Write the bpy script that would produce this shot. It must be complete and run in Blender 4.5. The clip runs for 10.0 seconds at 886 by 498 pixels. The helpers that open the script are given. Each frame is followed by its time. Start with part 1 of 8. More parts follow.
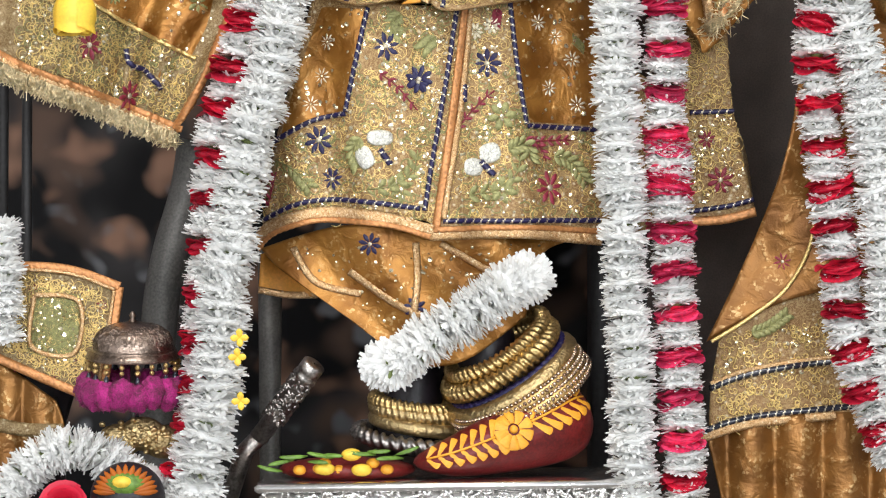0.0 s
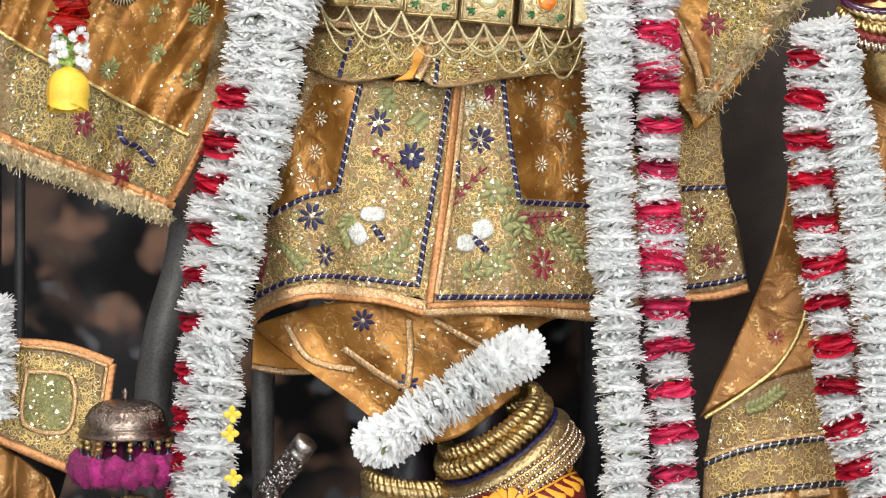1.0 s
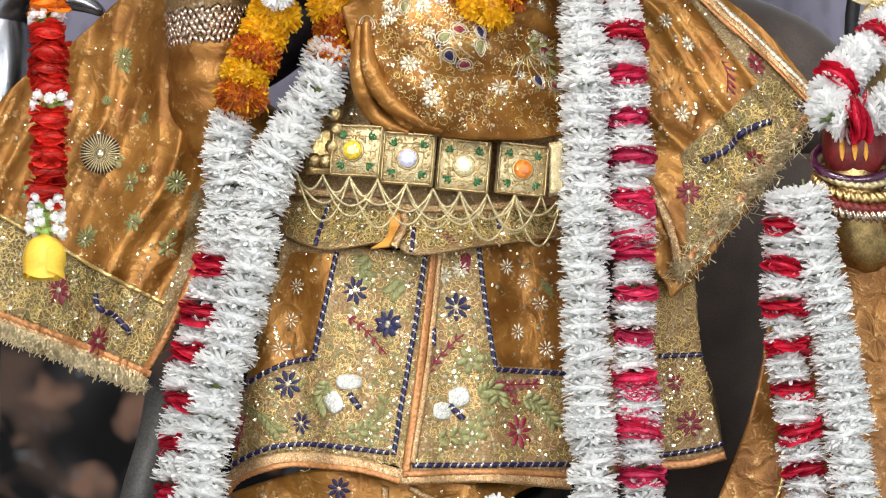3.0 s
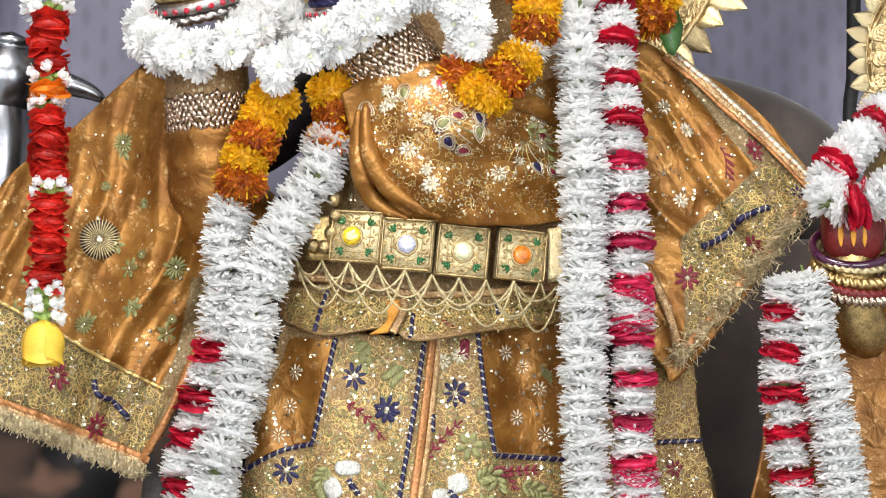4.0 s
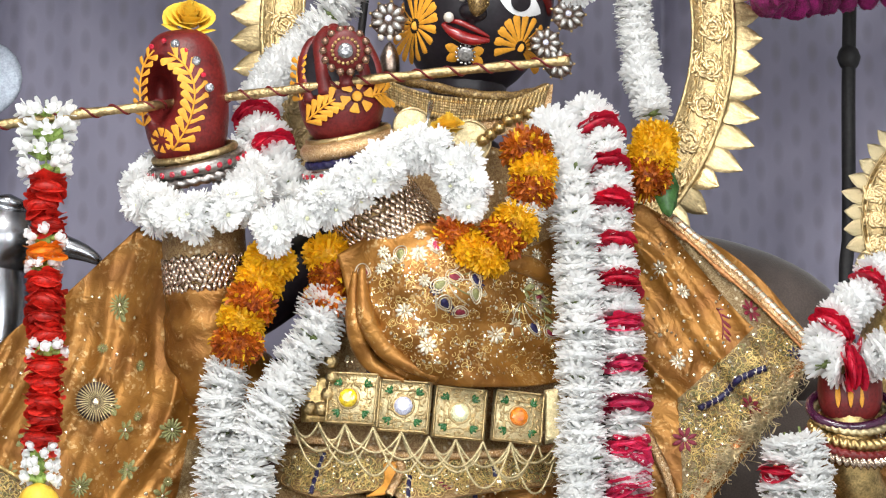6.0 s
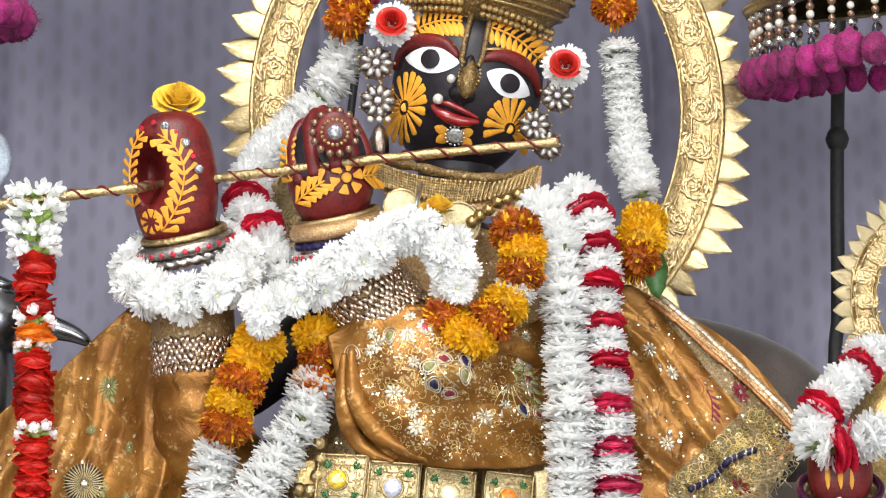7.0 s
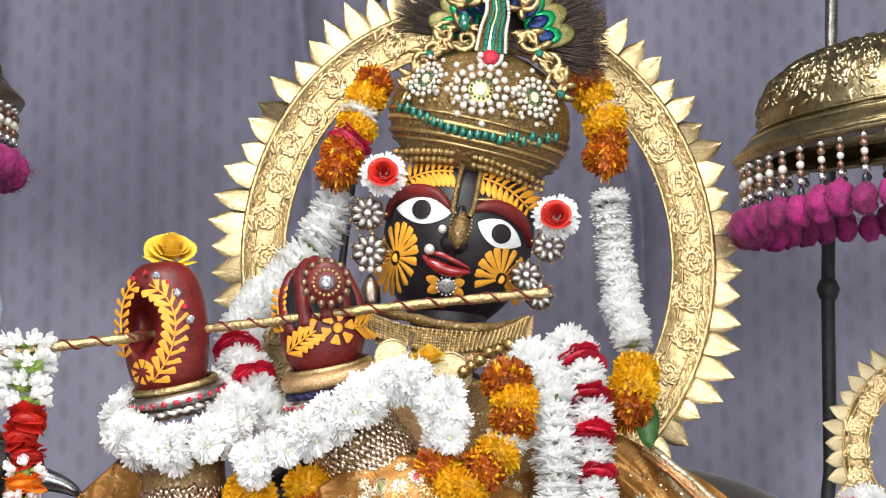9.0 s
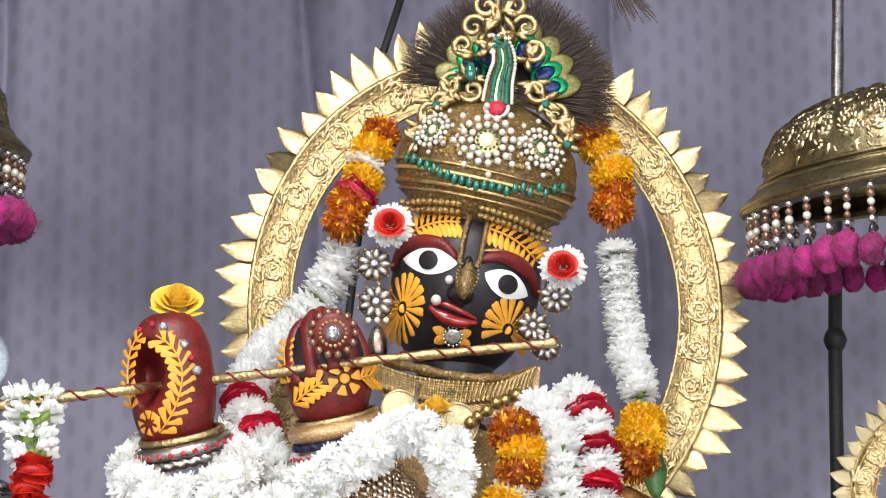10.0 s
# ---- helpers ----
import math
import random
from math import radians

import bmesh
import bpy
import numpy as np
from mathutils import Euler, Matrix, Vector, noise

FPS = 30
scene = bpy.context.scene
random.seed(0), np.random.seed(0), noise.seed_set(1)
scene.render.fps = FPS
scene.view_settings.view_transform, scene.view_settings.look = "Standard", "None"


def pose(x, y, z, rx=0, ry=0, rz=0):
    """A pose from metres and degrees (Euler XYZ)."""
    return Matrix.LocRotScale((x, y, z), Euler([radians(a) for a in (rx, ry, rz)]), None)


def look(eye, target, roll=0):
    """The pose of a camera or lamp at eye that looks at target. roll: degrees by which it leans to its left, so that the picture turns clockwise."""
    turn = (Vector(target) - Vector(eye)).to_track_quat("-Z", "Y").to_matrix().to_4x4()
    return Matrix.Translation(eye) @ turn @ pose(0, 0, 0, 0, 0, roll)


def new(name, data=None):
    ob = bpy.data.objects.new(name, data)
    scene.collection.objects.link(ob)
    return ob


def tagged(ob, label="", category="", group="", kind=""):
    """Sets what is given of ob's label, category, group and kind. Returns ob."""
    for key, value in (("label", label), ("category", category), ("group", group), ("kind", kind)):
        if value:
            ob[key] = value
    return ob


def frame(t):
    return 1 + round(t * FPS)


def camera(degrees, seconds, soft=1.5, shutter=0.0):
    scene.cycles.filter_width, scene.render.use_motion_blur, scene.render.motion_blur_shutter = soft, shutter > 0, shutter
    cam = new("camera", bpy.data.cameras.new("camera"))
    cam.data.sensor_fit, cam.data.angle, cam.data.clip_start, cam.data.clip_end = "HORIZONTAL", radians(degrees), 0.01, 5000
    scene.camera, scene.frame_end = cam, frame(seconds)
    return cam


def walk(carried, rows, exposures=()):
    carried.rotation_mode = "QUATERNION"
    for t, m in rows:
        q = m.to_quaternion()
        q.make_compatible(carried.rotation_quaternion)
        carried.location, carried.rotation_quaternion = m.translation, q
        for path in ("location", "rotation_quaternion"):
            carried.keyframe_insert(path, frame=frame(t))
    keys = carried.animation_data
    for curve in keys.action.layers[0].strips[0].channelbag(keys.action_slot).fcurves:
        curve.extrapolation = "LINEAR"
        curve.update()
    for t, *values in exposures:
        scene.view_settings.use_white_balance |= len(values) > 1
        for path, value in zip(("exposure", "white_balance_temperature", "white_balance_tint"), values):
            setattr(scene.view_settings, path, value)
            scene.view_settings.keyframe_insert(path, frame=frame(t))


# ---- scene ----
EYE = 1.25
REACH = 2.5
cam = camera(17.82, 10.0, soft=1.15)
ROWS = [
    (0.0, 0.0, 0.0, 0.0),
    (0.5, 0.097, 0.718, 0.014),
    (1.0, 0.143, 1.546, 0.066),
    (1.5, 0.164, 2.387, 0.093),
    (2.0, 0.27, 3.212, 0.093),
    (2.5, 0.579, 4.056, 0.165),
    (4.0, 0.658, 6.683, 0.15),
    (4.5, 0.596, 7.479, 0.157),
    (5.0, 0.636, 8.338, 0.16),
    (5.5, 0.692, 9.138, 0.22),
    (7.0, 0.967, 11.606, 0.284),
    (7.5, 1.169, 12.373, 0.338),
    (8.0, 1.209, 13.161, 0.348),
    (8.5, 1.201, 13.931, 0.351),
    (9.0, 1.164, 14.65, 0.356),
    (9.5, 1.105, 15.243, 0.36),
    (10.0, 1.031, 15.678, 0.376),
]
STAND = pose(0, -REACH, EYE, 1.0, 0, 0)
walk(cam, [(t, STAND @ pose(0, 0, 0, 90 + p, 0, -y) @ pose(0, 0, 0, 0, 0, -r)) for t, y, p, r in ROWS])

# ---- light: added area lamps for an assumed open hall, and an unseen overhead fill ----
world = bpy.data.worlds.new("sky")
scene.world = world
world.use_nodes = True
wn = world.node_tree
sky = wn.nodes.new("ShaderNodeTexSky")
sky.sky_type, sky.sun_disc = "NISHITA", False
sky.sun_elevation, sky.sun_rotation = radians(50), radians(160)
wn.links.new(sky.outputs[0], wn.nodes["Background"].inputs[0])
wn.nodes["Background"].inputs[1].default_value = 0.1
scene.view_settings.exposure = 0.0


def area(name, m, w, h, power, colour):
    lamp = bpy.data.lights.new(name, "AREA")
    lamp.shape, lamp.size, lamp.size_y, lamp.energy, lamp.color = "RECTANGLE", w, h, power, colour
    ob = new(name, lamp)
    ob.matrix_world = m
    return ob


area("front_fill_left", look((-1.4, -4.6, 1.95), (0, 0, 1.4)), 2.3, 1.8, 101, (0.94, 0.975, 1.0))
area("front_fill_right", look((1.4, -4.6, 1.95), (0, 0, 1.4)), 2.3, 1.8, 122, (0.91, 0.96, 1.0))
# Unseen fill lamp added overhead; it brightens the figures from above.
area("overhead_fill", look((-0.2, -1.2, 3.0), (0, -0.1, 1.5)), 0.6, 0.6, 27, (1.0, 0.98, 0.95))


# ---- materials ----
def stuff(name, colour, rough=0.5, metal=0.0, vary=0.25, scale=60.0, bump=0.2, fine=400.0, other=None, sheen=0.0, spec=0.5, coat=0.0, through_light=0.0, random_shade=0.0, distance=0.001):
    """A surface whose colour wanders at two scales, with fine relief."""
    m = bpy.data.materials.new(name)
    m.use_nodes = True
    nt = m.node_tree
    n, l = nt.nodes, nt.links
    b = n["Principled BSDF"]
    tc = n.new("ShaderNodeTexCoord")
    big, small, mix = n.new("ShaderNodeTexNoise"), n.new("ShaderNodeTexNoise"), n.new("ShaderNodeMath")
    big.inputs["Scale"].default_value, small.inputs["Scale"].default_value = scale, fine
    big.inputs["Detail"].default_value = small.inputs["Detail"].default_value = 3
    for x in (big, small):
        l.new(tc.outputs["Object"], x.inputs["Vector"])
    mix.operation = "ADD"
    l.new(big.outputs["Fac"], mix.inputs[0])
    l.new(small.outputs["Fac"], mix.inputs[1])
    ramp = n.new("ShaderNodeValToRGB")
    half = n.new("ShaderNodeMath")
    half.operation = "MULTIPLY"
    half.inputs[1].default_value = 0.5
    l.new(mix.outputs[0], half.inputs[0])
    l.new(half.outputs[0], ramp.inputs[0])
    c = Vector(colour)
    lo = c * (1 - vary)
    hi = Vector(other) if other else c * (1 + vary)
    ramp.color_ramp.elements[0].position, ramp.color_ramp.elements[1].position = 0.36, 0.64
    ramp.color_ramp.elements[0].color = (*[min(1, x) for x in lo], 1)
    ramp.color_ramp.elements[1].color = (*[min(1, x) for x in hi], 1)
    col = ramp.outputs[0]
    if random_shade:
        info, hsv, mr = n.new("ShaderNodeObjectInfo"), n.new("ShaderNodeHueSaturation"), n.new("ShaderNodeMapRange")
        mr.inputs["To Min"].default_value, mr.inputs["To Max"].default_value = 1 - random_shade, 1 + random_shade * 0.6
        l.new(info.outputs["Random"], mr.inputs["Value"])
        l.new(mr.outputs[0], hsv.inputs["Value"])
        l.new(col, hsv.inputs["Color"])
        col = hsv.outputs[0]
    l.new(col, b.inputs["Base Color"])
    b.inputs["Roughness"].default_value, b.inputs["Metallic"].default_value = rough, metal
    b.inputs["Specular IOR Level"].default_value = spec
    b.inputs["Coat Weight"].default_value = coat
    b.inputs["Sheen Weight"].default_value = sheen
    if through_light:
        tl, ms = n.new("ShaderNodeBsdfTranslucent"), n.new("ShaderNodeMixShader")
        l.new(col, tl.inputs["Color"])
        ms.inputs[0].default_value = through_light
        l.new(b.outputs[0], ms.inputs[1])
        l.new(tl.outputs[0], ms.inputs[2])
        l.new(ms.outputs[0], n["Material Output"].inputs["Surface"])
    if bump:
        bp = n.new("ShaderNodeBump")
        bp.inputs["Strength"].default_value, bp.inputs["Distance"].default_value = bump, distance
        l.new(mix.outputs[0], bp.inputs["Height"])
        l.new(bp.outputs[0], b.inputs["Normal"])
    return m


def embroidered(name, ground, thread, pale, scale, rough=0.42, metal=0.35):
    """Cloth of gold covered with close metallic needlework: curls of thread over a ground, with specks of paler metal."""
    m = bpy.data.materials.new(name)
    m.use_nodes = True
    nt = m.node_tree
    n, l = nt.nodes, nt.links
    b = n["Principled BSDF"]
    tc, warp, vor, grain = n.new("ShaderNodeTexCoord"), n.new("ShaderNodeTexNoise"), n.new("ShaderNodeTexVoronoi"), n.new("ShaderNodeTexNoise")
    warp.inputs["Scale"].default_value, warp.inputs["Detail"].default_value = scale * 0.5, 2
    l.new(tc.outputs["Object"], warp.inputs["Vector"])
    add = n.new("ShaderNodeVectorMath")
    add.operation = "MULTIPLY_ADD"
    add.inputs[1].default_value = (0.012, 0.012, 0.012)
    l.new(warp.outputs["Color"], add.inputs[0])
    l.new(tc.outputs["Object"], add.inputs[2])
    wave = n.new("ShaderNodeTexNoise")
    wave.inputs["Scale"].default_value, wave.inputs["Detail"].default_value, wave.inputs["Distortion"].default_value = scale * 4.5, 2, 2.2
    l.new(tc.outputs["Object"], wave.inputs["Vector"])
    vor.inputs["Scale"].default_value = scale * 2.2
    l.new(add.outputs[0], vor.inputs["Vector"])
    grain.inputs["Scale"].default_value = 1400
    l.new(tc.outputs["Object"], grain.inputs["Vector"])
    r1 = n.new("ShaderNodeValToRGB")
    e = r1.color_ramp.elements
    e[0].position, e[0].color = 0.42, (*ground, 1)
    e[1].position, e[1].color = 0.58, (*thread, 1)
    l.new(wave.outputs["Fac"], r1.inputs[0])
    r2 = n.new("ShaderNodeValToRGB")
    r2.color_ramp.elements[0].position, r2.color_ramp.elements[0].color = 0.05, (1, 1, 1, 1)
    r2.color_ramp.elements[1].position, r2.color_ramp.elements[1].color = 0.3, (0, 0, 0, 1)
    l.new(vor.outputs["Distance"], r2.inputs[0])
    mx = n.new("ShaderNodeMix")
    mx.data_type = "RGBA"
    l.new(r2.outputs[0], mx.inputs[0])
    l.new(r1.outputs[0], mx.inputs[6])
    mx.inputs[7].default_value = (*pale, 1)
    l.new(mx.outputs[2], b.inputs["Base Color"])
    b.inputs["Roughness"].default_value, b.inputs["Metallic"].default_value = rough, metal
    h = n.new("ShaderNodeMath")
    h.operation = "MULTIPLY_ADD"
    h.inputs[1].default_value = 0.5
    l.new(grain.outputs["Fac"], h.inputs[0])
    l.new(wave.outputs["Fac"], h.inputs[2])
    bp = n.new("ShaderNodeBump")
    bp.inputs["Strength"].default_value, bp.inputs["Distance"].default_value = 0.55, 0.0012
    l.new(h.outputs[0], bp.inputs["Height"])
    l.new(bp.outputs[0], b.inputs["Normal"])
    return m


def tissue(name, dark, light, glint):
    """Thin golden tissue: a satin sheen, soft crumples, and glints painted in as paler specks."""
    m = bpy.data.materials.new(name)
    m.use_nodes = True
    nt = m.node_tree
    n, l = nt.nodes, nt.links
    b = n["Principled BSDF"]
    tc = n.new("ShaderNodeTexCoord")
    tone, crease, weave, speck = n.new("ShaderNodeTexNoise"), n.new("ShaderNodeTexNoise"), n.new("ShaderNodeTexNoise"), n.new("ShaderNodeTexVoronoi")
    for x, sc, det in ((tone, 30, 3), (crease, 60, 3), (weave, 700, 2)):
        x.inputs["Scale"].default_value, x.inputs["Detail"].default_value = sc, det
        l.new(tc.outputs["Object"], x.inputs["Vector"])
    crease.inputs["Distortion"].default_value = 0.8
    speck.inputs["Scale"].default_value = 420
    l.new(tc.outputs["Object"], speck.inputs["Vector"])
    r = n.new("ShaderNodeValToRGB")
    r.color_ramp.elements[0].position, r.color_ramp.elements[0].color = 0.35, (*dark, 1)
    r.color_ramp.elements[1].position, r.color_ramp.elements[1].color = 0.66, (*light, 1)
    l.new(tone.outputs["Fac"], r.inputs[0])
    # Sparkle put into the colour: pale specks where the crease noise is high.
    pick, patch, both = n.new("ShaderNodeMapRange"), n.new("ShaderNodeMapRange"), n.new("ShaderNodeMath")
    sep = n.new("ShaderNodeSeparateColor")
    l.new(speck.outputs["Color"], sep.inputs[0])
    l.new(sep.outputs[0], pick.inputs["Value"])
    pick.inputs["From Min"].default_value, pick.inputs["From Max"].default_value = 0.62, 0.9
    l.new(crease.outputs["Fac"], patch.inputs["Value"])
    patch.inputs["From Min"].default_value, patch.inputs["From Max"].default_value = 0.5, 0.72
    both.operation = "MULTIPLY"
    l.new(pick.outputs[0], both.inputs[0])
    l.new(patch.outputs[0], both.inputs[1])
    mx = n.new("ShaderNodeMix")
    mx.data_type = "RGBA"
    l.new(both.outputs[0], mx.inputs[0])
    l.new(r.outputs[0], mx.inputs[6])
    mx.inputs[7].default_value = (*glint, 1)
    l.new(mx.outputs[2], b.inputs["Base Color"])
    b.inputs["Metallic"].default_value, b.inputs["Roughness"].default_value = 0.55, 0.4
    b1, b2 = n.new("ShaderNodeBump"), n.new("ShaderNodeBump")
    b1.inputs["Strength"].default_value, b1.inputs["Distance"].default_value = 0.6, 0.004
    b2.inputs["Strength"].default_value, b2.inputs["Distance"].default_value = 0.35, 0.0006
    l.new(crease.outputs["Fac"], b1.inputs["Height"])
    l.new(weave.outputs["Fac"], b2.inputs["Height"])
    l.new(b1.outputs[0], b2.inputs["Normal"])
    l.new(b2.outputs[0], b.inputs["Normal"])
    return m


M = {}
M["tissue"] = tissue("gold_tissue", (0.2, 0.075, 0.01), (0.4, 0.18, 0.035), (0.7, 0.46, 0.2))
M["deep_tissue"] = tissue("deep_gold_tissue", (0.15, 0.058, 0.01), (0.28, 0.122, 0.026), (0.58, 0.38, 0.17))
M["embroidery"] = embroidered("gold_embroidery", (0.2, 0.1, 0.034), (0.36, 0.235, 0.1), (0.62, 0.52, 0.35), 70)
M["pale_embroidery"] = embroidered("pale_embroidery", (0.15, 0.085, 0.028), (0.28, 0.2, 0.095), (0.55, 0.46, 0.3), 80)
M["lining"] = stuff("orange_lining", (0.62, 0.26, 0.03), 0.6, 0, 0.2, 30, 0.15)
M["trim"] = embroidered("gilt_trim", (0.42, 0.21, 0.07), (0.72, 0.5, 0.28), (0.92, 0.78, 0.55), 130, 0.28, 0.75)
M["orange_trim"] = stuff("orange_trim", (0.46, 0.2, 0.07), 0.4, 0.45, 0.3, 300, 0.4)
M["blue"] = stuff("blue_thread", (0.009, 0.006, 0.048), 0.4, 0.1, 0.4, 400, 0.4, 1500)
M["maroon_thread"] = stuff("maroon_thread", (0.2, 0.012, 0.03), 0.45, 0.1, 0.4, 400, 0.4, 1500)
M["green_thread"] = stuff("green_thread", (0.23, 0.22, 0.085), 0.4, 0.4, 0.4, 400, 0.4, 1500)
M["silver_thread"] = stuff("silver_thread", (0.6, 0.53, 0.4), 0.3, 0.7, 0.3, 400, 0.3, 1500)
M["gold_thread"] = stuff("gold_thread", (0.72, 0.52, 0.2), 0.3, 0.75, 0.3, 400, 0.3, 1500)
M["tinsel"] = stuff("gilt_tinsel", (0.78, 0.64, 0.4), 0.3, 0.75, 0.25, 200, 0.0)
M["sequin"] = stuff("sequin", (0.8, 0.7, 0.48), 0.2, 0.9, 0.1, 100, 0.0)
M["mirror"] = stuff("sequin_patch", (0.62, 0.6, 0.54), 0.3, 0.5, 0.4, 500, 0.9, 900)
M["white_petal"] = stuff("white_petal", (0.955, 0.95, 0.935), 0.6, 0, 0.03, 3, 0.0, 14, through_light=0.42, random_shade=0.04)
M["flower_eye"] = stuff("pale_yellow_flower_eye", (0.8, 0.79, 0.5), 0.7, 0, 0.2, 8, 0.0, 30)
M["green_stem"] = stuff("pale_green_stem", (0.3, 0.42, 0.1), 0.5, 0, 0.25, 8, 0.0, 30)
M["lip"] = stuff("red_lip_paint", (0.26, 0.012, 0.012), 0.2, 0, 0.3, 60, 0.1, 350, coat=0.5)
M["kundan"] = stuff("kundan_glass", (0.42, 0.4, 0.37), 0.14, 0.45, 0.35, 300, 0.3, coat=1.0)
M["calyx"] = stuff("green_calyx", (0.16, 0.2, 0.06), 0.6, 0, 0.4, 200, 0.2)
M["red_petal"] = stuff("red_rose_petal", (0.58, 0.014, 0.045), 0.5, 0, 0.4, 3, 0.0, 14, through_light=0.25, random_shade=0.2)
M["pink_petal"] = stuff("pink_rose_petal", (0.76, 0.045, 0.14), 0.5, 0, 0.35, 3, 0.0, 14, through_light=0.25, random_shade=0.25)
M["scarlet_petal"] = stuff("scarlet_petal", (0.62, 0.025, 0.015), 0.5, 0, 0.35, 3, 0.0, 14, through_light=0.25, random_shade=0.2)
M["orange_petal"] = stuff("orange_petal", (0.85, 0.22, 0.01), 0.55, 0, 0.3, 3, 0.0, 14, through_light=0.25, random_shade=0.2)
M["marigold_yellow"] = stuff("marigold_yellow", (0.86, 0.47, 0.008), 0.55, 0, 0.2, 3, 0.0, 14, through_light=0.25, random_shade=0.1)
M["marigold_orange"] = stuff("marigold_orange", (0.42, 0.05, 0.005), 0.55, 0, 0.35, 3, 0.0, 14, other=(0.74, 0.2, 0.008), through_light=0.25, random_shade=0.2)
M["yellow_petal"] = stuff("yellow_rose_petal", (0.88, 0.58, 0.06), 0.5, 0, 0.12, 40, 0.1, 400, through_light=0.15)
M["leaf"] = stuff("leaf", (0.05, 0.13, 0.03), 0.45, 0, 0.4, 120, 0.3)
M["gold"] = stuff("beaten_gold", (0.47, 0.345, 0.17), 0.42, 1.0, 0.3, 70, 0.6, 320, distance=0.0025)
M["chased_gold"] = stuff("chased_gold", (0.6, 0.455, 0.25), 0.36, 1.0, 0.2, 70, 0.3, 320)
M["gold_leaf"] = stuff("gold_leaf_spikes", (0.53, 0.4, 0.21), 0.4, 1.0, 0.3, 2.5, 0.3, 9, distance=0.0015)
M["pale_gold"] = stuff("engraved_pale_gold", (0.58, 0.475, 0.27), 0.42, 0.85, 0.3, 200, 0.7, 700)
M["old_gold"] = stuff("antique_gold", (0.52, 0.36, 0.15), 0.33, 0.95, 0.45, 110, 0.4, 500)
M["silver"] = stuff("worn_silver", (0.72, 0.7, 0.68), 0.24, 1.0, 0.2, 60, 0.25, 300)
M["dark_silver"] = stuff("tarnished_silver", (0.32, 0.29, 0.27), 0.35, 1.0, 0.5, 90, 0.4, 400)
M["black_stone"] = stuff("polished_black_stone", (0.013, 0.009, 0.012), 0.42, 0, 0.5, 60, 0.08, 300, spec=0.35)
M["maroon"] = stuff("maroon_paint", (0.13, 0.011, 0.01), 0.42, 0, 0.4, 60, 0.35, 350, spec=0.35)
M["yellow_paint"] = stuff("yellow_paint", (0.78, 0.34, 0.025), 0.55, 0, 0.15, 80, 0.3, 500)
M["white_enamel"] = stuff("white_enamel", (0.85, 0.85, 0.85), 0.25, 0, 0.03, 60, 0.0)
M["pearl"] = stuff("pearl", (0.66, 0.6, 0.52), 0.2, 0.2, 0.12, 200, 0.0, coat=0.5)
M["bronze_pearl"] = stuff("bronze_bead", (0.26, 0.15, 0.1), 0.24, 0.7, 0.3, 150, 0.0)
M["emerald"] = stuff("emerald_glass", (0.0, 0.11, 0.07), 0.1, 0, 0.5, 200, 0.0, coat=1.0)
M["ruby"] = stuff("ruby_glass", (0.45, 0.01, 0.03), 0.1, 0, 0.4, 200, 0.0, coat=1.0)
M["amber"] = stuff("amber_glass", (0.85, 0.5, 0.01), 0.08, 0, 0.5, 250, 0.0, coat=1.0)
M["orange_gem"] = stuff("orange_glass", (0.8, 0.19, 0.01), 0.08, 0, 0.5, 250, 0.0, coat=1.0)
M["clear_gem"] = stuff("clear_gem", (0.27, 0.26, 0.27), 0.06, 0.6, 0.6, 500, 0.5, coat=1.0)
M["straw_gem"] = stuff("straw_gem", (0.8, 0.75, 0.45), 0.05, 0.2, 0.3, 500, 0.5, coat=1.0)
M["magenta"] = stuff("magenta_wool", (0.2, 0.002, 0.06), 0.75, 0, 0.6, 90, 0.9, 700, other=(0.4, 0.008, 0.17), sheen=0.05, random_shade=0.35)
M["black_bead"] = stuff("black_bead", (0.02, 0.02, 0.03), 0.12, 0, 0.4, 150, 0.0)
M["feather"] = stuff("dark_feather", (0.05, 0.028, 0.02), 0.5, 0, 0.4, 300, 0.2)
M["feather_green"] = stuff("peacock_green", (0.0, 0.24, 0.07), 0.28, 0.6, 0.5, 200, 0.2)
M["feather_blue"] = stuff("peacock_blue", (0.005, 0.02, 0.1), 0.3, 0.5, 0.4, 200, 0.2)
M["feather_olive"] = stuff("peacock_olive", (0.14, 0.12, 0.03), 0.4, 0.4, 0.4, 200, 0.3)
M["dark_metal"] = stuff("dark_metal", (0.02, 0.018, 0.018), 0.6, 0.2, 0.4, 20, 0.15, 200)
M["stone"] = stuff("altar_stone", (0.3, 0.28, 0.26), 0.5, 0, 0.25, 6, 0.2, 120)
M["plaster"] = stuff("wall_plaster", (0.58, 0.58, 0.58), 0.8, 0, 0.12, 3, 0.2, 60)
M["ashlar"] = stuff("floor_stone", (0.42, 0.42, 0.42), 0.45, 0, 0.2, 3, 0.2, 40)
M["bolster"] = stuff("brown_velvet", (0.085, 0.062, 0.052), 0.8, 0, 0.3, 30, 0.3, 600, sheen=0.4)


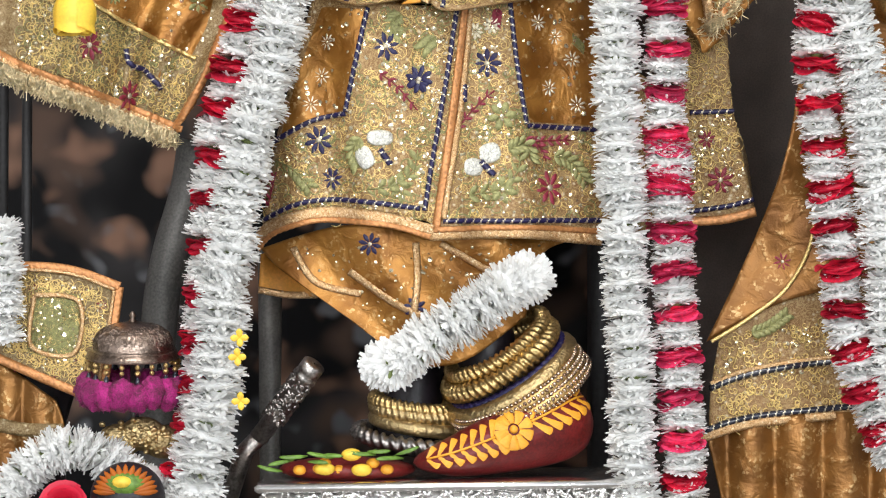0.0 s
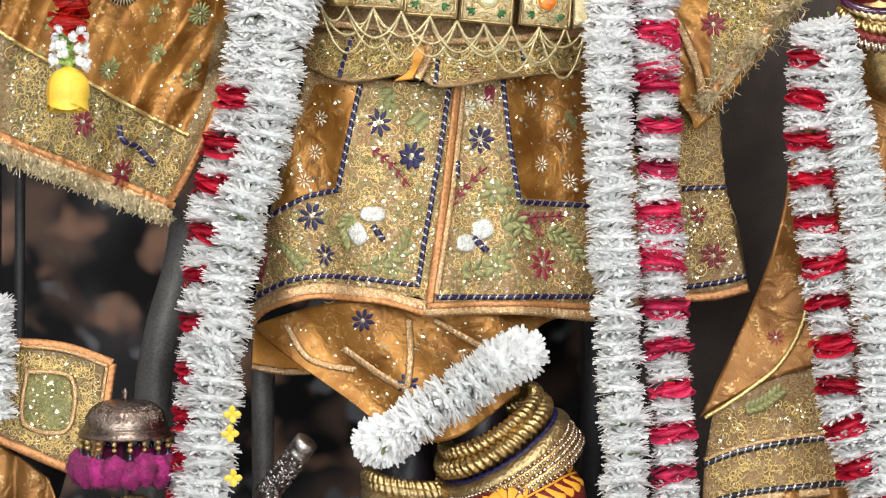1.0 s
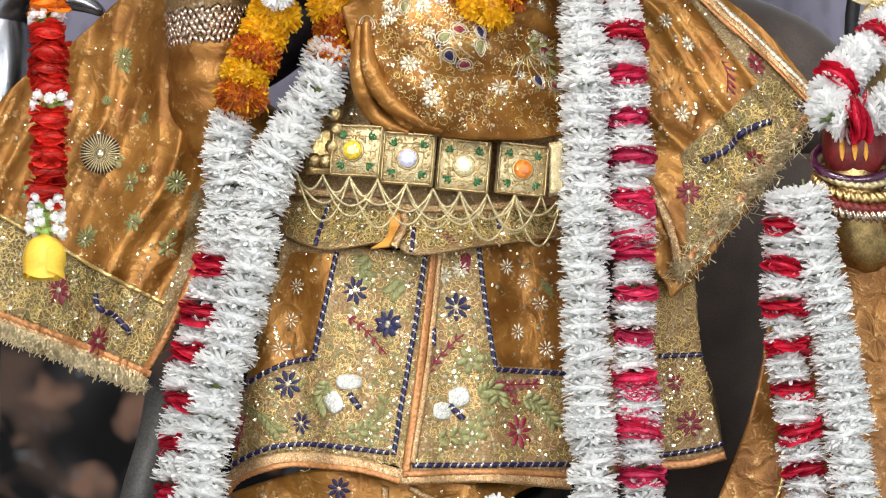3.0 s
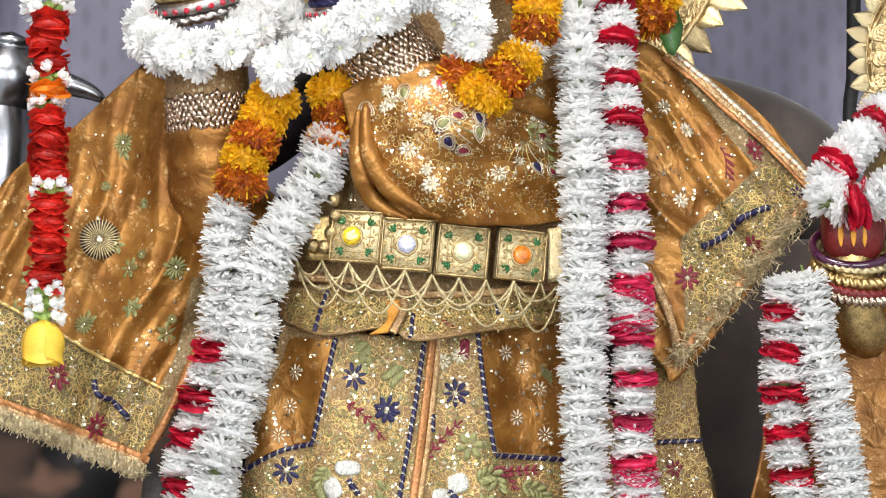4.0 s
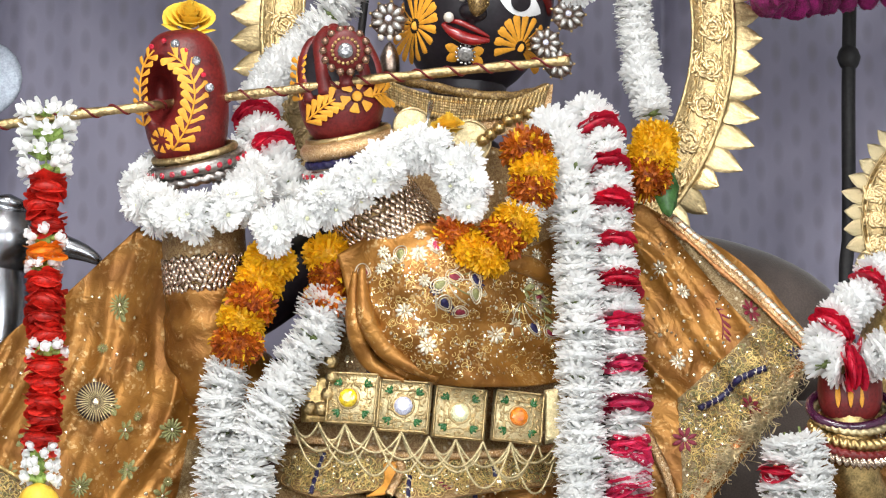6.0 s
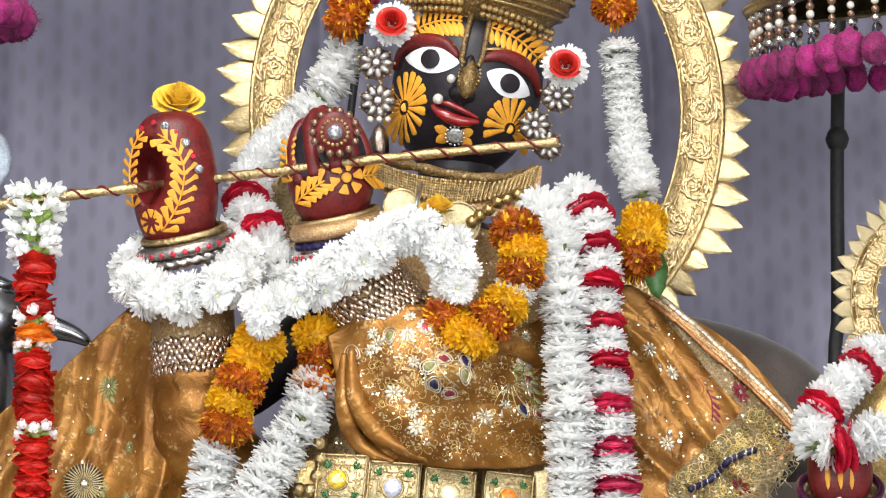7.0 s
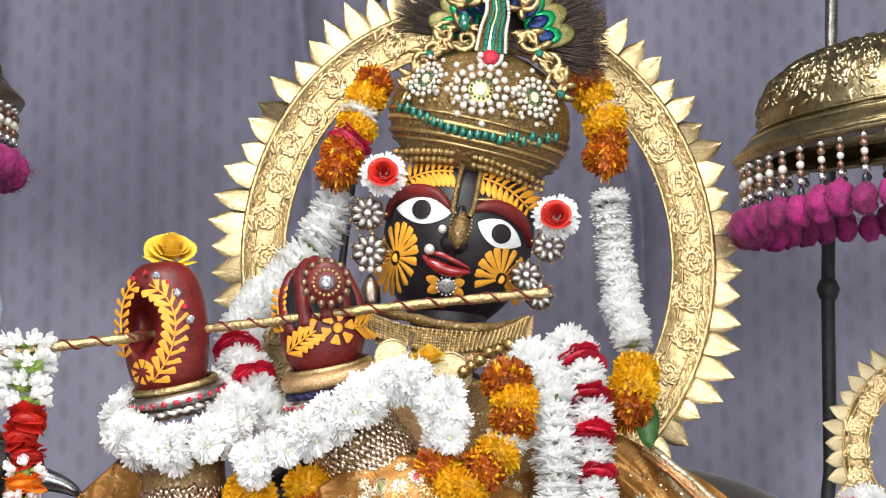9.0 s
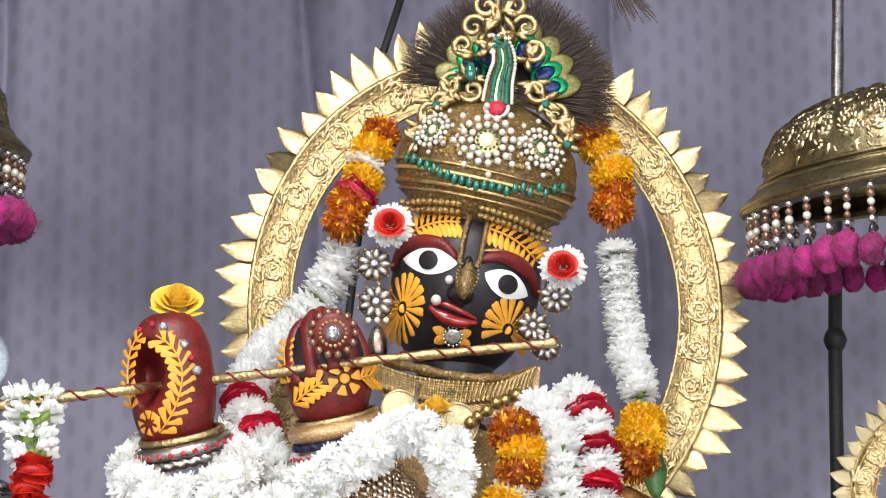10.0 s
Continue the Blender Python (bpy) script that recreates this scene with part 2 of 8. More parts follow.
def printed_cloth():
    """Grey-lilac cotton with rows of small block-printed gold leaves."""
    m = bpy.data.materials.new("printed_grey_cloth")
    m.use_nodes = True
    nt = m.node_tree
    n, l = nt.nodes, nt.links
    b = n["Principled BSDF"]
    tc = n.new("ShaderNodeTexCoord")
    sep = n.new("ShaderNodeSeparateXYZ")
    l.new(tc.outputs["UV"], sep.inputs[0])

    def op(kind, a, c=None, d=None):
        x = n.new("ShaderNodeMath")
        x.operation = kind
        for i, s in enumerate((a, c, d)):
            if s is None:
                continue
            if isinstance(s, (int, float)):
                x.inputs[i].default_value = s
            else:
                l.new(s, x.inputs[i])
        return x.outputs[0]
    cx, cz = op("MULTIPLY", sep.outputs[0], 1 / 0.021), op("MULTIPLY", sep.outputs[1], 1 / 0.04)
    odd = op("MODULO", op("FLOOR", cx), 2.0)
    fx = op("SUBTRACT", op("FRACT", cx), 0.5)
    fz = op("SUBTRACT", op("FRACT", op("MULTIPLY_ADD", odd, 0.5, cz)), 0.5)
    d = op("ADD", op("POWER", op("MULTIPLY", fx, 3.6), 2.0), op("POWER", op("MULTIPLY", fz, 3.0), 2.0))
    nz = n.new("ShaderNodeTexNoise")
    nz.inputs["Scale"].default_value, nz.inputs["Detail"].default_value = 5.0, 4
    fine = n.new("ShaderNodeTexNoise")
    fine.inputs["Scale"].default_value = 420
    l.new(tc.outputs["Object"], nz.inputs["Vector"])
    l.new(tc.outputs["Object"], fine.inputs["Vector"])
    edge = n.new("ShaderNodeMapRange")
    edge.inputs["From Min"].default_value, edge.inputs["From Max"].default_value = 0.1, 1.7
    edge.inputs["To Min"].default_value, edge.inputs["To Max"].default_value = 0.3, 0.0
    l.new(op("MULTIPLY_ADD", fine.outputs["Fac"], 0.5, d), edge.inputs["Value"])
    ground = n.new("ShaderNodeValToRGB")
    ground.color_ramp.elements[0].position, ground.color_ramp.elements[0].color = 0.35, (0.186, 0.174, 0.236, 1)
    ground.color_ramp.elements[1].position, ground.color_ramp.elements[1].color = 0.7, (0.292, 0.272, 0.352, 1)
    l.new(nz.outputs["Fac"], ground.inputs[0])
    mx = n.new("ShaderNodeMix")
    mx.data_type = "RGBA"
    l.new(edge.outputs[0], mx.inputs[0])
    l.new(ground.outputs[0], mx.inputs[6])
    mx.inputs[7].default_value = (0.1, 0.08, 0.075, 1)
    l.new(mx.outputs[2], b.inputs["Base Color"])
    b.inputs["Roughness"].default_value = 0.75
    bp = n.new("ShaderNodeBump")
    bp.inputs["Strength"].default_value, bp.inputs["Distance"].default_value = 0.2, 0.0006
    l.new(fine.outputs["Fac"], bp.inputs["Height"])
    l.new(bp.outputs[0], b.inputs["Normal"])
    return m


M["brass"] = stuff("aged_brass", (0.27, 0.215, 0.115), 0.36, 1.0, 0.4, 60, 0.5, 300)
M["brass_relief"] = stuff("aged_brass_relief", (0.42, 0.34, 0.2), 0.3, 1.0, 0.3, 60, 0.3, 300)
M["old_cloth"] = embroidered("turban_cloth", (0.08, 0.042, 0.012), (0.27, 0.165, 0.05), (0.6, 0.45, 0.22), 75)
M["bead_mix"] = stuff("gilt_beads", (0.34, 0.2, 0.13), 0.22, 0.95, 0.4, 250, 0.0, other=(0.9, 0.72, 0.55))
M["steel"] = stuff("polished_silver", (0.36, 0.36, 0.38), 0.26, 1.0, 0.15, 20, 0.05)
M["grey_leg"] = stuff("dull_grey_metal", (0.12, 0.11, 0.1), 0.5, 0.3, 0.4, 25, 0.2)
M["fresh_leaf"] = stuff("fresh_leaf", (0.12, 0.22, 0.03), 0.5, 0, 0.4, 90, 0.2)
M["ruby_dark"] = stuff("purple_glass", (0.05, 0.008, 0.03), 0.12, 0, 0.3, 60, 0.0, coat=0.8)
M["pale_plate"] = stuff("pale_pressed_glass", (0.3, 0.33, 0.38), 0.3, 0.2, 0.25, 120, 0.5, 500)
M["copper"] = stuff("coppery_silver", (0.24, 0.18, 0.145), 0.33, 1.0, 0.5, 120, 0.4, 400)
M["enamel"] = stuff("green_enamel", (0.01, 0.09, 0.015), 0.25, 0, 0.3, 300, 0.0)
M["white_gem"] = stuff("white_gem", (0.55, 0.55, 0.66), 0.08, 0.2, 0.4, 500, 0.5, coat=1.0)
M["curtain"] = printed_cloth()


def mottled_panel():
    """Near-black sheet with soft copper and leaf-coloured blotches, painting in the dim, blurred background."""
    m = bpy.data.materials.new("blurred_dark_backdrop")
    m.use_nodes = True
    nt = m.node_tree
    n, l = nt.nodes, nt.links
    b = n["Principled BSDF"]
    tc = n.new("ShaderNodeTexCoord")
    cols = []
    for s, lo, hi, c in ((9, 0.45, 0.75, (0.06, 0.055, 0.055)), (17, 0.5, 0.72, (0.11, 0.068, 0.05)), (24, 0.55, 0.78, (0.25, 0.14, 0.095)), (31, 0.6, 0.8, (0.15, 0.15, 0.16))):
        z, r = n.new("ShaderNodeTexNoise"), n.new("ShaderNodeMapRange")
        z.inputs["Scale"].default_value, z.inputs["Detail"].default_value = s, 0.6
        off = n.new("ShaderNodeVectorMath")
        off.inputs[1].default_value = (s, 0, s * 2)
        l.new(tc.outputs["Object"], off.inputs[0])
        l.new(off.outputs[0], z.inputs["Vector"])
        r.inputs["From Min"].default_value, r.inputs["From Max"].default_value = lo, hi
        r.interpolation_type = "SMOOTHSTEP"
        l.new(z.outputs["Fac"], r.inputs["Value"])
        cols.append((r.outputs[0], c))
    # Darkness and blurred light spots are put into the colour: near-black base, soft blotches.
    last = None
    for fac, c in cols:
        mx = n.new("ShaderNodeMix")
        mx.data_type = "RGBA"
        l.new(fac, mx.inputs[0])
        if last:
            l.new(last, mx.inputs[6])
        else:
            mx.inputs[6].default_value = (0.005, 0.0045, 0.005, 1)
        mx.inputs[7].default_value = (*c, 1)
        last = mx.outputs[2]
    l.new(last, b.inputs["Base Color"])
    b.inputs["Roughness"].default_value, b.inputs["Specular IOR Level"].default_value = 0.6, 0.1
    return m


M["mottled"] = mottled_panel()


# ---- building helpers ----
def spot(u, v, y=0.0):
    """A place at depth y, set to fit the camera's view: u across and v up where its sight line meets the plane y = 0.
    """
    k = 1 + y / REACH
    return Vector((u * k, y, EYE + (v - EYE) * k))


class Shape:
    """Collects faces of one mesh; mi is the material slot for what is added next."""

    def __init__(self):
        self.v, self.f, self.m, self.mi = [], [], [], 0

    def add(self, verts, faces):
        o = len(self.v)
        self.v += [tuple(p) for p in verts]
        self.f += [tuple(i + o for i in q) for q in faces]
        self.m += [self.mi] * len(faces)

    def grid(self, fn, nu, nv, wrap_u=False, wrap_v=False):
        cu, cv = nu + (not wrap_u), nv + (not wrap_v)
        verts = [fn(i / nu, j / nv) for i in range(cu) for j in range(cv)]
        faces = [((i % cu) * cv + j % cv, ((i + 1) % cu) * cv + j % cv, ((i + 1) % cu) * cv + (j + 1) % cv, (i % cu) * cv + (j + 1) % cv)
                 for i in range(nu) for j in range(nv)]
        self.add(verts, faces)

    def ball(self, c, r, m=None, nu=14, nv=9, power=1.0):
        """An ellipsoid of radii r about c, turned by m; power under 1 squares it off."""
        r = Vector(r) if not isinstance(r, (int, float)) else Vector((r, r, r))
        m = m.to_3x3() if m else Matrix.Identity(3)
        c = Vector(c)

        def s(x):
            return math.copysign(abs(x) ** power, x)

        def fn(a, b):
            t, p = a * math.tau, (b - 0.5) * math.pi * 0.998
            return c + m @ Vector((r.x * s(math.cos(p)) * s(math.cos(t)), r.y * s(math.cos(p)) * s(math.sin(t)), r.z * s(math.sin(p))))
        self.grid(fn, nu, nv, wrap_u=True)

    def tube(self, pts, r, n=8, closed=False, caps=True, stripe=0):
        """A round bar along points; r a number or a function of 0..1; stripe > 0 winds two slots round it."""
        pts = [Vector(p) for p in pts]
        k = len(pts)
        rings = []
        side = None
        for i, p in enumerate(pts):
            a, b = (pts[(i - 1) % k], pts[(i + 1) % k]) if closed else (pts[max(i - 1, 0)], pts[min(i + 1, k - 1)])
            t = (b - a).normalized()
            if side is None:
                side = t.cross(Vector((0.31, -0.9, 0.22))).normalized()
            side = (side - t * side.dot(t)).normalized()
            up = t.cross(side)
            q = r(i / max(k - 1, 1)) if callable(r) else r
            rings.append([p + (side * math.cos(j * math.tau / n) + up * math.sin(j * math.tau / n)) * q for j in range(n)])
        o = len(self.v)
        for ring in rings:
            self.v += [tuple(p) for p in ring]
        for i in range(k if closed else k - 1):
            for j in range(n):
                self.f.append((o + i * n + j, o + i * n + (j + 1) % n, o + ((i + 1) % k) * n + (j + 1) % n, o + ((i + 1) % k) * n + j))
                self.m.append(self.mi + (1 if stripe and int((j / n + i / stripe) % 1 < 0.24) else 0))
        if caps and not closed:
            self.f += [tuple(o + j for j in reversed(range(n))), tuple(o + (k - 1) * n + j for j in range(n))]
            self.m += [self.mi] * 2

    def lathe(self, profile, m, n=24, wave=None):
        """Turns (radius, height) pairs about m's z axis."""
        k = len(profile) - 1

        def fn(a, b):
            r, z = profile[round(b * k)]
            g = wave(a, b) if wave else 1
            return m @ Vector((r * g * math.cos(a * math.tau), r * g * math.sin(a * math.tau), z))
        self.grid(fn, n, k, wrap_u=True)

    def ring(self, m, big, small, nu=28, nv=8, oval=1.0, twist=0.0, teeth=0):
        """A torus about m's z axis; twist winds a cord's ridges on it."""
        def fn(a, b):
            t, p = a * math.tau, b * math.tau
            q = small * (1 + (twist * math.cos(2 * p + teeth * t) if teeth else 0))
            return m @ Vector(((big + q * math.cos(p)) * math.cos(t), (big * oval + q * math.cos(p)) * math.sin(t), q * math.sin(p)))
        self.grid(fn, nu, nv, wrap_u=True, wrap_v=True)

    def leaf(self, p, along, normal, length, width, thick=0.0006, curl=0.0, wedge=False):
        """A small raised petal or leaf lying on a surface, from p along a direction."""
        along, normal = Vector(along).normalized(), Vector(normal).normalized()
        side = along.cross(normal).normalized()
        p = Vector(p)
        verts = []
        for s, w in ((0, 0.3), (0.35, 0.58), (0.7, 0.9), (0.92, 0.96), (1, 0.55)) if wedge else ((0, 0.12), (0.3, 0.8), (0.62, 1.0), (0.88, 0.6), (1, 0.08)):
            c = p + along * (s * length) + side * (curl * s * s * length)
            verts += [c - side * (w * width / 2), c + normal * (thick * (1.6 if 0 < s < 1 else 0.6)), c + side * (w * width / 2)]
        faces = []
        for i in range(4):
            a = i * 3
            faces += [(a, a + 1, a + 4, a + 3), (a + 1, a + 2, a + 5, a + 4)]
        self.add(verts, faces)

    def box(self, c, size, m=None, bevel=0.1):
        """A block with chamfered edges."""
        sx, sy, sz = (s / 2 for s in size)
        b = bevel * min(size)
        m = m.to_3x3() if m else Matrix.Identity(3)
        c = Vector(c)
        lay = [(-sz, b), (-sz + b, 0), (sz - b, 0), (sz, b)]
        verts = []
        for z, i in lay:
            x, y = sx - i, sy - i
            for px, py in ((-x + b, -y), (x - b, -y), (x, -y + b), (x, y - b), (x - b, y), (-x + b, y), (-x, y - b), (-x, -y + b)):
                verts.append(c + m @ Vector((px, py, z)))
        faces = [tuple(reversed(range(8))), tuple(range(24, 32))]
        for i in range(3):
            faces += [(i * 8 + j, i * 8 + (j + 1) % 8, i * 8 + 8 + (j + 1) % 8, i * 8 + 8 + j) for j in range(8)]
        self.add(verts, faces)

    def mesh(self, name, mats, smooth=True):
        me = bpy.data.meshes.new(name)
        me.from_pydata(self.v, [], self.f)
        for x in mats if isinstance(mats, (list, tuple)) else [mats]:
            me.materials.append(x)
        me.polygons.foreach_set("material_index", self.m)
        me.polygons.foreach_set("use_smooth", [smooth] * len(self.f))
        me.update()
        return me


def stand(ob):
    return stand(ob.parent) @ ob.matrix_parent_inverse @ ob.matrix_basis if ob.parent else ob.matrix_basis.copy()


def hang(ob, parent):
    ob.parent = parent
    ob.matrix_parent_inverse = stand(parent).inverted()
    return ob


def part(name, shape, mats, parent, label="", smooth=True, thick=0.0, kind=""):
    me = shape.mesh(name, mats, smooth) if isinstance(shape, Shape) else shape
    ob = hang(new(name, me), parent)
    if thick:
        s = ob.modifiers.new("thickness", "SOLIDIFY")
        s.thickness, s.offset = thick, 0.0
    return tagged(ob, label, kind=kind)


def base(name, at, label, category, group="", kind=""):
    ob = new(name)
    ob.empty_display_size = 0.02
    ob.matrix_basis = Matrix.Translation(at)
    return tagged(ob, label, category, group, kind)


def thing(name, shape, mats, label, category, group="", kind="", smooth=True, thick=0.0):
    ob = new(name, shape.mesh(name, mats, smooth))
    if thick:
        s = ob.modifiers.new("thickness", "SOLIDIFY")
        s.thickness, s.offset = thick, 0.0
    return tagged(ob, label, category, group, kind)


def smooth_line(pts, n):
    """n + 1 places along a Catmull-Rom curve through the points, evenly by length."""
    pts = [Vector(p) for p in pts]
    fine = []
    for i in range(len(pts) - 1):
        a, b, c, d = pts[max(i - 1, 0)], pts[i], pts[i + 1], pts[min(i + 2, len(pts) - 1)]
        for k in range(12):
            t = k / 12
            fine.append(0.5 * (2 * b + (c - a) * t + (2 * a - 5 * b + 4 * c - d) * t * t + (3 * b - a - 3 * c + d) * t ** 3))
    fine.append(pts[-1])
    run = [0.0]
    for i in range(1, len(fine)):
        run.append(run[-1] + (fine[i] - fine[i - 1]).length)
    out, j = [], 0
    for i in range(n + 1):
        s = run[-1] * i / n
        while j < len(run) - 2 and run[j + 1] < s:
            j += 1
        out.append(fine[j].lerp(fine[j + 1], (s - run[j]) / max(run[j + 1] - run[j], 1e-9)))
    return out


def line_length(pts):
    fine = smooth_line(pts, 60)
    return sum((fine[i + 1] - fine[i]).length for i in range(60))


def hung(rows, depth, nu=60, nv=60, ripple=0.0):
    """A draped cloth: rows of lines traced to fit the camera's view, each from one side to the other, joined smoothly;
    depth(u, v) gives its relief.
    """
    lines = [smooth_line([(p[0], p[1], 0) for p in r], nu) for r in rows]
    cols = [smooth_line([l[i] for l in lines], nv) if len(lines) > 1 else None for i in range(nu + 1)]
    s = Shape()

    def fn(a, b):
        p = cols[round(a * nu)][round(b * nv)]
        return spot(p.x, p.y, depth(p.x, p.y))
    s.grid(fn, nu, nv)
    return s


def on(depth, u, v, lift=0.0):
    """The place and the outward normal on a draped cloth."""
    e = 0.002
    p, px, pz = spot(u, v, depth(u, v)), spot(u + e, v, depth(u + e, v)), spot(u, v + e, depth(u, v + e))
    n = (px - p).cross(pz - p).normalized()
    if n.y > 0:
        n = -n
    return p + n * lift, n


def wob(u, v, f, seed=0.0):
    return noise.noise((u * f + seed, v * f - seed, seed * 1.7))


def rope(pts, depth, parent, r=0.0022, pair=("blue", "silver_thread"), name="cord_border", label="", lift=0.0012):
    n = max(8, int(line_length([(p[0], p[1], 0) for p in pts]) / 0.0012))
    s = Shape()
    s.tube([on(depth, p.x, p.y, lift)[0] for p in smooth_line([(p[0], p[1], 0) for p in pts], n)], r, 8, stripe=6)
    return part(name, s, [M[pair[0]], M[pair[1]]], parent, label)


def band(pts, depth, parent, width, mat, name="trim", lift=0.0015, label="", rows=3, edge=0.0):
    """A flat braid sewn along a line of the cloth."""
    line = smooth_line([(p[0], p[1], 0) for p in pts], max(10, int(line_length([(p[0], p[1], 0) for p in pts]) / 0.0014)))
    k = len(line) - 1
    s = Shape()

    def fn(a, b):
        i = round(a * k)
        t = (line[min(i + 1, k)] - line[max(i - 1, 0)]).normalized()
        p = line[i] + Vector((-t.y, t.x, 0)) * (b - 0.5) * width
        q = on(depth, p.x, p.y, lift + (0.0008 if 0.2 < b < 0.8 else 0) + 0.0006 * math.sin((i + b * 4) * 1.6))[0]
        return q
    s.grid(fn, k, rows + 1)
    return part(name, s, M[mat], parent, label, thick=0.0008)


def flower_motif(petals, length, width):
    s = Shape()
    for i in range(petals):
        a = math.tau * i / petals + 0.2
        d = Vector((math.cos(a), math.sin(a), 0))
        s.leaf(d * length * 0.16, d, (0, 0, 1), length * 0.84, width, 0.0009)
    s.mi = 1
    s.ball((0, 0, 0.0006), (length * 0.19, length * 0.19, 0.0009), nu=8, nv=5)
    return s


def sewn(me, name, depth, parent, u, v, turn=0.0, size=1.0, label=""):
    """Lays a flat piece on a draped cloth."""
    p, n = on(depth, u, v, 0.0008)
    q = n.to_track_quat("Z", "Y").to_matrix().to_4x4()
    ob = new(name, me)
    ob.matrix_basis = Matrix.Translation(p) @ q @ pose(0, 0, 0, 0, 0, turn) @ Matrix.Scale(size, 4)
    hang(ob, parent)
    return tagged(ob, label) if label else ob


def inside(u, v, poly):
    c = False
    for i in range(len(poly)):
        (x1, y1), (x2, y2) = poly[i - 1][:2], poly[i][:2]
        if (y1 > v) != (y2 > v) and u < (x2 - x1) * (v - y1) / (y2 - y1) + x1:
            c = not c
    return c


def spangles(depth, parent, poly, count, seed, r=(0.0008, 0.0017), name="sequin_work", lift=0.0012, tilt=0.35):
    """Round sequins, each tipped a little its own way."""
    rng = random.Random(seed)
    us, vs = [p[0] for p in poly], [p[1] for p in poly]
    s = Shape()
    made = 0
    while made < count:
        u, v = rng.uniform(min(us), max(us)), rng.uniform(min(vs), max(vs))
        made += 1
        if not inside(u, v, poly):
            continue
        p, n = on(depth, u, v, lift)
        n = (n + Vector((rng.gauss(0, tilt), 0, rng.gauss(0, tilt)))).normalized()
        a = n.orthogonal().normalized()
        b = n.cross(a)
        q = rng.uniform(*r) if rng.random() > 0.15 else r[1] * 1.3
        k = 7
        ring = [p + (a * math.cos(i * math.tau / k) + b * math.sin(i * math.tau / k)) * q for i in range(k)]
        s.add([p + n * q * 0.2] + ring, [(0, 1 + i, 1 + (i + 1) % k) for i in range(k)])
    return part(name, s, M["sequin"], parent, "small round silver sequins", smooth=False, kind="stuff")


def curls(depth, parent, poly, count, seed, mat="gold_thread", size=(0.003, 0.008), r=0.0004, name="scrollwork"):
    """Couched metal thread in small spirals."""
    rng = random.Random(seed)
    us, vs = [p[0] for p in poly], [p[1] for p in poly]
    s = Shape()
    for _ in range(count):
        u, v = rng.uniform(min(us), max(us)), rng.uniform(min(vs), max(vs))
        if not inside(u, v, poly):
            continue
        R, a0, w = rng.uniform(*size), rng.uniform(0, 6.3), rng.choice((-1, 1))
        pts = []
        for i in range(9):
            t = i / 8
            q = R * (1 - 0.75 * t)
            pts.append(on(depth, u + q * math.cos(a0 + w * t * 5.5), v + q * math.sin(a0 + w * t * 5.5), 0.0006)[0])
        s.tube(pts, r, 4, caps=False)
    return part(name, s, M[mat], parent, kind="stuff")


# ---- flowers and garlands ----
def petal(s, root, out, up, length, width, lift, curl, n=3, roll=0.0):
    """One petal from root, going outwards and rising by lift, its tip curling."""
    side = out.cross(up).normalized()
    side = (side * math.cos(roll) + up * math.sin(roll)).normalized()
    verts = []
    for i in range(n + 1):
        t = i / n
        w = width * (0.55 + 0.45 * math.sin(math.pi * min(1, t * 0.72 + 0.14))) * (0.8 if i == n else 1)
        c = root + out * (length * t * (1 - 0.25 * curl * t)) + up * (lift * t + curl * length * t * t)
        verts += [c - side * w / 2 + up * 0.08 * w, c + side * w / 2 + up * 0.08 * w]
    s.add(verts, [(2 * i, 2 * i + 1, 2 * i + 3, 2 * i + 2) for i in range(n)])


def broad_petal(s, a, z0, start, length, width, rise, droop, roll=0.0, n=5):
    """A blunt, cupped petal that leaves the stalk at angle a, climbs by rise and bends by droop (radians)."""
    out, up = Vector((math.cos(a), math.sin(a), 0)), Vector((0, 0, 1))
    side = Vector((-out.y, out.x, 0))
    p, verts = out * start + up * z0, []
    for i in range(n + 1):
        t = i / n
        e = rise + droop * t * t
        d = out * math.cos(e) + up * math.sin(e)
        nrm = up * math.cos(e) - out * math.sin(e)
        across = side * math.cos(roll * t) + nrm * math.sin(roll * t)
        w = width * (0.5, 0.75, 0.93, 1.0, 0.95, 0.55)[i] / 2
        verts += [p - across * w + nrm * w * 0.3, p - nrm * w * 0.1, p + across * w + nrm * w * 0.3]
        p = p + d * (length / n)
    s.add(verts, [(3 * i + j, 3 * i + j + 1, 3 * i + j + 4, 3 * i + j + 3) for i in range(n) for j in (0, 1)])


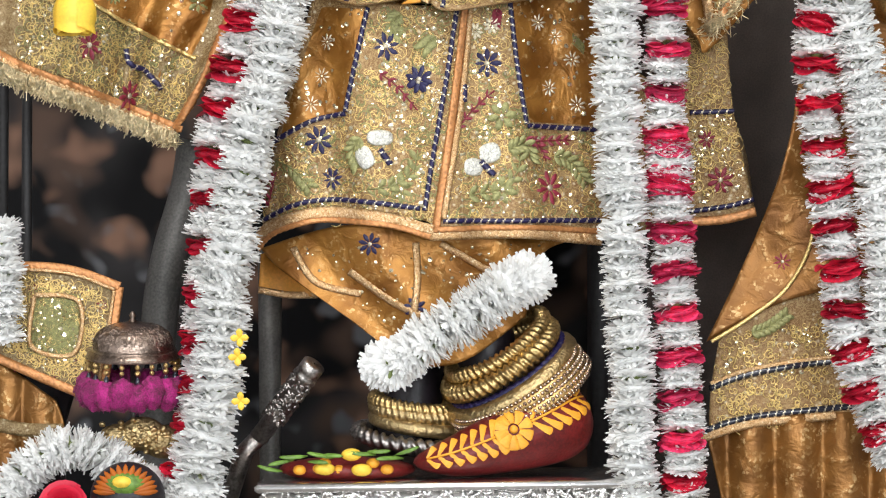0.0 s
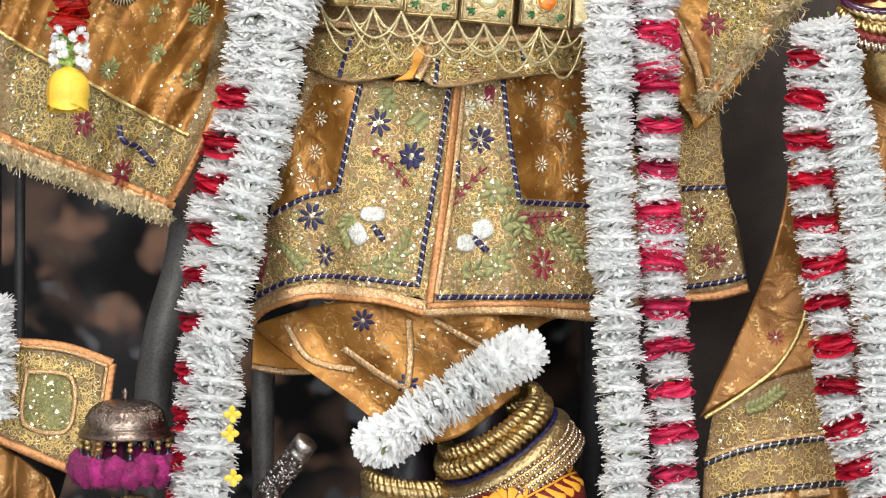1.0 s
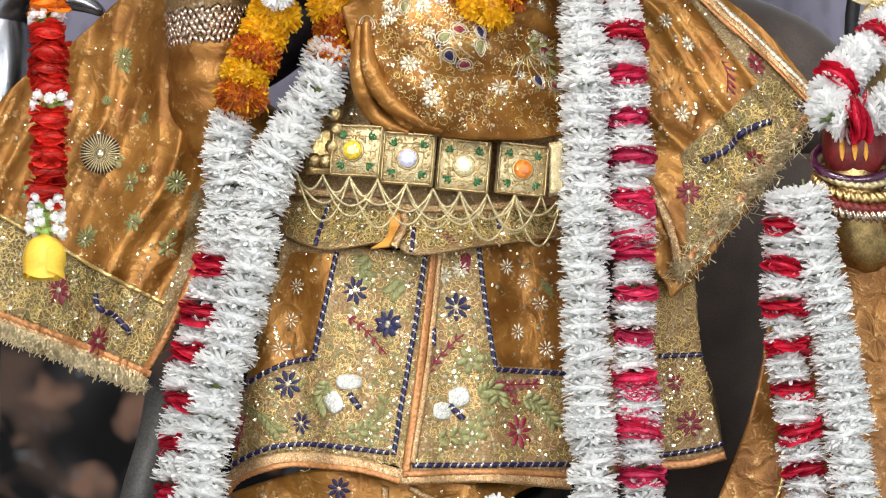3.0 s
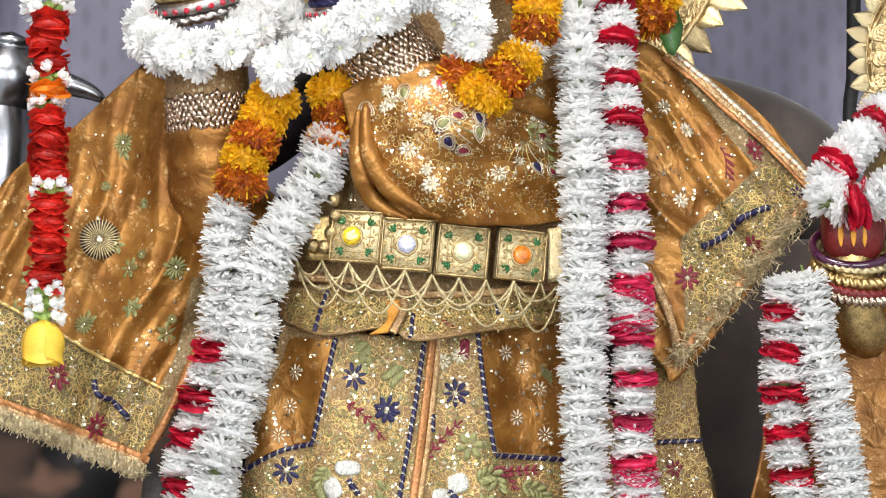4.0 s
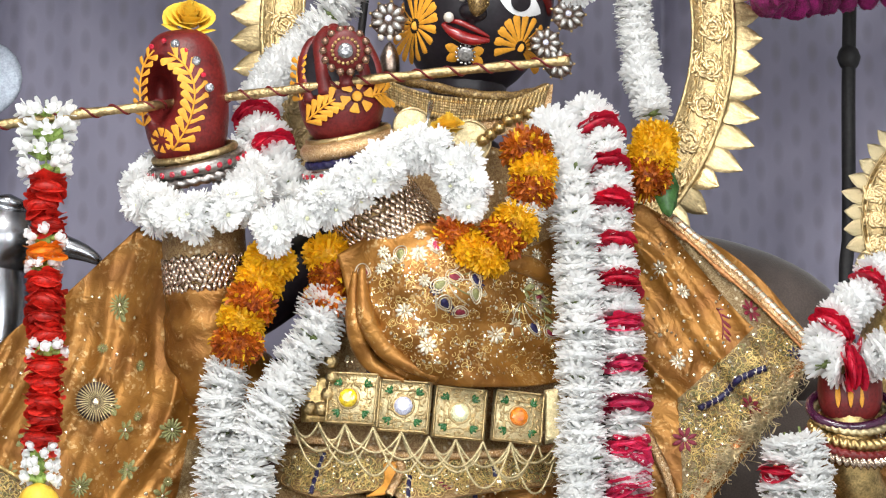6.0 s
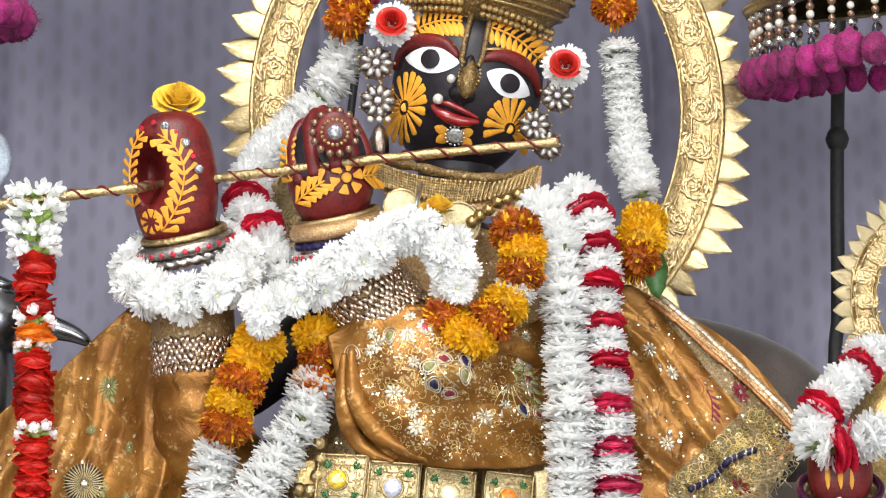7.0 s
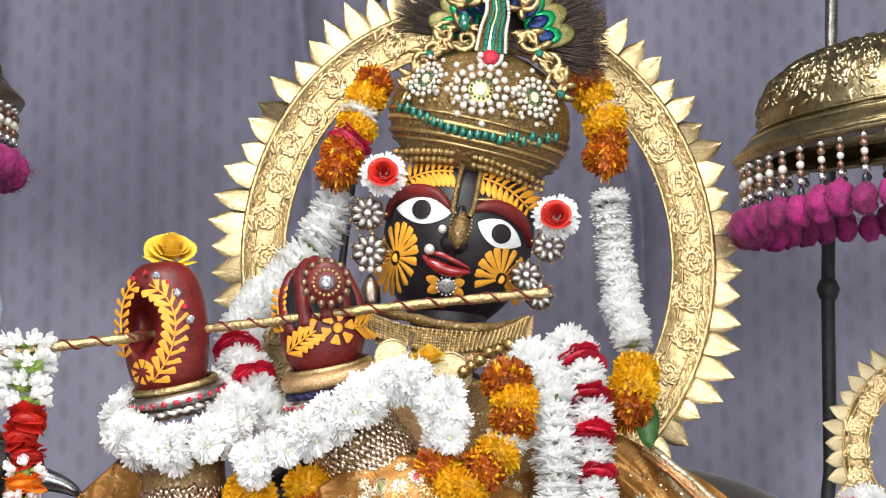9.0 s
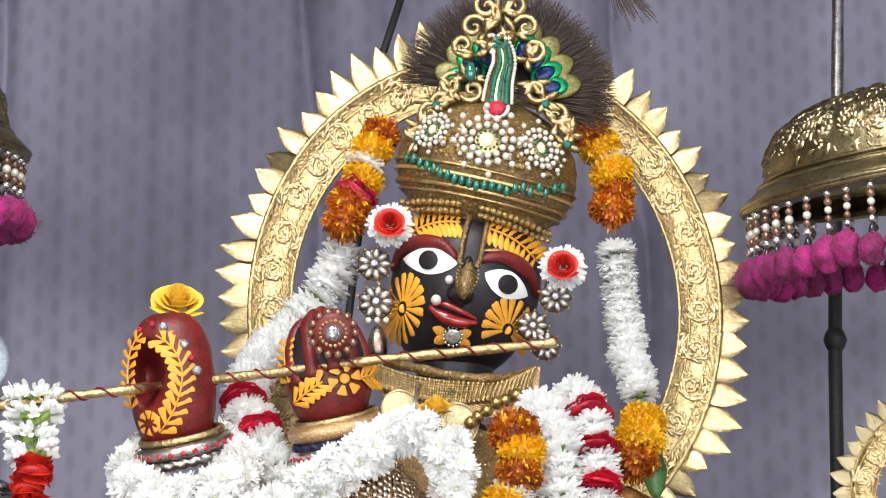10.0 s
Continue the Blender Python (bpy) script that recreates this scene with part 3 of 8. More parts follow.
def daisy(seed):
    """A white chrysanthemum threaded along z: whorls of blunt petals, the inner ones shorter and more upright, round a pale eye."""
    rng = random.Random(seed)
    s = Shape()
    for k, rise, length, z0 in ((38, -0.1, 0.42, -0.075), (38, 0.0, 0.44, -0.05), (36, 0.1, 0.43, -0.025), (32, 0.24, 0.4, 0.0), (24, 0.5, 0.33, 0.02), (14, 0.9, 0.2, 0.03)):
        turn = rng.uniform(0, 6.28)
        for i in range(k):
            if rng.random() < 0.05:
                continue
            broad_petal(s, turn + math.tau * (i + rng.gauss(0, 0.22)) / k, z0 + rng.gauss(0, 0.015), 0.05, length * rng.uniform(0.84, 1.1), 0.088 * rng.uniform(0.8, 1.2), rise + rng.gauss(0, 0.09), rng.gauss(0.1, 0.4), rng.gauss(0, 0.35))
    s.ball((0, 0, -0.01), (0.385, 0.385, 0.085), nu=16, nv=6)
    s.mi = 2
    s.ball((0, 0, 0.07), (0.06, 0.06, 0.07), nu=8, nv=5)
    s.mi = 1
    s.ball((0, 0, -0.1), (0.13, 0.13, 0.05), nu=10, nv=5)
    for i in range(4):
        broad_petal(s, rng.uniform(0, 6.28), -0.11, 0.05, rng.uniform(0.15, 0.3), 0.08, -0.1, 0.3)
    return s.mesh("flower", [M["white_petal"], M["calyx"], M["flower_eye"]])


def bud_tier(seed, k, reach):
    """A tier of white tuberose buds tied by their pale green stems, the buds pointing outwards."""
    rng = random.Random(seed)
    s = Shape()
    for i in range(k):
        a = math.tau * (i + rng.gauss(0, 0.12)) / k
        e = rng.gauss(0.12, 0.16)
        d = Vector((math.cos(a) * math.cos(e), math.sin(a) * math.cos(e), math.sin(e)))
        q = d.to_track_quat("Z", "Y").to_matrix()
        s.mi = 1
        s.tube([d * 0.02 + Vector((0, 0, rng.gauss(0, 0.06))), d * 0.14 + Vector((0, 0, rng.gauss(0, 0.03))), d * 0.26], lambda t: 0.045 + 0.02 * t, 6)
        s.mi = 0
        long = reach * rng.uniform(0.85, 1.08)
        s.ball(d * (0.24 + long / 2), (0.085, 0.085, long * 0.55), q, 10, 7)
        for j in range(5):
            b = math.tau * j / 5 + rng.uniform(0, 0.6)
            o = q @ Vector((math.cos(b), math.sin(b), 0))
            s.leaf(d * (0.24 + long * 0.45) + o * 0.06, d + o * rng.uniform(0.3, 0.9), o, long * 0.62, 0.12, 0.012)
    s.mi = 1
    s.ball((0, 0, 0), (0.13, 0.13, 0.15), nu=8, nv=5)
    return s.mesh("tuberose", [M["white_petal"], M["green_stem"]])


def rose_disc(seed, mat, r=0.5, h=0.5):
    """A rose pressed on a thread: broad rolled petals in layers."""
    rng = random.Random(seed)
    s = Shape()
    for i in range(17):
        a = i * 2.39996 + rng.gauss(0, 0.2)
        lay = i / 16
        out = Vector((math.cos(a), math.sin(a), 0))
        side = Vector((-out.y, out.x, 0))
        q, w, z = r * rng.uniform(0.8, 1.05), r * rng.uniform(0.7, 1.0), h * (lay - 0.5)
        rise, roll = z * 0.8 + rng.gauss(0, 0.04), rng.uniform(0.04, 0.12)

        def fn(a2, b2, out=out, side=side, q=q, w=w, z=z, rise=rise, roll=roll):
            x = (b2 - 0.5) * 2
            return out * (q * a2 * (1 - 0.22 * x * x)) + side * (x * w * (0.35 + 0.65 * math.sin(a2 * 2.2)) * 0.8) + Vector((0, 0, z * 0.5 + rise * a2 + roll * (x * x) * a2 - roll * 0.9 * a2 ** 4))
        s.grid(fn, 4, 4)
    s.ball((0, 0, 0), (r * 0.8, r * 0.8, h * 0.42), nu=16, nv=8)
    return s.mesh("rose", [M[mat]])


def pompon(seed, mat, r=0.5, h=0.42):
    """A marigold: a dense head of short frilled petals."""
    rng = random.Random(seed)
    s = Shape()
    k = 430
    for i in range(k):
        lay = (i + 0.5) / k
        a = i * 2.39996
        z = 1 - 2 * lay
        w = math.sqrt(max(0, 1 - z * z))
        out = Vector((w * math.cos(a), w * math.sin(a), z * h / r * 0.9)).normalized()
        up = Vector((-out.x * out.z, -out.y * out.z, 1.0)).normalized()
        petal(s, Vector((out.x, out.y, out.z * h / r)) * r * 0.74, out, up, r * rng.uniform(0.17, 0.29), 0.066 * rng.uniform(0.8, 1.3), rng.gauss(0, 0.04), rng.gauss(0, 0.4), n=2, roll=rng.gauss(0, 0.8))
        s.m[-2:] = [int(rng.random() < 0.16)] * 2
    s.ball((0, 0, 0), (r * 0.78, r * 0.78, h * 0.78), nu=10, nv=6)
    return s.mesh("marigold", [M[mat], M["marigold_yellow"]], smooth=False)


FLOWERS = {
    "w": [daisy(i) for i in range(6)],
    "r": [rose_disc(20 + i, "red_petal", 0.5, 0.26) for i in range(3)],
    "p": [rose_disc(30 + i, "pink_petal", 0.5, 0.26) for i in range(3)],
    "s": [rose_disc(40 + i, "scarlet_petal", 0.43, 0.42) for i in range(3)],
    "o": [rose_disc(50 + i, "orange_petal", 0.5, 0.4) for i in range(2)],
    "m": [pompon(60 + i, "marigold_orange") for i in range(3)],
    "y": [pompon(70 + i, "marigold_yellow") for i in range(3)],
    "t": [bud_tier(80 + i, 9, 0.3) for i in range(3)],
    "b": [bud_tier(90 + i, 8, 0.2) for i in range(3)],
}
NAMES = {"w": "white_flower", "r": "rose", "p": "rose", "s": "rose", "o": "orange_flower", "m": "marigold", "y": "marigold", "t": "tuberose", "b": "tuberose"}
TALL = {"w": 0.26, "r": 0.27, "p": 0.27, "s": 0.36, "o": 0.35, "m": 0.4, "y": 0.4, "t": 0.38, "b": 0.25}
BIRTH = random.Random(5)


def garland(pts, order, width, label, group="flower garlands", step=1.0, name="flower_garland"):
    """Flowers threaded along a line of (u, v, y); order names the kinds in turn and is repeated."""
    line = smooth_line([spot(*p) for p in pts], 400)
    run = sum((line[i + 1] - line[i]).length for i in range(400))
    top = base(name, line[-1], label, "garland", group)
    s = Shape()
    s.tube(line[::8], 0.0012, 5)
    part("thread", s, M["calyx"], top)
    d, i = width * 0.15, 0
    while d < run:
        k = order[i % len(order)]
        wide = width * {"w": 0.93, "t": 1.15, "b": 0.95}.get(k, 0.98) * BIRTH.uniform(0.92, 1.08)
        tall = TALL[k] * width * step
        d += tall / 2
        if d > run:
            break
        j = d / run * 400
        p = line[int(j)].lerp(line[min(int(j) + 1, 400)], j % 1)
        t = (line[min(int(j) + 6, 400)] - line[max(int(j) - 6, 0)]).normalized()
        t = (t + Vector((BIRTH.gauss(0, 0.1), BIRTH.gauss(0, 0.1), BIRTH.gauss(0, 0.1)))).normalized()
        q = (-t).to_track_quat("Z", "X").to_matrix().to_4x4() @ pose(0, 0, 0, 0, 0, BIRTH.uniform(0, 360))
        ob = new(NAMES[k], BIRTH.choice(FLOWERS[k]))
        ob.matrix_basis = Matrix.Translation(p + Vector((BIRTH.gauss(0, 0.0012), BIRTH.gauss(0, 0.0012), 0))) @ q @ Matrix.Scale(wide, 4)
        hang(ob, top)
        d += tall / 2
        i += 1
    return top


def wreath(pts, width, label, seed, group="flower garlands"):
    """A thick garland tied with the flowers' faces turned outwards, two or three side by side along a line of (u, v, y)."""
    rng = random.Random(seed)
    line = smooth_line([spot(*p) for p in pts], 200)
    run = sum((line[i + 1] - line[i]).length for i in range(200))
    top = base("flower_garland", line[-1], label, "garland", group)
    s = Shape()
    s.tube(line[::5], width * 0.2, 8)
    part("thread", s, M["calyx"], top)
    n = int(run / (width * 0.36))
    for i in range(n + 1):
        j = min(197, max(3, round(200 * i / n)))
        t = (line[j + 3] - line[j - 3]).normalized()
        front = (Vector((0, -1, 0)) - t * -t.y).normalized()
        across = t.cross(front)
        for a in ((-1.05, 0.05, 1.15) if i % 2 else (-0.55, 0.6)):
            e = front * math.cos(a) + across * math.sin(a) + t * rng.gauss(0, 0.55) + Vector((rng.gauss(0, 0.15), 0, rng.gauss(0, 0.15)))
            e.normalize()
            ob = new("white_flower", rng.choice(FLOWERS["w"]))
            ob.matrix_basis = Matrix.Translation(line[j] + e * width * 0.3) @ e.to_track_quat("Z", "X").to_matrix().to_4x4() @ pose(0, 0, 0, 0, 0, rng.uniform(0, 360)) @ Matrix.Diagonal((width * 0.74, width * 0.74, width * 0.95, 1))
            hang(ob, top)
    return top


def closed_line(c, rx, rz, y0, dy, tilt=0.0, n=16, start=0.0, sweep=360):
    """A ring seen slantwise, as (u, v, y): dy is how far its near side comes forward."""
    out = []
    for i in range(n + 1):
        a = radians(start + sweep * i / n)
        x, z = rx * math.cos(a), rz * math.sin(a)
        ct, st = math.cos(radians(tilt)), math.sin(radians(tilt))
        out.append((c[0] + x * ct - z * st, c[1] + x * st + z * ct, y0 + dy * math.sin(a)))
    return out


# ---- the hall and the altar ----
def slab(name, c, size, mat, label, category, bevel=0.01):
    s = Shape()
    s.box((0, 0, 0), size, bevel=bevel)
    ob = thing(name, s, M[mat], label, category, kind="structure", smooth=False)
    ob.matrix_basis = Matrix.Translation(c)
    return ob


slab("floor", (0, -2.2, -0.05), (6, 6.6, 0.1), "ashlar", "grey stone floor of the temple hall", "floor")
slab("ceiling", (0, -2.2, 3.35), (6.4, 7.0, 0.1), "plaster", "plain pale plaster ceiling", "ceiling")
# Added out of view: blocks the overhead lamp so the curtain's top darkens.
slab("curtain_shade_slab", (0, -0.28, 2.93), (6.0, 0.12, 0.74), "plaster", "unseen plaster slab added above the altar to shade the curtain top", "wall")
slab("wall_north", (0, 1.2, 1.65), (6.4, 0.2, 3.3), "plaster", "plain plaster wall behind the altar", "wall")
slab("wall_west", (-3.1, -2.2, 1.65), (0.2, 6.6, 3.3), "plaster", "plain pale plaster side wall", "wall")
slab("wall_east", (3.1, -2.2, 1.65), (0.2, 6.6, 3.3), "plaster", "plain pale plaster side wall", "wall")
slab("wall_south_low", (0, -5.6, 0.5), (6.4, 0.2, 1.0), "plaster", "low plaster parapet below the hall's openings", "wall")
slab("wall_south_high", (0, -5.6, 3.05), (6.4, 0.2, 0.5), "plaster", "plaster lintel above the hall's openings", "wall")
for i, x in enumerate((-2.9, 0.0, 2.9)):
    slab(f"pier_{i + 1}", (x, -5.6, 1.9), (0.5, 0.24, 1.8), "plaster", "square plastered pier between the openings", "pier")
slab("altar", (0, 0.36, 0.515), (3.0, 1.3, 1.03), "stone", "grey stone altar block carrying the idols", "altar", 0.02)


def hung_curtain():
    s = Shape()
    nu, nv = 460, 40

    def fn(a, b):
        x = -0.95 + 1.9 * a
        z = 1.36 + 1.2 * b
        y = 0.66 + 0.034 * math.sin(x * 19 + 1.5 * math.sin(x * 7)) * (0.7 + 0.6 * wob(x, z, 1.5)) + 0.05 * (1 - abs(math.sin(x * 8.3 + 0.8 + 0.25 * wob(x, z, 3)))) ** 5 + 0.012 * wob(x, z * 0.25, 9) + 0.006 * wob(x, z, 6, 3) + 0.008 * wob(x, z * 0.06, 20, 5) + 0.004 * wob(x, z * 0.05, 46, 6)
        return (x, y, z)
    s.grid(fn, nu, nv)
    ob = thing("curtain", s, M["curtain"], "grey-lilac cotton curtain block-printed with small gold leaves", "curtain", kind="structure", thick=0.001)
    uv = ob.data.uv_layers.new(name="cloth")
    for p in ob.data.polygons:
        for li in p.loop_indices:
            c = ob.data.vertices[ob.data.loops[li].vertex_index].co
            uv.data[li].uv = (c.x, c.z)


hung_curtain()

# the dark sheet below the curtain, in place of the dim blurred background
s = Shape()
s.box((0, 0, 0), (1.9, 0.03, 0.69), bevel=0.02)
panel = thing("back_panel", s, M["mottled"], "near-black backing sheet, its copper blotches imitating a dim blurred background", "panel", kind="structure", smooth=False)
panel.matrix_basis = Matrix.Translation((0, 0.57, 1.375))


# ---- main idol's clothes ----
def skirt_depth(u, v):
    c = -0.015 + 0.05 * (1.2 - v)
    x = (u - c) / 0.19
    return -0.05 + 0.075 * min(abs(x), 1.6) ** 2.2 + 0.004 * math.sin(u * 95 + v * 8) + 0.004 * wob(u, v, 14) + 0.0015 * wob(u, v, 50, 4)


skirt = base("embroidered_skirt", spot(0, 1.25, 0.02), "flared gold skirt with dense metallic embroidery, sequins and blue cord borders", "skirt")
s = hung([((-0.1148, 1.5199), (-0.067, 1.5163), (-0.0068, 1.5091), (0.0586, 1.5196), (0.1392, 1.527)), ((-0.1322, 1.4519), (-0.067, 1.4518), (-0.0018, 1.4516), (0.0634, 1.4515), (0.1638, 1.4563)), ((-0.148, 1.3867), (-0.087, 1.3916), (-0.0095, 1.3864), (0.0631, 1.3862), (0.1633, 1.3909), (0.2235, 1.3958), (0.2538, 1.4108)), ((-0.1617, 1.2969), (-0.1468, 1.3193), (-0.1069, 1.3306), (-0.0171, 1.3189), (-0.0046, 1.3054), (0.0627, 1.3063), (0.1376, 1.3035), (0.2077, 1.3148), (0.2754, 1.3281))], skirt_depth, 90, 60)
part("cloth", s, M["embroidery"], skirt, thick=0.0015)

s = hung([((0.2097, 1.5269), (0.2424, 1.5192), (0.2508, 1.5116)), ((0.2087, 1.421), (0.2338, 1.4209), (0.2569, 1.4183)), ((0.2077, 1.3148), (0.2427, 1.3157), (0.2773, 1.3231))], lambda u, v: 0.06 + 0.3 * abs(u - 0.17) * 0 + 0.004 * wob(u, v, 30), 20, 40)
part("side_panel", s, M["embroidery"], skirt, thick=0.0015)


def dhoti_depth(u, v):
    x = (u + 0.02) / 0.16
    return -0.03 + 0.05 * x * x + 0.006 * math.sin(u * 60 + v * 50) + 0.006 * wob(u, v, 18, 2)


s = hung([((-0.161, 1.2941), (-0.092, 1.3141), (-0.012, 1.3141), (0.058, 1.3141), (0.128, 1.3041)), ((-0.142, 1.2741), (-0.092, 1.2641), (-0.027, 1.2641), (0.038, 1.2741), (0.088, 1.2891)), ((-0.072, 1.2242), (-0.047, 1.2042), (-0.0195, 1.1902), (0.023, 1.1967), (0.073, 1.2341))], dhoti_depth, 50, 40)
dhoti = thing("draped_lower_garment", s, M["tissue"], "gold tissue lower garment falling to a point over the shins", "garment", thick=0.0015)


def sleeve_depth(u, v):
    f = (u * 0.9 - (v - 1.45) * 0.35) * 16 + 0.5 * wob(u, v, 7, 2)
    return -0.003 - 0.024 * (1 - abs(math.sin(f * 1.55))) ** 1.4 - 0.009 * (1 - abs(math.sin(f * 4.6 + 1 + 0.8 * wob(u, v, 5, 3)))) ** 1.3 * (0.6 + 0.8 * wob(u, v, 6, 8)) - 0.002 * (1 - abs(math.sin(f * 11 + 1.5 * wob(u, v, 7, 6)))) ** 1.5 + 0.008 * wob(u, v, 12, 5) + 0.005 * wob(u, v, 34, 7) + 0.06 * max(0, -u - 0.2)


left_sleeve = base("draped_sleeve", spot(-0.3, 1.45, 0.0), "wide gold tissue sleeve with embroidered border and tinsel fringe", "sleeve", "sleeves")
s = hung([((-0.2415, 1.755), (-0.2005, 1.729), (-0.1597, 1.7186), (-0.114, 1.7082)), ((-0.3015, 1.6982), (-0.2401, 1.657), (-0.1893, 1.6364), (-0.1539, 1.6312)), ((-0.3757, 1.6266), (-0.304, 1.5705), (-0.2284, 1.5501), (-0.1733, 1.555)), ((-0.3975, 1.4525), (-0.3172, 1.4222), (-0.252, 1.3995), (-0.236, 1.402), (-0.1974, 1.4772))], sleeve_depth, 130, 70)
part("cloth", s, M["tissue"], left_sleeve, thick=0.0015)


def cape_depth(u, v):
    f = (u * 0.7 + (v - 1.45) * 0.6) * 18 + 0.7 * wob(u, v, 7, 4)
    return 0.03 - 0.01 * (1 - abs(math.sin(f))) ** 1.5 - 0.008 * (1 - abs(math.sin(f * 3.4 + 0.8 * wob(u, v, 6, 3)))) ** 1.4 - 0.002 * (1 - abs(math.sin(f * 8 + 1.5 * wob(u, v, 7, 6)))) ** 1.5 + 0.01 * wob(u, v, 14, 8) + 0.006 * wob(u, v, 34, 9)


right_sleeve = base("draped_sleeve", spot(0.28, 1.5, 0.03), "gold tissue shawl end with embroidered border and tinsel fringe", "sleeve", "sleeves")
s = hung([((0.1869, 1.7699), (0.2126, 1.7751), (0.2429, 1.7542)), ((0.1855, 1.6766), (0.2416, 1.6868), (0.3083, 1.7074), (0.3505, 1.666)), ((0.1894, 1.5947), (0.2395, 1.5742), (0.3056, 1.5944), (0.3612, 1.6301)), ((0.1896, 1.5269), (0.2244, 1.4814), (0.2368, 1.4712), (0.3007, 1.547), (0.3574, 1.6334))], cape_depth, 110, 90)
part("cloth", s, M["tissue"], right_sleeve, thick=0.0015)


def chest_depth(u, v):
    x = (u + 0.005) / 0.14
    return -0.092 + 0.05 * x * x - 0.034 * math.exp(-((u - 0.03) / 0.06) ** 2 - ((v - 1.7) / 0.05) ** 2) + 0.005 * (1 - abs(math.sin(((v - 1.6) - 0.35 * u + 1.6 * (u - 0.03) ** 2) * 75 + 1.2 * wob(u, v, 12, 9)))) * min(1, max(0, (1.72 - v) / 0.05)) + 0.012 * math.sin((u * 0.6 + v) * 75) * math.exp(-((v - 1.62) / 0.06) ** 2) + 0.008 * wob(u, v, 20, 11) + 0.004 * wob(u, v, 45, 12)


shawl = base("chest_shawl", spot(0, 1.6, 0), "gold sequinned shawl folded across the chest", "shawl")
s = hung([((-0.0632, 1.7288), (-0.0123, 1.7546), (0.0489, 1.7545), (0.0997, 1.7337), (0.1458, 1.7544)), ((-0.053, 1.6874), (-0.0022, 1.6925), (0.0485, 1.6821), (0.0994, 1.6923), (0.1451, 1.6922)), ((-0.0478, 1.6463), (0.0078, 1.636), (0.0634, 1.6307), (0.1191, 1.6357), (0.1495, 1.6356)), ((-0.0377, 1.6284), (-0.0024, 1.6155), (0.0481, 1.6093), (0.1087, 1.6092), (0.1492, 1.6152))], chest_depth, 60, 50)
part("cloth", s, M["tissue"], shawl, thick=0.002)

# ---- garlands ----
garland([(-0.0682, 1.6978, -0.07), (-0.0833, 1.6566, -0.075), (-0.1133, 1.6056, -0.08), (-0.1356, 1.5549, -0.08), (-0.1324, 1.5529, -0.08), (-0.1448, 1.4922, -0.08), (-0.1572, 1.4419, -0.08), (-0.171, 1.3918, -0.08), (-0.1818, 1.3418, -0.08), (-0.1904, 1.2672, -0.08), (-0.193, 1.2741, -0.08), (-0.1979, 1.2042, -0.08), (-0.2058, 1.1393, -0.08), (-0.2192, 1.0694, -0.08)], "w", 0.054, "long garland of white chrysanthemums hanging beside the idol")
garland([(-0.1514, 1.6363, -0.06), (-0.1663, 1.6057, -0.06), (-0.1634, 1.5651, -0.06), (-0.1679, 1.5197, -0.05), (-0.1699, 1.5024, -0.05), (-0.1823, 1.457, -0.05), (-0.1921, 1.4119, -0.05), (-0.1994, 1.3668, -0.05), (-0.2065, 1.2921, -0.05), (-0.2095, 1.2641, -0.05), (-0.2094, 1.2042, -0.05), (-0.2168, 1.1343, -0.05), (-0.2317, 1.0694, -0.05)], "wwwwwwwwww" + "rww" * 30, 0.05, "long garland of white flowers and dark red roses")
garland([(0.1214, 1.8592, -0.05), (0.1467, 1.8223, -0.07), (0.1511, 1.77, -0.08), (0.1553, 1.6922, -0.08), (0.1543, 1.6152, -0.08), (0.1533, 1.539, -0.08), (0.1544, 1.5422, -0.08), (0.1537, 1.4412, -0.08), (0.1579, 1.3409, -0.08), (0.1581, 1.3642, -0.08), (0.1605, 1.2741, -0.08), (0.1654, 1.1892, -0.08), (0.1703, 1.0669, -0.08)], "w", 0.05, "long garland of white chrysanthemums hanging over the idol's shoulder")
garland([(0.1575, 1.8698, -0.04), (0.1801, 1.8276, -0.06), (0.1865, 1.7439, -0.07), (0.1907, 1.6818, -0.07), (0.1944, 1.5896, -0.07), (0.1957, 1.5137, -0.07), (0.1972, 1.5421, -0.07), (0.1963, 1.4411, -0.07), (0.2004, 1.3408, -0.07), (0.1982, 1.3892, -0.07), (0.2021, 1.3141, -0.07), (0.2055, 1.2391, -0.07), (0.2103, 1.1642, -0.07), (0.2152, 1.0669, -0.07)], "wwr" * 5 + "wwp" * 20, 0.045, "long garland of white flowers and pink-red roses")
garland([(0.3363, 1.5672, -0.06), (0.3302, 1.4912, -0.06), (0.3331, 1.4156, -0.06), (0.3395, 1.3654, -0.06), (0.3477, 1.3104, -0.06), (0.353, 1.2641, -0.06), (0.3604, 1.2142, -0.06), (0.3752, 1.1642, -0.06), (0.3976, 1.1143, -0.06)], "wwr", 0.045, "garland of white flowers and red roses on the second idol")
garland([(0.349, 1.5723, -0.07), (0.3629, 1.4912, -0.07), (0.3768, 1.4155, -0.07), (0.3882, 1.3403, -0.07), (0.3881, 1.3141, -0.07), (0.3953, 1.2142, -0.07), (0.4026, 1.1143, -0.07)], "w", 0.05, "white chrysanthemum garland on the second idol")
garland([(-0.3278, 1.873, -0.1), (-0.3257, 1.7708, -0.1), (-0.3241, 1.6674, -0.1), (-0.324, 1.5655, -0.1), (-0.324, 1.5177, -0.1)], "ttttsssbobssssbsssssbbb", 0.043, "hanging string of scarlet and orange petals with white tuberose buds")

# ---- halo ----
def ring_outline(c, rx, rz, y):
    def at(a, k=1.0, dy=0.0):
        return spot(c[0] + rx * k * math.cos(a), c[1] + rz * k * math.sin(a), y + dy)
    return at


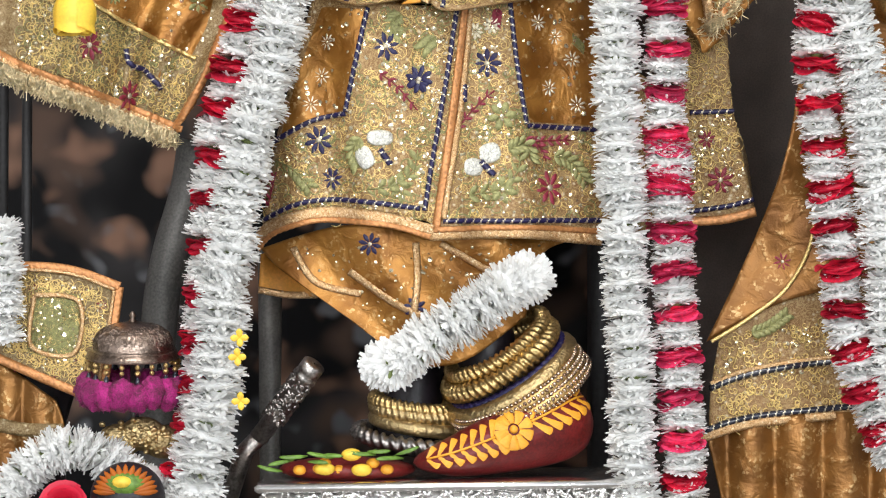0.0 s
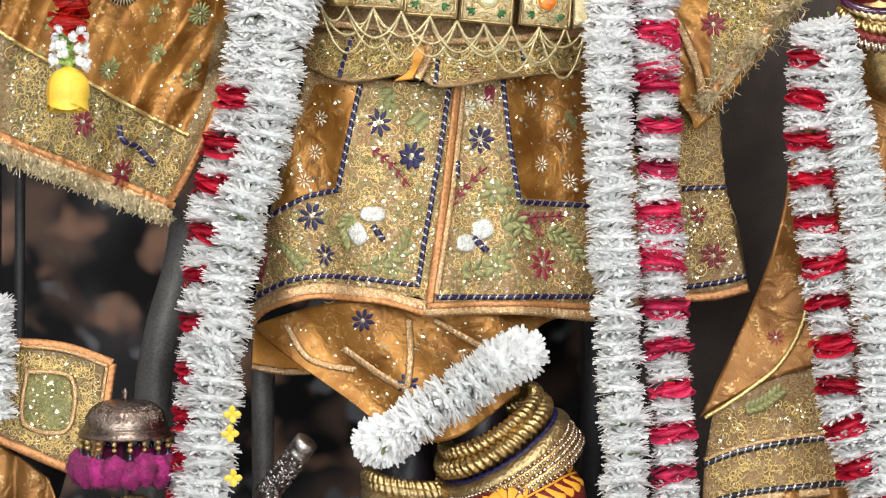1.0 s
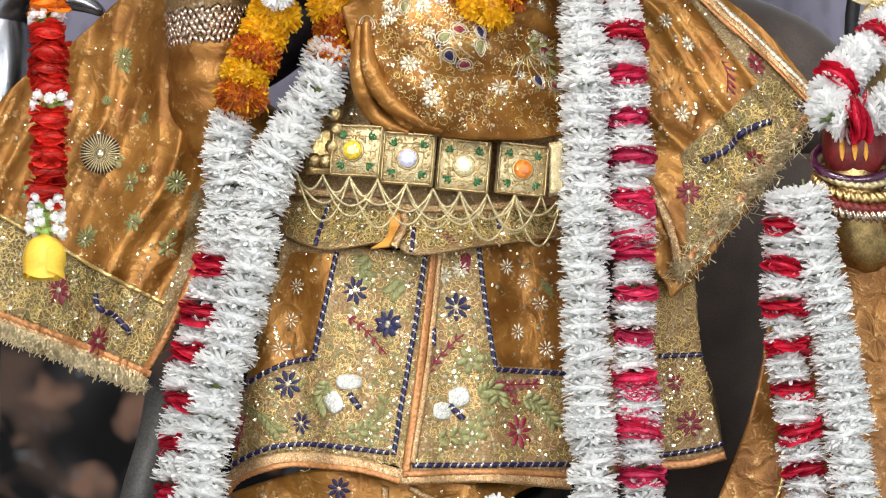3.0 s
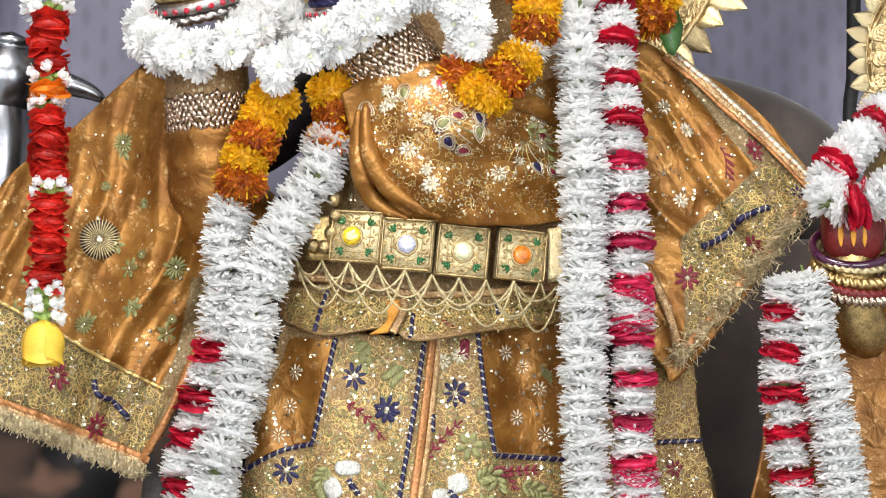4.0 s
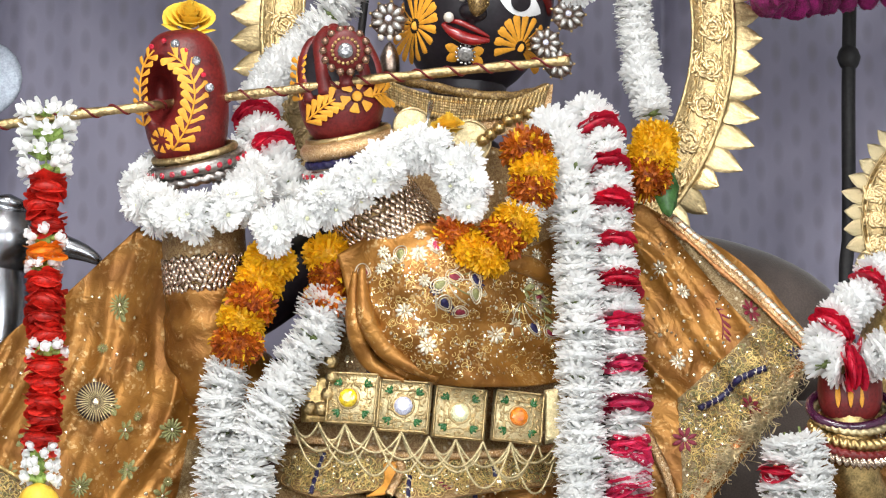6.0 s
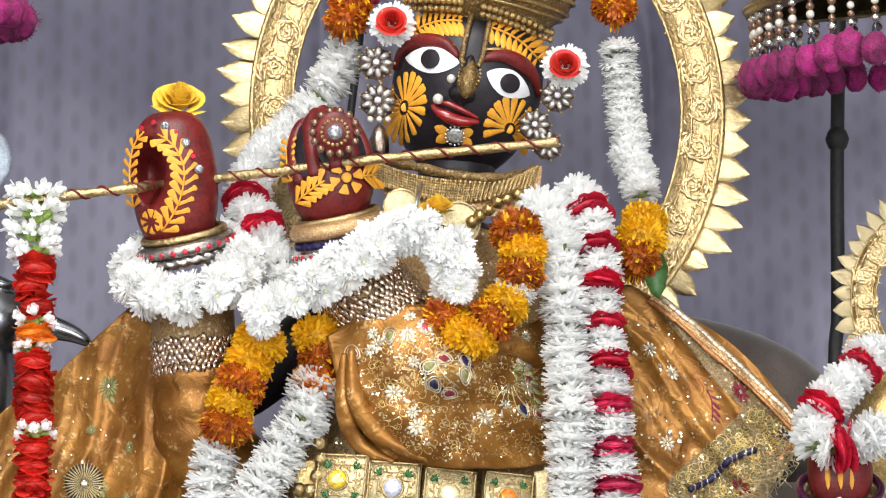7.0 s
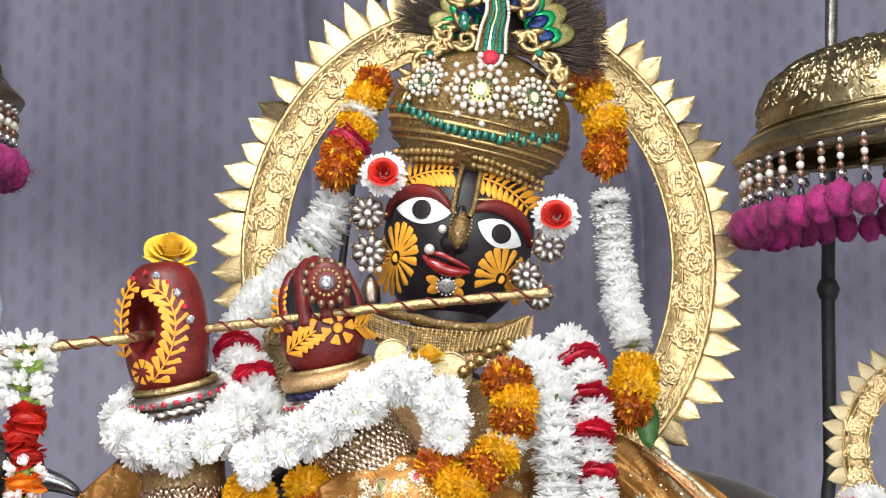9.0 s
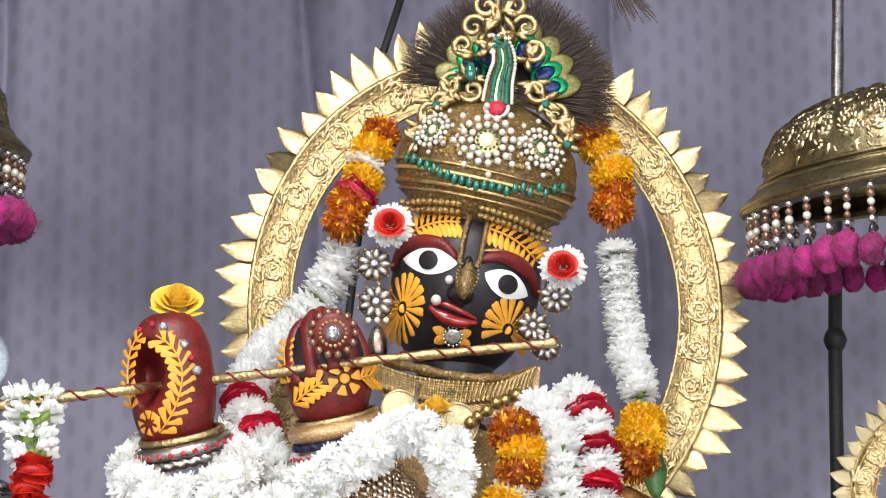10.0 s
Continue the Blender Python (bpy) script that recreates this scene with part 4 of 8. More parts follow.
def halo(c, rx, rz, inner, y, spikes, tip, label, seed, edge="gold_leaf"):
    """A flat ring of beaten gold with a rolled rim, chased scrolls and a border of pointed leaves."""
    at = ring_outline(c, rx, rz, y)
    top = base("halo", at(-math.pi / 2), label, "halo", "halos")
    s = Shape()
    prof = [(1.0, 0.006), (1.0, -0.001), (0.993, -0.0025), (0.982, -0.002), (0.976, 0.0), (inner + 0.02, 0.0), (inner + 0.014, -0.002), (inner + 0.004, -0.0025), (inner, -0.001), (inner, 0.006), (1.0, 0.006)]
    s.grid(lambda a, b: at(a * math.tau, *prof[round(b * 10)]), 120, 10, wrap_u=True)
    part("ring", s, M["gold"], top)
    s = Shape()
    prof = ((0, 0.96), (0.2, 1.06), (0.45, 0.98), (0.7, 0.66), (0.88, 0.3), (1.0, 0.03))
    for j, (z, w) in enumerate(prof):
        s.v += [(-0.5 * w, 0.05, z), (-0.25 * w, -0.05, z), (0, 0.03, z), (0.25 * w, -0.05, z), (0.5 * w, 0.05, z)]
    s.f = [(j * 5 + i, j * 5 + i + 1, j * 5 + i + 6, j * 5 + i + 5) for j in range(5) for i in range(4)]
    s.m = [0] * len(s.f)
    me = s.mesh("spike", M[edge])
    rng = random.Random(seed)
    for i in range(spikes):
        a = (i + 0.5) * math.tau / spikes
        p, q = at(a, 0.985, 0.004), at(a, tip * rng.uniform(0.97, 1.03), 0.004)
        d = q - p
        along = (at(a + 0.02) - at(a - 0.02)).normalized()
        out = d.normalized()
        m = Matrix((-along, out.cross(-along), out)).transposed().to_4x4()
        w = (at(a + math.pi / spikes) - at(a - math.pi / spikes)).length * 1.05
        ob = new("spike", me)
        ob.matrix_basis = Matrix.Translation(p) @ m @ pose(0, 0, 0, rng.gauss(0, 9), 0, rng.gauss(0, 7)) @ Matrix.Diagonal((w, w, d.length, 1))
        hang(ob, top)
    # chased scrolls
    s = Shape()
    n = int(spikes * 0.56)
    mid, wide = (0.97 + inner + 0.02) / 2, (0.95 - inner)
    for i in range(n):
        a0, w = i * math.tau / n, (-1) ** i
        pts = []
        for j in range(15):
            t = j / 14
            q = 0.5 * wide * (1 - 0.82 * t)
            b = w * (0.6 + t * 8.2)
            pts.append(at(a0 + q * math.cos(b) * 1.0, mid + w * 0.04 * wide + q * math.sin(b), -0.0006))
        s.tube(pts, lambda t: 0.0015 * (1 - 0.4 * t), 5)
        for j in range(0, 14):
            t = (pts[j + 1] - pts[j]).normalized()
            for side in (1, -1):
                d = t + Vector((-t.z, 0, t.x)) * side * rng.uniform(0.6, 1.1)
                s.leaf(pts[j], d, (0, -1, 0), rng.uniform(0.008, 0.012) * (1 - 0.4 * j / 14), 0.004, 0.0014, side * rng.uniform(0.2, 0.6))
        for k in range(6):
            p = at(a0 + rng.uniform(-0.5, 0.5) * math.tau / n, mid + rng.choice((-1, 1)) * rng.uniform(0.36, 0.5) * wide, 0.0)
            s.leaf(p, Vector((rng.gauss(0, 1), 0, rng.gauss(0, 1))), (0, -1, 0), rng.uniform(0.005, 0.009), 0.003, 0.0011, rng.uniform(-0.5, 0.5))
    part("chasing", s, M["chased_gold"], top, kind="stuff")
    s = Shape()
    for kk in (0.942, inner + 0.05):
        s.tube([at(i * math.tau / 150, kk, -0.0004) for i in range(150)], 0.0011, 5, closed=True)
    part("beaded_line", s, M["gold"], top)
    return top


C = (0.0837, 1.9418)
halo(C, 0.2185, 0.249, 0.81, 0.1, 68, 1.125, "large beaten-gold halo ring with pointed leaf border behind the idol", 3)
C = (0.4967, 1.7601)
halo(C, 0.086, 0.092, 0.72, 0.12, 40, 1.2, "smaller beaten-gold halo with pointed border behind the second idol", 4, "brass_relief")

# ---- the idol: head, hands and feet of one painted figure ----
HEAD = Matrix.Translation(spot(*(0.0655, 1.9627), 0.045)) @ pose(0, 0, 0, 0, 13, 0) @ pose(0, 0, 0, 13, 0, 0)
FACE = (0.07, 0.075, 0.09)


def on_dome(m, r, a, b, c=(0, 0), lift=0.0):
    x, z = (a - c[0]) / r[0], (b - c[1]) / r[2]
    k = math.sqrt(max(0.03, 1 - x * x - z * z))
    p = Vector((a, -r[1] * k, b))
    n = Vector((x / r[0], -k / r[1], z / r[2])).normalized()
    return m @ (p + n * lift), m.to_3x3() @ n


idol = Shape()
IDOL_MATS = [M[k] for k in ("black_stone", "maroon", "yellow_paint", "white_enamel", "old_gold", "lip")]
HR = HEAD.to_3x3()


def face(a, b, lift=0.0):
    return on_dome(HEAD, FACE, a, b, (0, 0), lift)


idol.ball(HEAD.translation, FACE, HEAD, 36, 24)
idol.tube([HEAD @ Vector((0.0, 0.0, -0.05)), spot(*(0.0559, 1.8506), 0.05)], 0.036, 16)
idol.ball(spot(*(0.0385, 1.7079), 0.06), (0.11, 0.06, 0.14), nu=20, nv=12)
idol.ball(spot(*(0.0283, 1.4667), 0.06), (0.09, 0.06, 0.2), nu=20, nv=12)
for pts in ([(-0.0429, 1.7547, 0.05), (-0.1038, 1.7082, 0.02), (-0.1644, 1.6774, -0.01), (-0.1881, 1.7549, -0.03)], [(0.1203, 1.7544, 0.05), (0.0891, 1.682, 0), (0.0283, 1.7027, -0.035), (-0.0327, 1.7912, -0.05)]):
    idol.tube(smooth_line([spot(*p) for p in pts], 24), 0.03, 14)
for pts in ([(-0.042, 1.3242, 0.06), (-0.027, 1.2142, 0.05), (-0.032, 1.1143, 0.03)], [(0.038, 1.3242, 0.06), (0.033, 1.2341, 0.02), (0.0529, 1.1343, 0.02)]):
    idol.tube(smooth_line([spot(*p) for p in pts], 20), 0.028, 14)
# nose and mouth
for p, r in (((0.0005, 0.0001), (0.0075, 0.012, 0.025)), ((0., -0.0117), (0.013, 0.013, 0.009))):
    idol.ball(face(*p)[0], r, HEAD, 14, 10)


def stroke(pts, r, flat=0.0):
    idol.tube([face(a, b, flat)[0] for a, b in [(q.x, q.y) for q in smooth_line([(a, b, 0) for a, b in pts], 18)]], r, 8)


idol.mi = 1
stroke([(-0.0676, -0.0007), (-0.0638, 0.0173), (-0.0477, 0.0285), (-0.0267, 0.0301), (-0.0105, 0.02)], lambda t: 0.003 + 0.0045 * math.sin(math.pi * t))
stroke([(0.0102, 0.0226), (0.0267, 0.0302), (0.0459, 0.0277), (0.0604, 0.0182), (0.0669, 0.0037)], lambda t: 0.003 + 0.0045 * math.sin(math.pi * t))
idol.mi = 5
stroke([(-0.0232, -0.0267), (-0.0134, -0.0319), (0.0021, -0.0347), (0.0186, -0.032)], lambda t: 0.002 + 0.004 * math.sin(math.pi * t), 0.005)
stroke([(-0.0214, -0.0252), (-0.0092, -0.0224), (0.0179, -0.029)], lambda t: 0.001 + 0.002 * math.sin(math.pi * t), 0.005)
idol.mi = 3
for c, w, h, turn in (((-0.0339, 0.013), 0.0255, 0.0125, 5), ((0.0378, 0.0071), 0.0215, 0.0125, -14)):
    def eye(a, b, c=c, w=w, h=h, turn=turn):
        x, t = 2 * b - 1, 2 * a - 1
        px, pz = x * w, t * h * (1 - abs(x) ** 1.8) ** 0.8
        ct, st = math.cos(radians(turn)), math.sin(radians(turn))
        return face(c[0] + px * ct - pz * st, c[1] + px * st + pz * ct, 0.0012 + 0.0025 * (1 - t * t) * (1 - x * x))[0]
    idol.mi = 3
    idol.grid(lambda a, b: eye(1 - a, b), 10, 18)
    idol.mi = 0
    idol.grid(lambda a, b, c=c: face(c[0] + 0.0085 * b * math.cos(-a * math.tau), c[1] + 0.0088 * b * math.sin(-a * math.tau), 0.0048 - 0.0008 * b * b)[0], 20, 4, wrap_u=True)
idol.mi = 4
stroke([(-0.067, 0.0198), (-0.0537, 0.0314), (-0.0332, 0.035), (-0.0159, 0.0294)], lambda t: 0.0008 + 0.0016 * math.sin(math.pi * t), 0.001)
stroke([(0.0102, 0.0322), (0.0281, 0.0353), (0.0447, 0.0327)], lambda t: 0.0008 + 0.0016 * math.sin(math.pi * t), 0.001)


def on_face(p, q, width, mi=2, wedge=False):
    """A painted leaf on the face from p to q."""
    idol.mi = mi
    x, n = face(*p, 0.0004)
    z, _ = face(*q, 0.0004)
    idol.leaf(x, z - x, n, (z - x).length, width, 0.0011, 0.0, wedge)


for c, a0, a1, k, rx, rz in (((-0.0503, -0.034), 0, 360, 17, 0.019, 0.031), ((0.0481, -0.0327), -35, 200, 12, 0.022, 0.028)):
    for i in range(k):
        a = radians(a0 + (a1 - a0) * i / (k if a1 == 360 else k - 1))
        d = Vector((math.cos(a), math.sin(a)))
        p = Vector(c[:2])
        on_face(p + Vector((d.x * rx, d.y * rz)) * 0.22, p + Vector((d.x * rx, d.y * rz)) * 1.08, 0.0086, 2, True)
    idol.mi = 2
    x, n = face(*c, 0.0004)
    idol.ball(x, (0.0036, 0.0012, 0.0042), HEAD, 10, 6)
for pts in ([(-0.0599, 0.0353), (-0.0486, 0.0443), (-0.0316, 0.0514), (-0.0152, 0.0541)], [(0.0093, 0.0544), (0.0269, 0.0521), (0.0442, 0.0465), (0.0617, 0.0356)]):
    idol.mi = 2
    stroke(pts, 0.0011, 0.0002)
    line = smooth_line([(a, b, 0) for a, b in pts], 9)
    for i in range(9):
        t = (line[i + 1] - line[i]).normalized()
        up = Vector((-t.y, t.x, 0))
        for w in (1, -1):
            q = line[i] + t * 0.002
            on_face((q.x, q.y), tuple((q + up * w * 0.0155 + t * 0.006)[:2]), 0.0066)
for a, b in (((-0.0032, -0.0488), (-0.0187, -0.046)), ((-0.0029, -0.0498), (-0.0147, -0.0589)), ((0.0052, -0.0479), (0.0166, -0.0421)), ((0.0057, -0.0499), (0.0177, -0.0557))):
    on_face(a, b, 0.01)

# hand that holds the flute's far end, closed in a ring
H1 = Matrix.Translation(spot(*(-0.2016, 1.8723), -0.05)) @ pose(0, 0, 0, 0, -4, 0) @ pose(0, 0, 0, 13, 0, 0)
R1 = (0.0385, 0.034, 0.063)


def hand_one(a, b):
    t, p = a * math.tau, (b - 0.5) * math.pi * 0.998

    def sq(x, e):
        return math.copysign(abs(x) ** e, x)
    v = Vector((R1[0] * sq(math.cos(p), 0.62) * sq(math.cos(t), 0.85), R1[1] * sq(math.cos(p), 0.7) * sq(math.sin(t), 0.85), R1[2] * sq(math.sin(p), 0.9)))
    if v.y < 0:
        v.y += 0.045 * math.exp(-(((v.x + 0.02) / 0.013) ** 2 + ((v.z - 0.008) / 0.024) ** 2) ** 1.6)
    return H1 @ v


idol.mi = 1
idol.grid(hand_one, 48, 40, wrap_u=True)


def leaf_on(m, r, p, q, width, lift=0.0008):
    idol.mi = 2
    x, n = on_dome(m, r, *p, lift=lift)
    z, _ = on_dome(m, r, *q, lift=lift)
    idol.leaf(x, z - x, n, (z - x).length, width * 1.15, 0.0006, 0.0, True)


def sprig(m, r, pts, k, size, width):
    line = smooth_line([(a, b, 0) for a, b in pts], k)
    for i in range(k):
        t = (line[i + 1] - line[i]).normalized()
        up = Vector((-t.y, t.x, 0))
        for w in (1, -1):
            q = line[i]
            leaf_on(m, r, q[:2], (q + up * w * size * 0.8 + t * size * 0.75)[:2], width)
    idol.mi = 2
    idol.tube([on_dome(m, r, q.x, q.y, lift=0.0012)[0] for q in line], 0.0009, 5)


BIG1 = (0.041, 0.034, 0.075)
sprig(H1, BIG1, [(-0.012, -0.043), (0.004, -0.02), (0.011, 0.008), (0.004, 0.03), (-0.01, 0.042)], 11, 0.0135, 0.0062)
sprig(H1, BIG1, [(-0.036, -0.02), (-0.0375, 0.01), (-0.032, 0.034), (-0.022, 0.045)], 8, 0.0085, 0.005)
for i in range(8):
    a = i * math.tau / 8
    c = Vector((-0.021, -0.034))
    leaf_on(H1, BIG1, c + Vector((math.cos(a), math.sin(a))) * 0.0035, c + Vector((math.cos(a) * 0.0095, math.sin(a) * 0.011)), 0.006)

# the other hand: a closed, rounded hand with fingers lying upwards over the flute, dark between them
H2 = Matrix.Translation(spot(*(-0.0598, 1.8813), -0.05)) @ pose(0, 0, 0, 0, -3, 0)
R2 = (0.039, 0.0325, 0.0525)
idol.mi = 1
idol.ball(H2.translation, R2, H2, 36, 26, 0.88)


def palm(a, b, lift=0.0):
    return on_dome(H2, (0.044, 0.037, 0.0585), a, b, lift=lift)


for pts, r in (([(-0.029, -0.016), (-0.0345, 0.014), (-0.029, 0.036), (-0.023, 0.043)], 0.0068), ([(-0.014, -0.012), (-0.0165, 0.018), (-0.0175, 0.04), (-0.011, 0.0525)], 0.0075), ([(0.0065, -0.006), (0.002, 0.022), (-0.004, 0.044), (-0.004, 0.0545)], 0.0078), ([(0.0235, -0.004), (0.019, 0.022), (0.011, 0.043), (0.007, 0.0505)], 0.0075), ([(0.036, 0.0), (0.0335, 0.018), (0.026, 0.036), (0.02, 0.043)], 0.0062)):
    line = smooth_line([(a, b, 0) for a, b in pts], 16)
    tube = [palm(q.x, q.y, -0.0045 + 0.002 * i / 16)[0] for i, q in enumerate(line)]
    idol.tube(tube, lambda t, r=r: r * (1 - 0.15 * t), 10)
    idol.ball(tube[-1], r * 0.85, None, 10, 8)
for pts, w in (([(-0.0215, -0.011), (-0.0255, 0.016), (-0.023, 0.042)], 0.011), ([(-0.0035, -0.0005), (-0.0072, 0.02), (-0.0105, 0.048)], 0.011), ([(0.016, 0.0), (0.0115, 0.02), (0.0035, 0.047)], 0.011), ([(0.0305, 0.002), (0.0275, 0.02), (0.018, 0.042)], 0.0095)):
    idol.mi = 0
    line = smooth_line([(a, b, 0) for a, b in pts], 12)

    def gap(a, b, line=line, w=w):
        q = line[round(a * 12)]
        x = (2 * b - 1) * w * 0.6 * math.sin(math.pi * (0.1 + 0.82 * a)) ** 0.7
        return palm(q.x + x, q.y, 0.0004)[0]
    idol.grid(gap, 12, 4)
BIG2 = (0.0445, 0.0375, 0.059)
for i in range(6):
    a = i * math.tau / 6 + 0.3
    c = Vector((0.014, -0.0145))
    leaf_on(H2, BIG2, c + Vector((math.cos(a), math.sin(a))) * 0.006, c + Vector((math.cos(a), math.sin(a))) * 0.0145, 0.0085)
idol.mi = 2
idol.ball(on_dome(H2, BIG2, 0.014, -0.0145, lift=0.0005)[0], (0.0048, 0.0014, 0.0048), H2, 10, 6)
sprig(H2, BIG2, [(-0.031, -0.031), (-0.02, -0.0245), (-0.005, -0.0165)], 5, 0.0125, 0.0056)
sprig(H2, BIG2, [(0.028, -0.0125), (0.034, -0.0105), (0.039, -0.0095)], 3, 0.0125, 0.005)
sprig(H2, BIG2, [(-0.0345, -0.012), (-0.0375, 0.006), (-0.0345, 0.029)], 6, 0.0085, 0.0045)

# crossed foot, raised at the heel, and the flat foot beside it
idol.mi = 1
foot = smooth_line([spot(*p) for p in ((-0.0264, 1.1048, -0.06), (0.0105, 1.1105, -0.055), (0.0504, 1.1225, -0.045), (0.0904, 1.1381, -0.03), (0.1239, 1.1556, -0.01))], 48)


def foot_fn(a, b, lift=0.0):
    x = max(0.0, min(1.0, a)) * 48
    i = min(47, int(x))
    c = foot[i].lerp(foot[i + 1], x - i)
    d = (foot[min(i + 3, 48)] - foot[max(i - 2, 0)]).normalized()
    side = Vector((0, -1, 0)) - d * -d.y
    side.normalize()
    up = side.cross(d)
    if up.z < 0:
        up = -up
    k = math.sqrt(max(0.0, 1 - abs(2 * a - 1) ** 4.5))
    t = b * math.tau
    return c + side * ((0.036 + lift) * k * math.cos(t)) + up * ((0.011 + 0.029 * min(1, a * 1.15) + lift) * k * math.sin(t))


idol.grid(foot_fn, 48, 24, wrap_v=True)
idol.ball(spot(*(-0.0844, 1.0993), -0.03), (0.06, 0.04, 0.011), nu=24, nv=10)
for x, z in ((-0.1268, 1.0983), (-0.1094, 1.0993), (-0.0919, 1.0983), (-0.0719, 1.0978), (-0.0494, 1.0988), (-0.0619, 1.1043), (-0.1044, 1.1043)):
    idol.mi = 2
    idol.ball(spot(x, z, -0.064), (0.0058, 0.006, 0.0045), None, 10, 6)
idol.mi = 2


def foot_leaf(a, b, a2, b2, width):
    p, q = foot_fn(a, b, 0.0006), foot_fn(a2, b2, 0.0006)
    idol.leaf(p, q - p, ((p + q) / 2 - foot[int(a * 48)]), (q - p).length, width, 0.0012, 0.0, True)


for i in range(17):
    a = 0.06 + 0.87 * i / 16
    if 0.4 < a < 0.6:
        continue
    for w in (1, -1):
        foot_leaf(a, 0.05 + 0.006 * w, a + (0.055 if a < 0.5 else 0.075), 0.05 + w * (0.075 if a > 0.5 else 0.1), 0.0088)
idol.tube([foot_fn(0.06 + 0.34 * i / 10, 0.05, 0.0008) for i in range(11)], 0.0011, 5)
idol.tube([foot_fn(0.6 + 0.34 * i / 10, 0.05, 0.0008) for i in range(11)], 0.0011, 5)
for i in range(10):
    a = i * math.tau / 10
    foot_leaf(0.5 + 0.028 * math.cos(a), 0.05 + 0.03 * math.sin(a), 0.5 + 0.098 * math.cos(a), 0.05 + 0.105 * math.sin(a), 0.0105)
idol.ball(foot_fn(0.5, 0.05, 0.0005), 0.0038, None, 10, 6)
thing("idol", idol, IDOL_MATS, "black stone idol with maroon painted hands and feet, yellow leaf patterns", "statue")

# ---- silver footrest ----
plinth = base("silver_plinth", spot(*(-0.007, 1.0734), 0.0), "silver-clad plinth with chased leaf frieze under the feet", "plinth")
PL, PR, PT = spot(*(-0.1668, 1.0859), -0.09), spot(*(0.1828, 1.0904), -0.09), 0
mid = (PL + PR) / 2
turn = pose(0, 0, 0, 0, -math.degrees(math.atan2(PR.z - PL.z, PR.x - PL.x)), 0)
W = (PR - PL).length
s = Shape()
s.box(mid + Vector((0, 0.09, -0.004)), (W, 0.19, 0.008), turn, 0.3)
part("top", s, M["silver"], plinth)
s = Shape()
s.box(mid + Vector((0, 0.092, -0.036)), (W - 0.008, 0.18, 0.055), turn, 0.05)
part("body", s, M["silver"], plinth)
s = Shape()
rng = random.Random(8)
for i in range(170):
    x = -W / 2 + 0.006 + (W - 0.012) * (i + 0.5) / 170
    for zz in (-0.013, -0.02, -0.027, -0.034):
        p = mid + turn @ Vector((x + rng.gauss(0, 0.001), 0, zz + rng.gauss(0, 0.001)))
        s.leaf(p, (rng.gauss(0, 1), 0, rng.gauss(0, 1)), (0, -1, 0), rng.uniform(0.006, 0.01), 0.004, 0.002, rng.uniform(-0.6, 0.6))
part("frieze", s, M["silver"], plinth, kind="stuff")

# ---- flute ----
F = [spot(*p) for p in ((-0.3819, 1.8478, -0.1), (-0.3005, 1.8592, -0.1), (-0.2367, 1.8665, -0.09), (-0.2035, 1.8707, -0.055), (-0.106, 1.8822, -0.075), (-0.0185, 1.8932, -0.085), (0.1481, 1.9095, -0.075))]
s = Shape()
line = smooth_line(F, 170)
s.tube(line, lambda t: 0.0043 - 0.0004 * math.cos(t * 60), 10, stripe=0)
flute = base("flute", line[0], "slim gold flute wound with red thread", "flute")
part("pipe", s, M["gold"], flute)
s = Shape()
wind = []
for i in range(171):
    t = (line[min(i + 1, 170)] - line[max(i - 1, 0)]).normalized()
    a = t.orthogonal().normalized()
    b = t.cross(a)
    ang = i * 0.75
    wind.append(line[i] + (a * math.cos(ang) + b * math.sin(ang)) * 0.0045)
s.tube(smooth_line(wind, 900), 0.0012, 4)
part("winding", s, M["maroon"], flute, "dark red thread")

# ---- small repeated meshes ----
def unit_ball(name, mat, nu=10, nv=7):
    s = Shape()
    s.ball((0, 0, 0), 1.0, nu=nu, nv=nv)
    return s.mesh(name, M[mat])


PEARL, GOLD_BEAD, EMERALD = unit_ball("pearl", "pearl"), unit_ball("gold_bead", "old_gold"), unit_ball("emerald", "emerald")
BRONZE, SILVER_BEAD, BLACK_BEAD = unit_ball("bronze_bead", "bronze_pearl"), unit_ball("silver_bead", "silver"), unit_ball("black_bead", "black_bead")


def bead(me, name, p, r, parent, q=None):
    ob = new(name, me)
    ob.matrix_basis = Matrix.Translation(p) @ (q or Matrix.Identity(4)) @ Matrix.Diagonal((*(r if not isinstance(r, (int, float)) else (r, r, r)), 1))
    return hang(ob, parent)


def facing(n):
    return Vector(n).to_track_quat("-Y", "Z").to_matrix().to_4x4()


def gem(name, p, n, r, mat, parent, oval=1.0):
    """A cut stone: table, crown and girdle."""
    s = Shape()
    m = Matrix.Translation(p) @ facing(n) @ pose(0, 0, 0, 90, 0, 0)
    k = 10
    rings = [[m @ Vector((q * r * math.cos(i * math.tau / k + o), q * r * oval * math.sin(i * math.tau / k + o), z * r)) for i in range(k)] for q, z, o in ((1, -0.2, 0), (1, 0.05, 0), (0.82, 0.3, 0.3), (0.5, 0.45, 0))]
    s.add([v for g in rings for v in g] + [m @ Vector((0, 0, 0.45 * r))],
          [(a * k + i, a * k + (i + 1) % k, a * k + k + (i + 1) % k, a * k + k + i) for a in range(3) for i in range(k)] + [(3 * k + i, 3 * k + (i + 1) % k, 4 * k) for i in range(k)])
    return part(name, s, M[mat], parent, smooth=False)


# ---- turban and jewels on the head ----
TURBAN = (0.085, 0.086, 0.068)
TC = (-0.0036, 0.1102)


def cap(a, b, lift=0.0):
    return on_dome(HEAD, TURBAN, a, b, TC, lift)


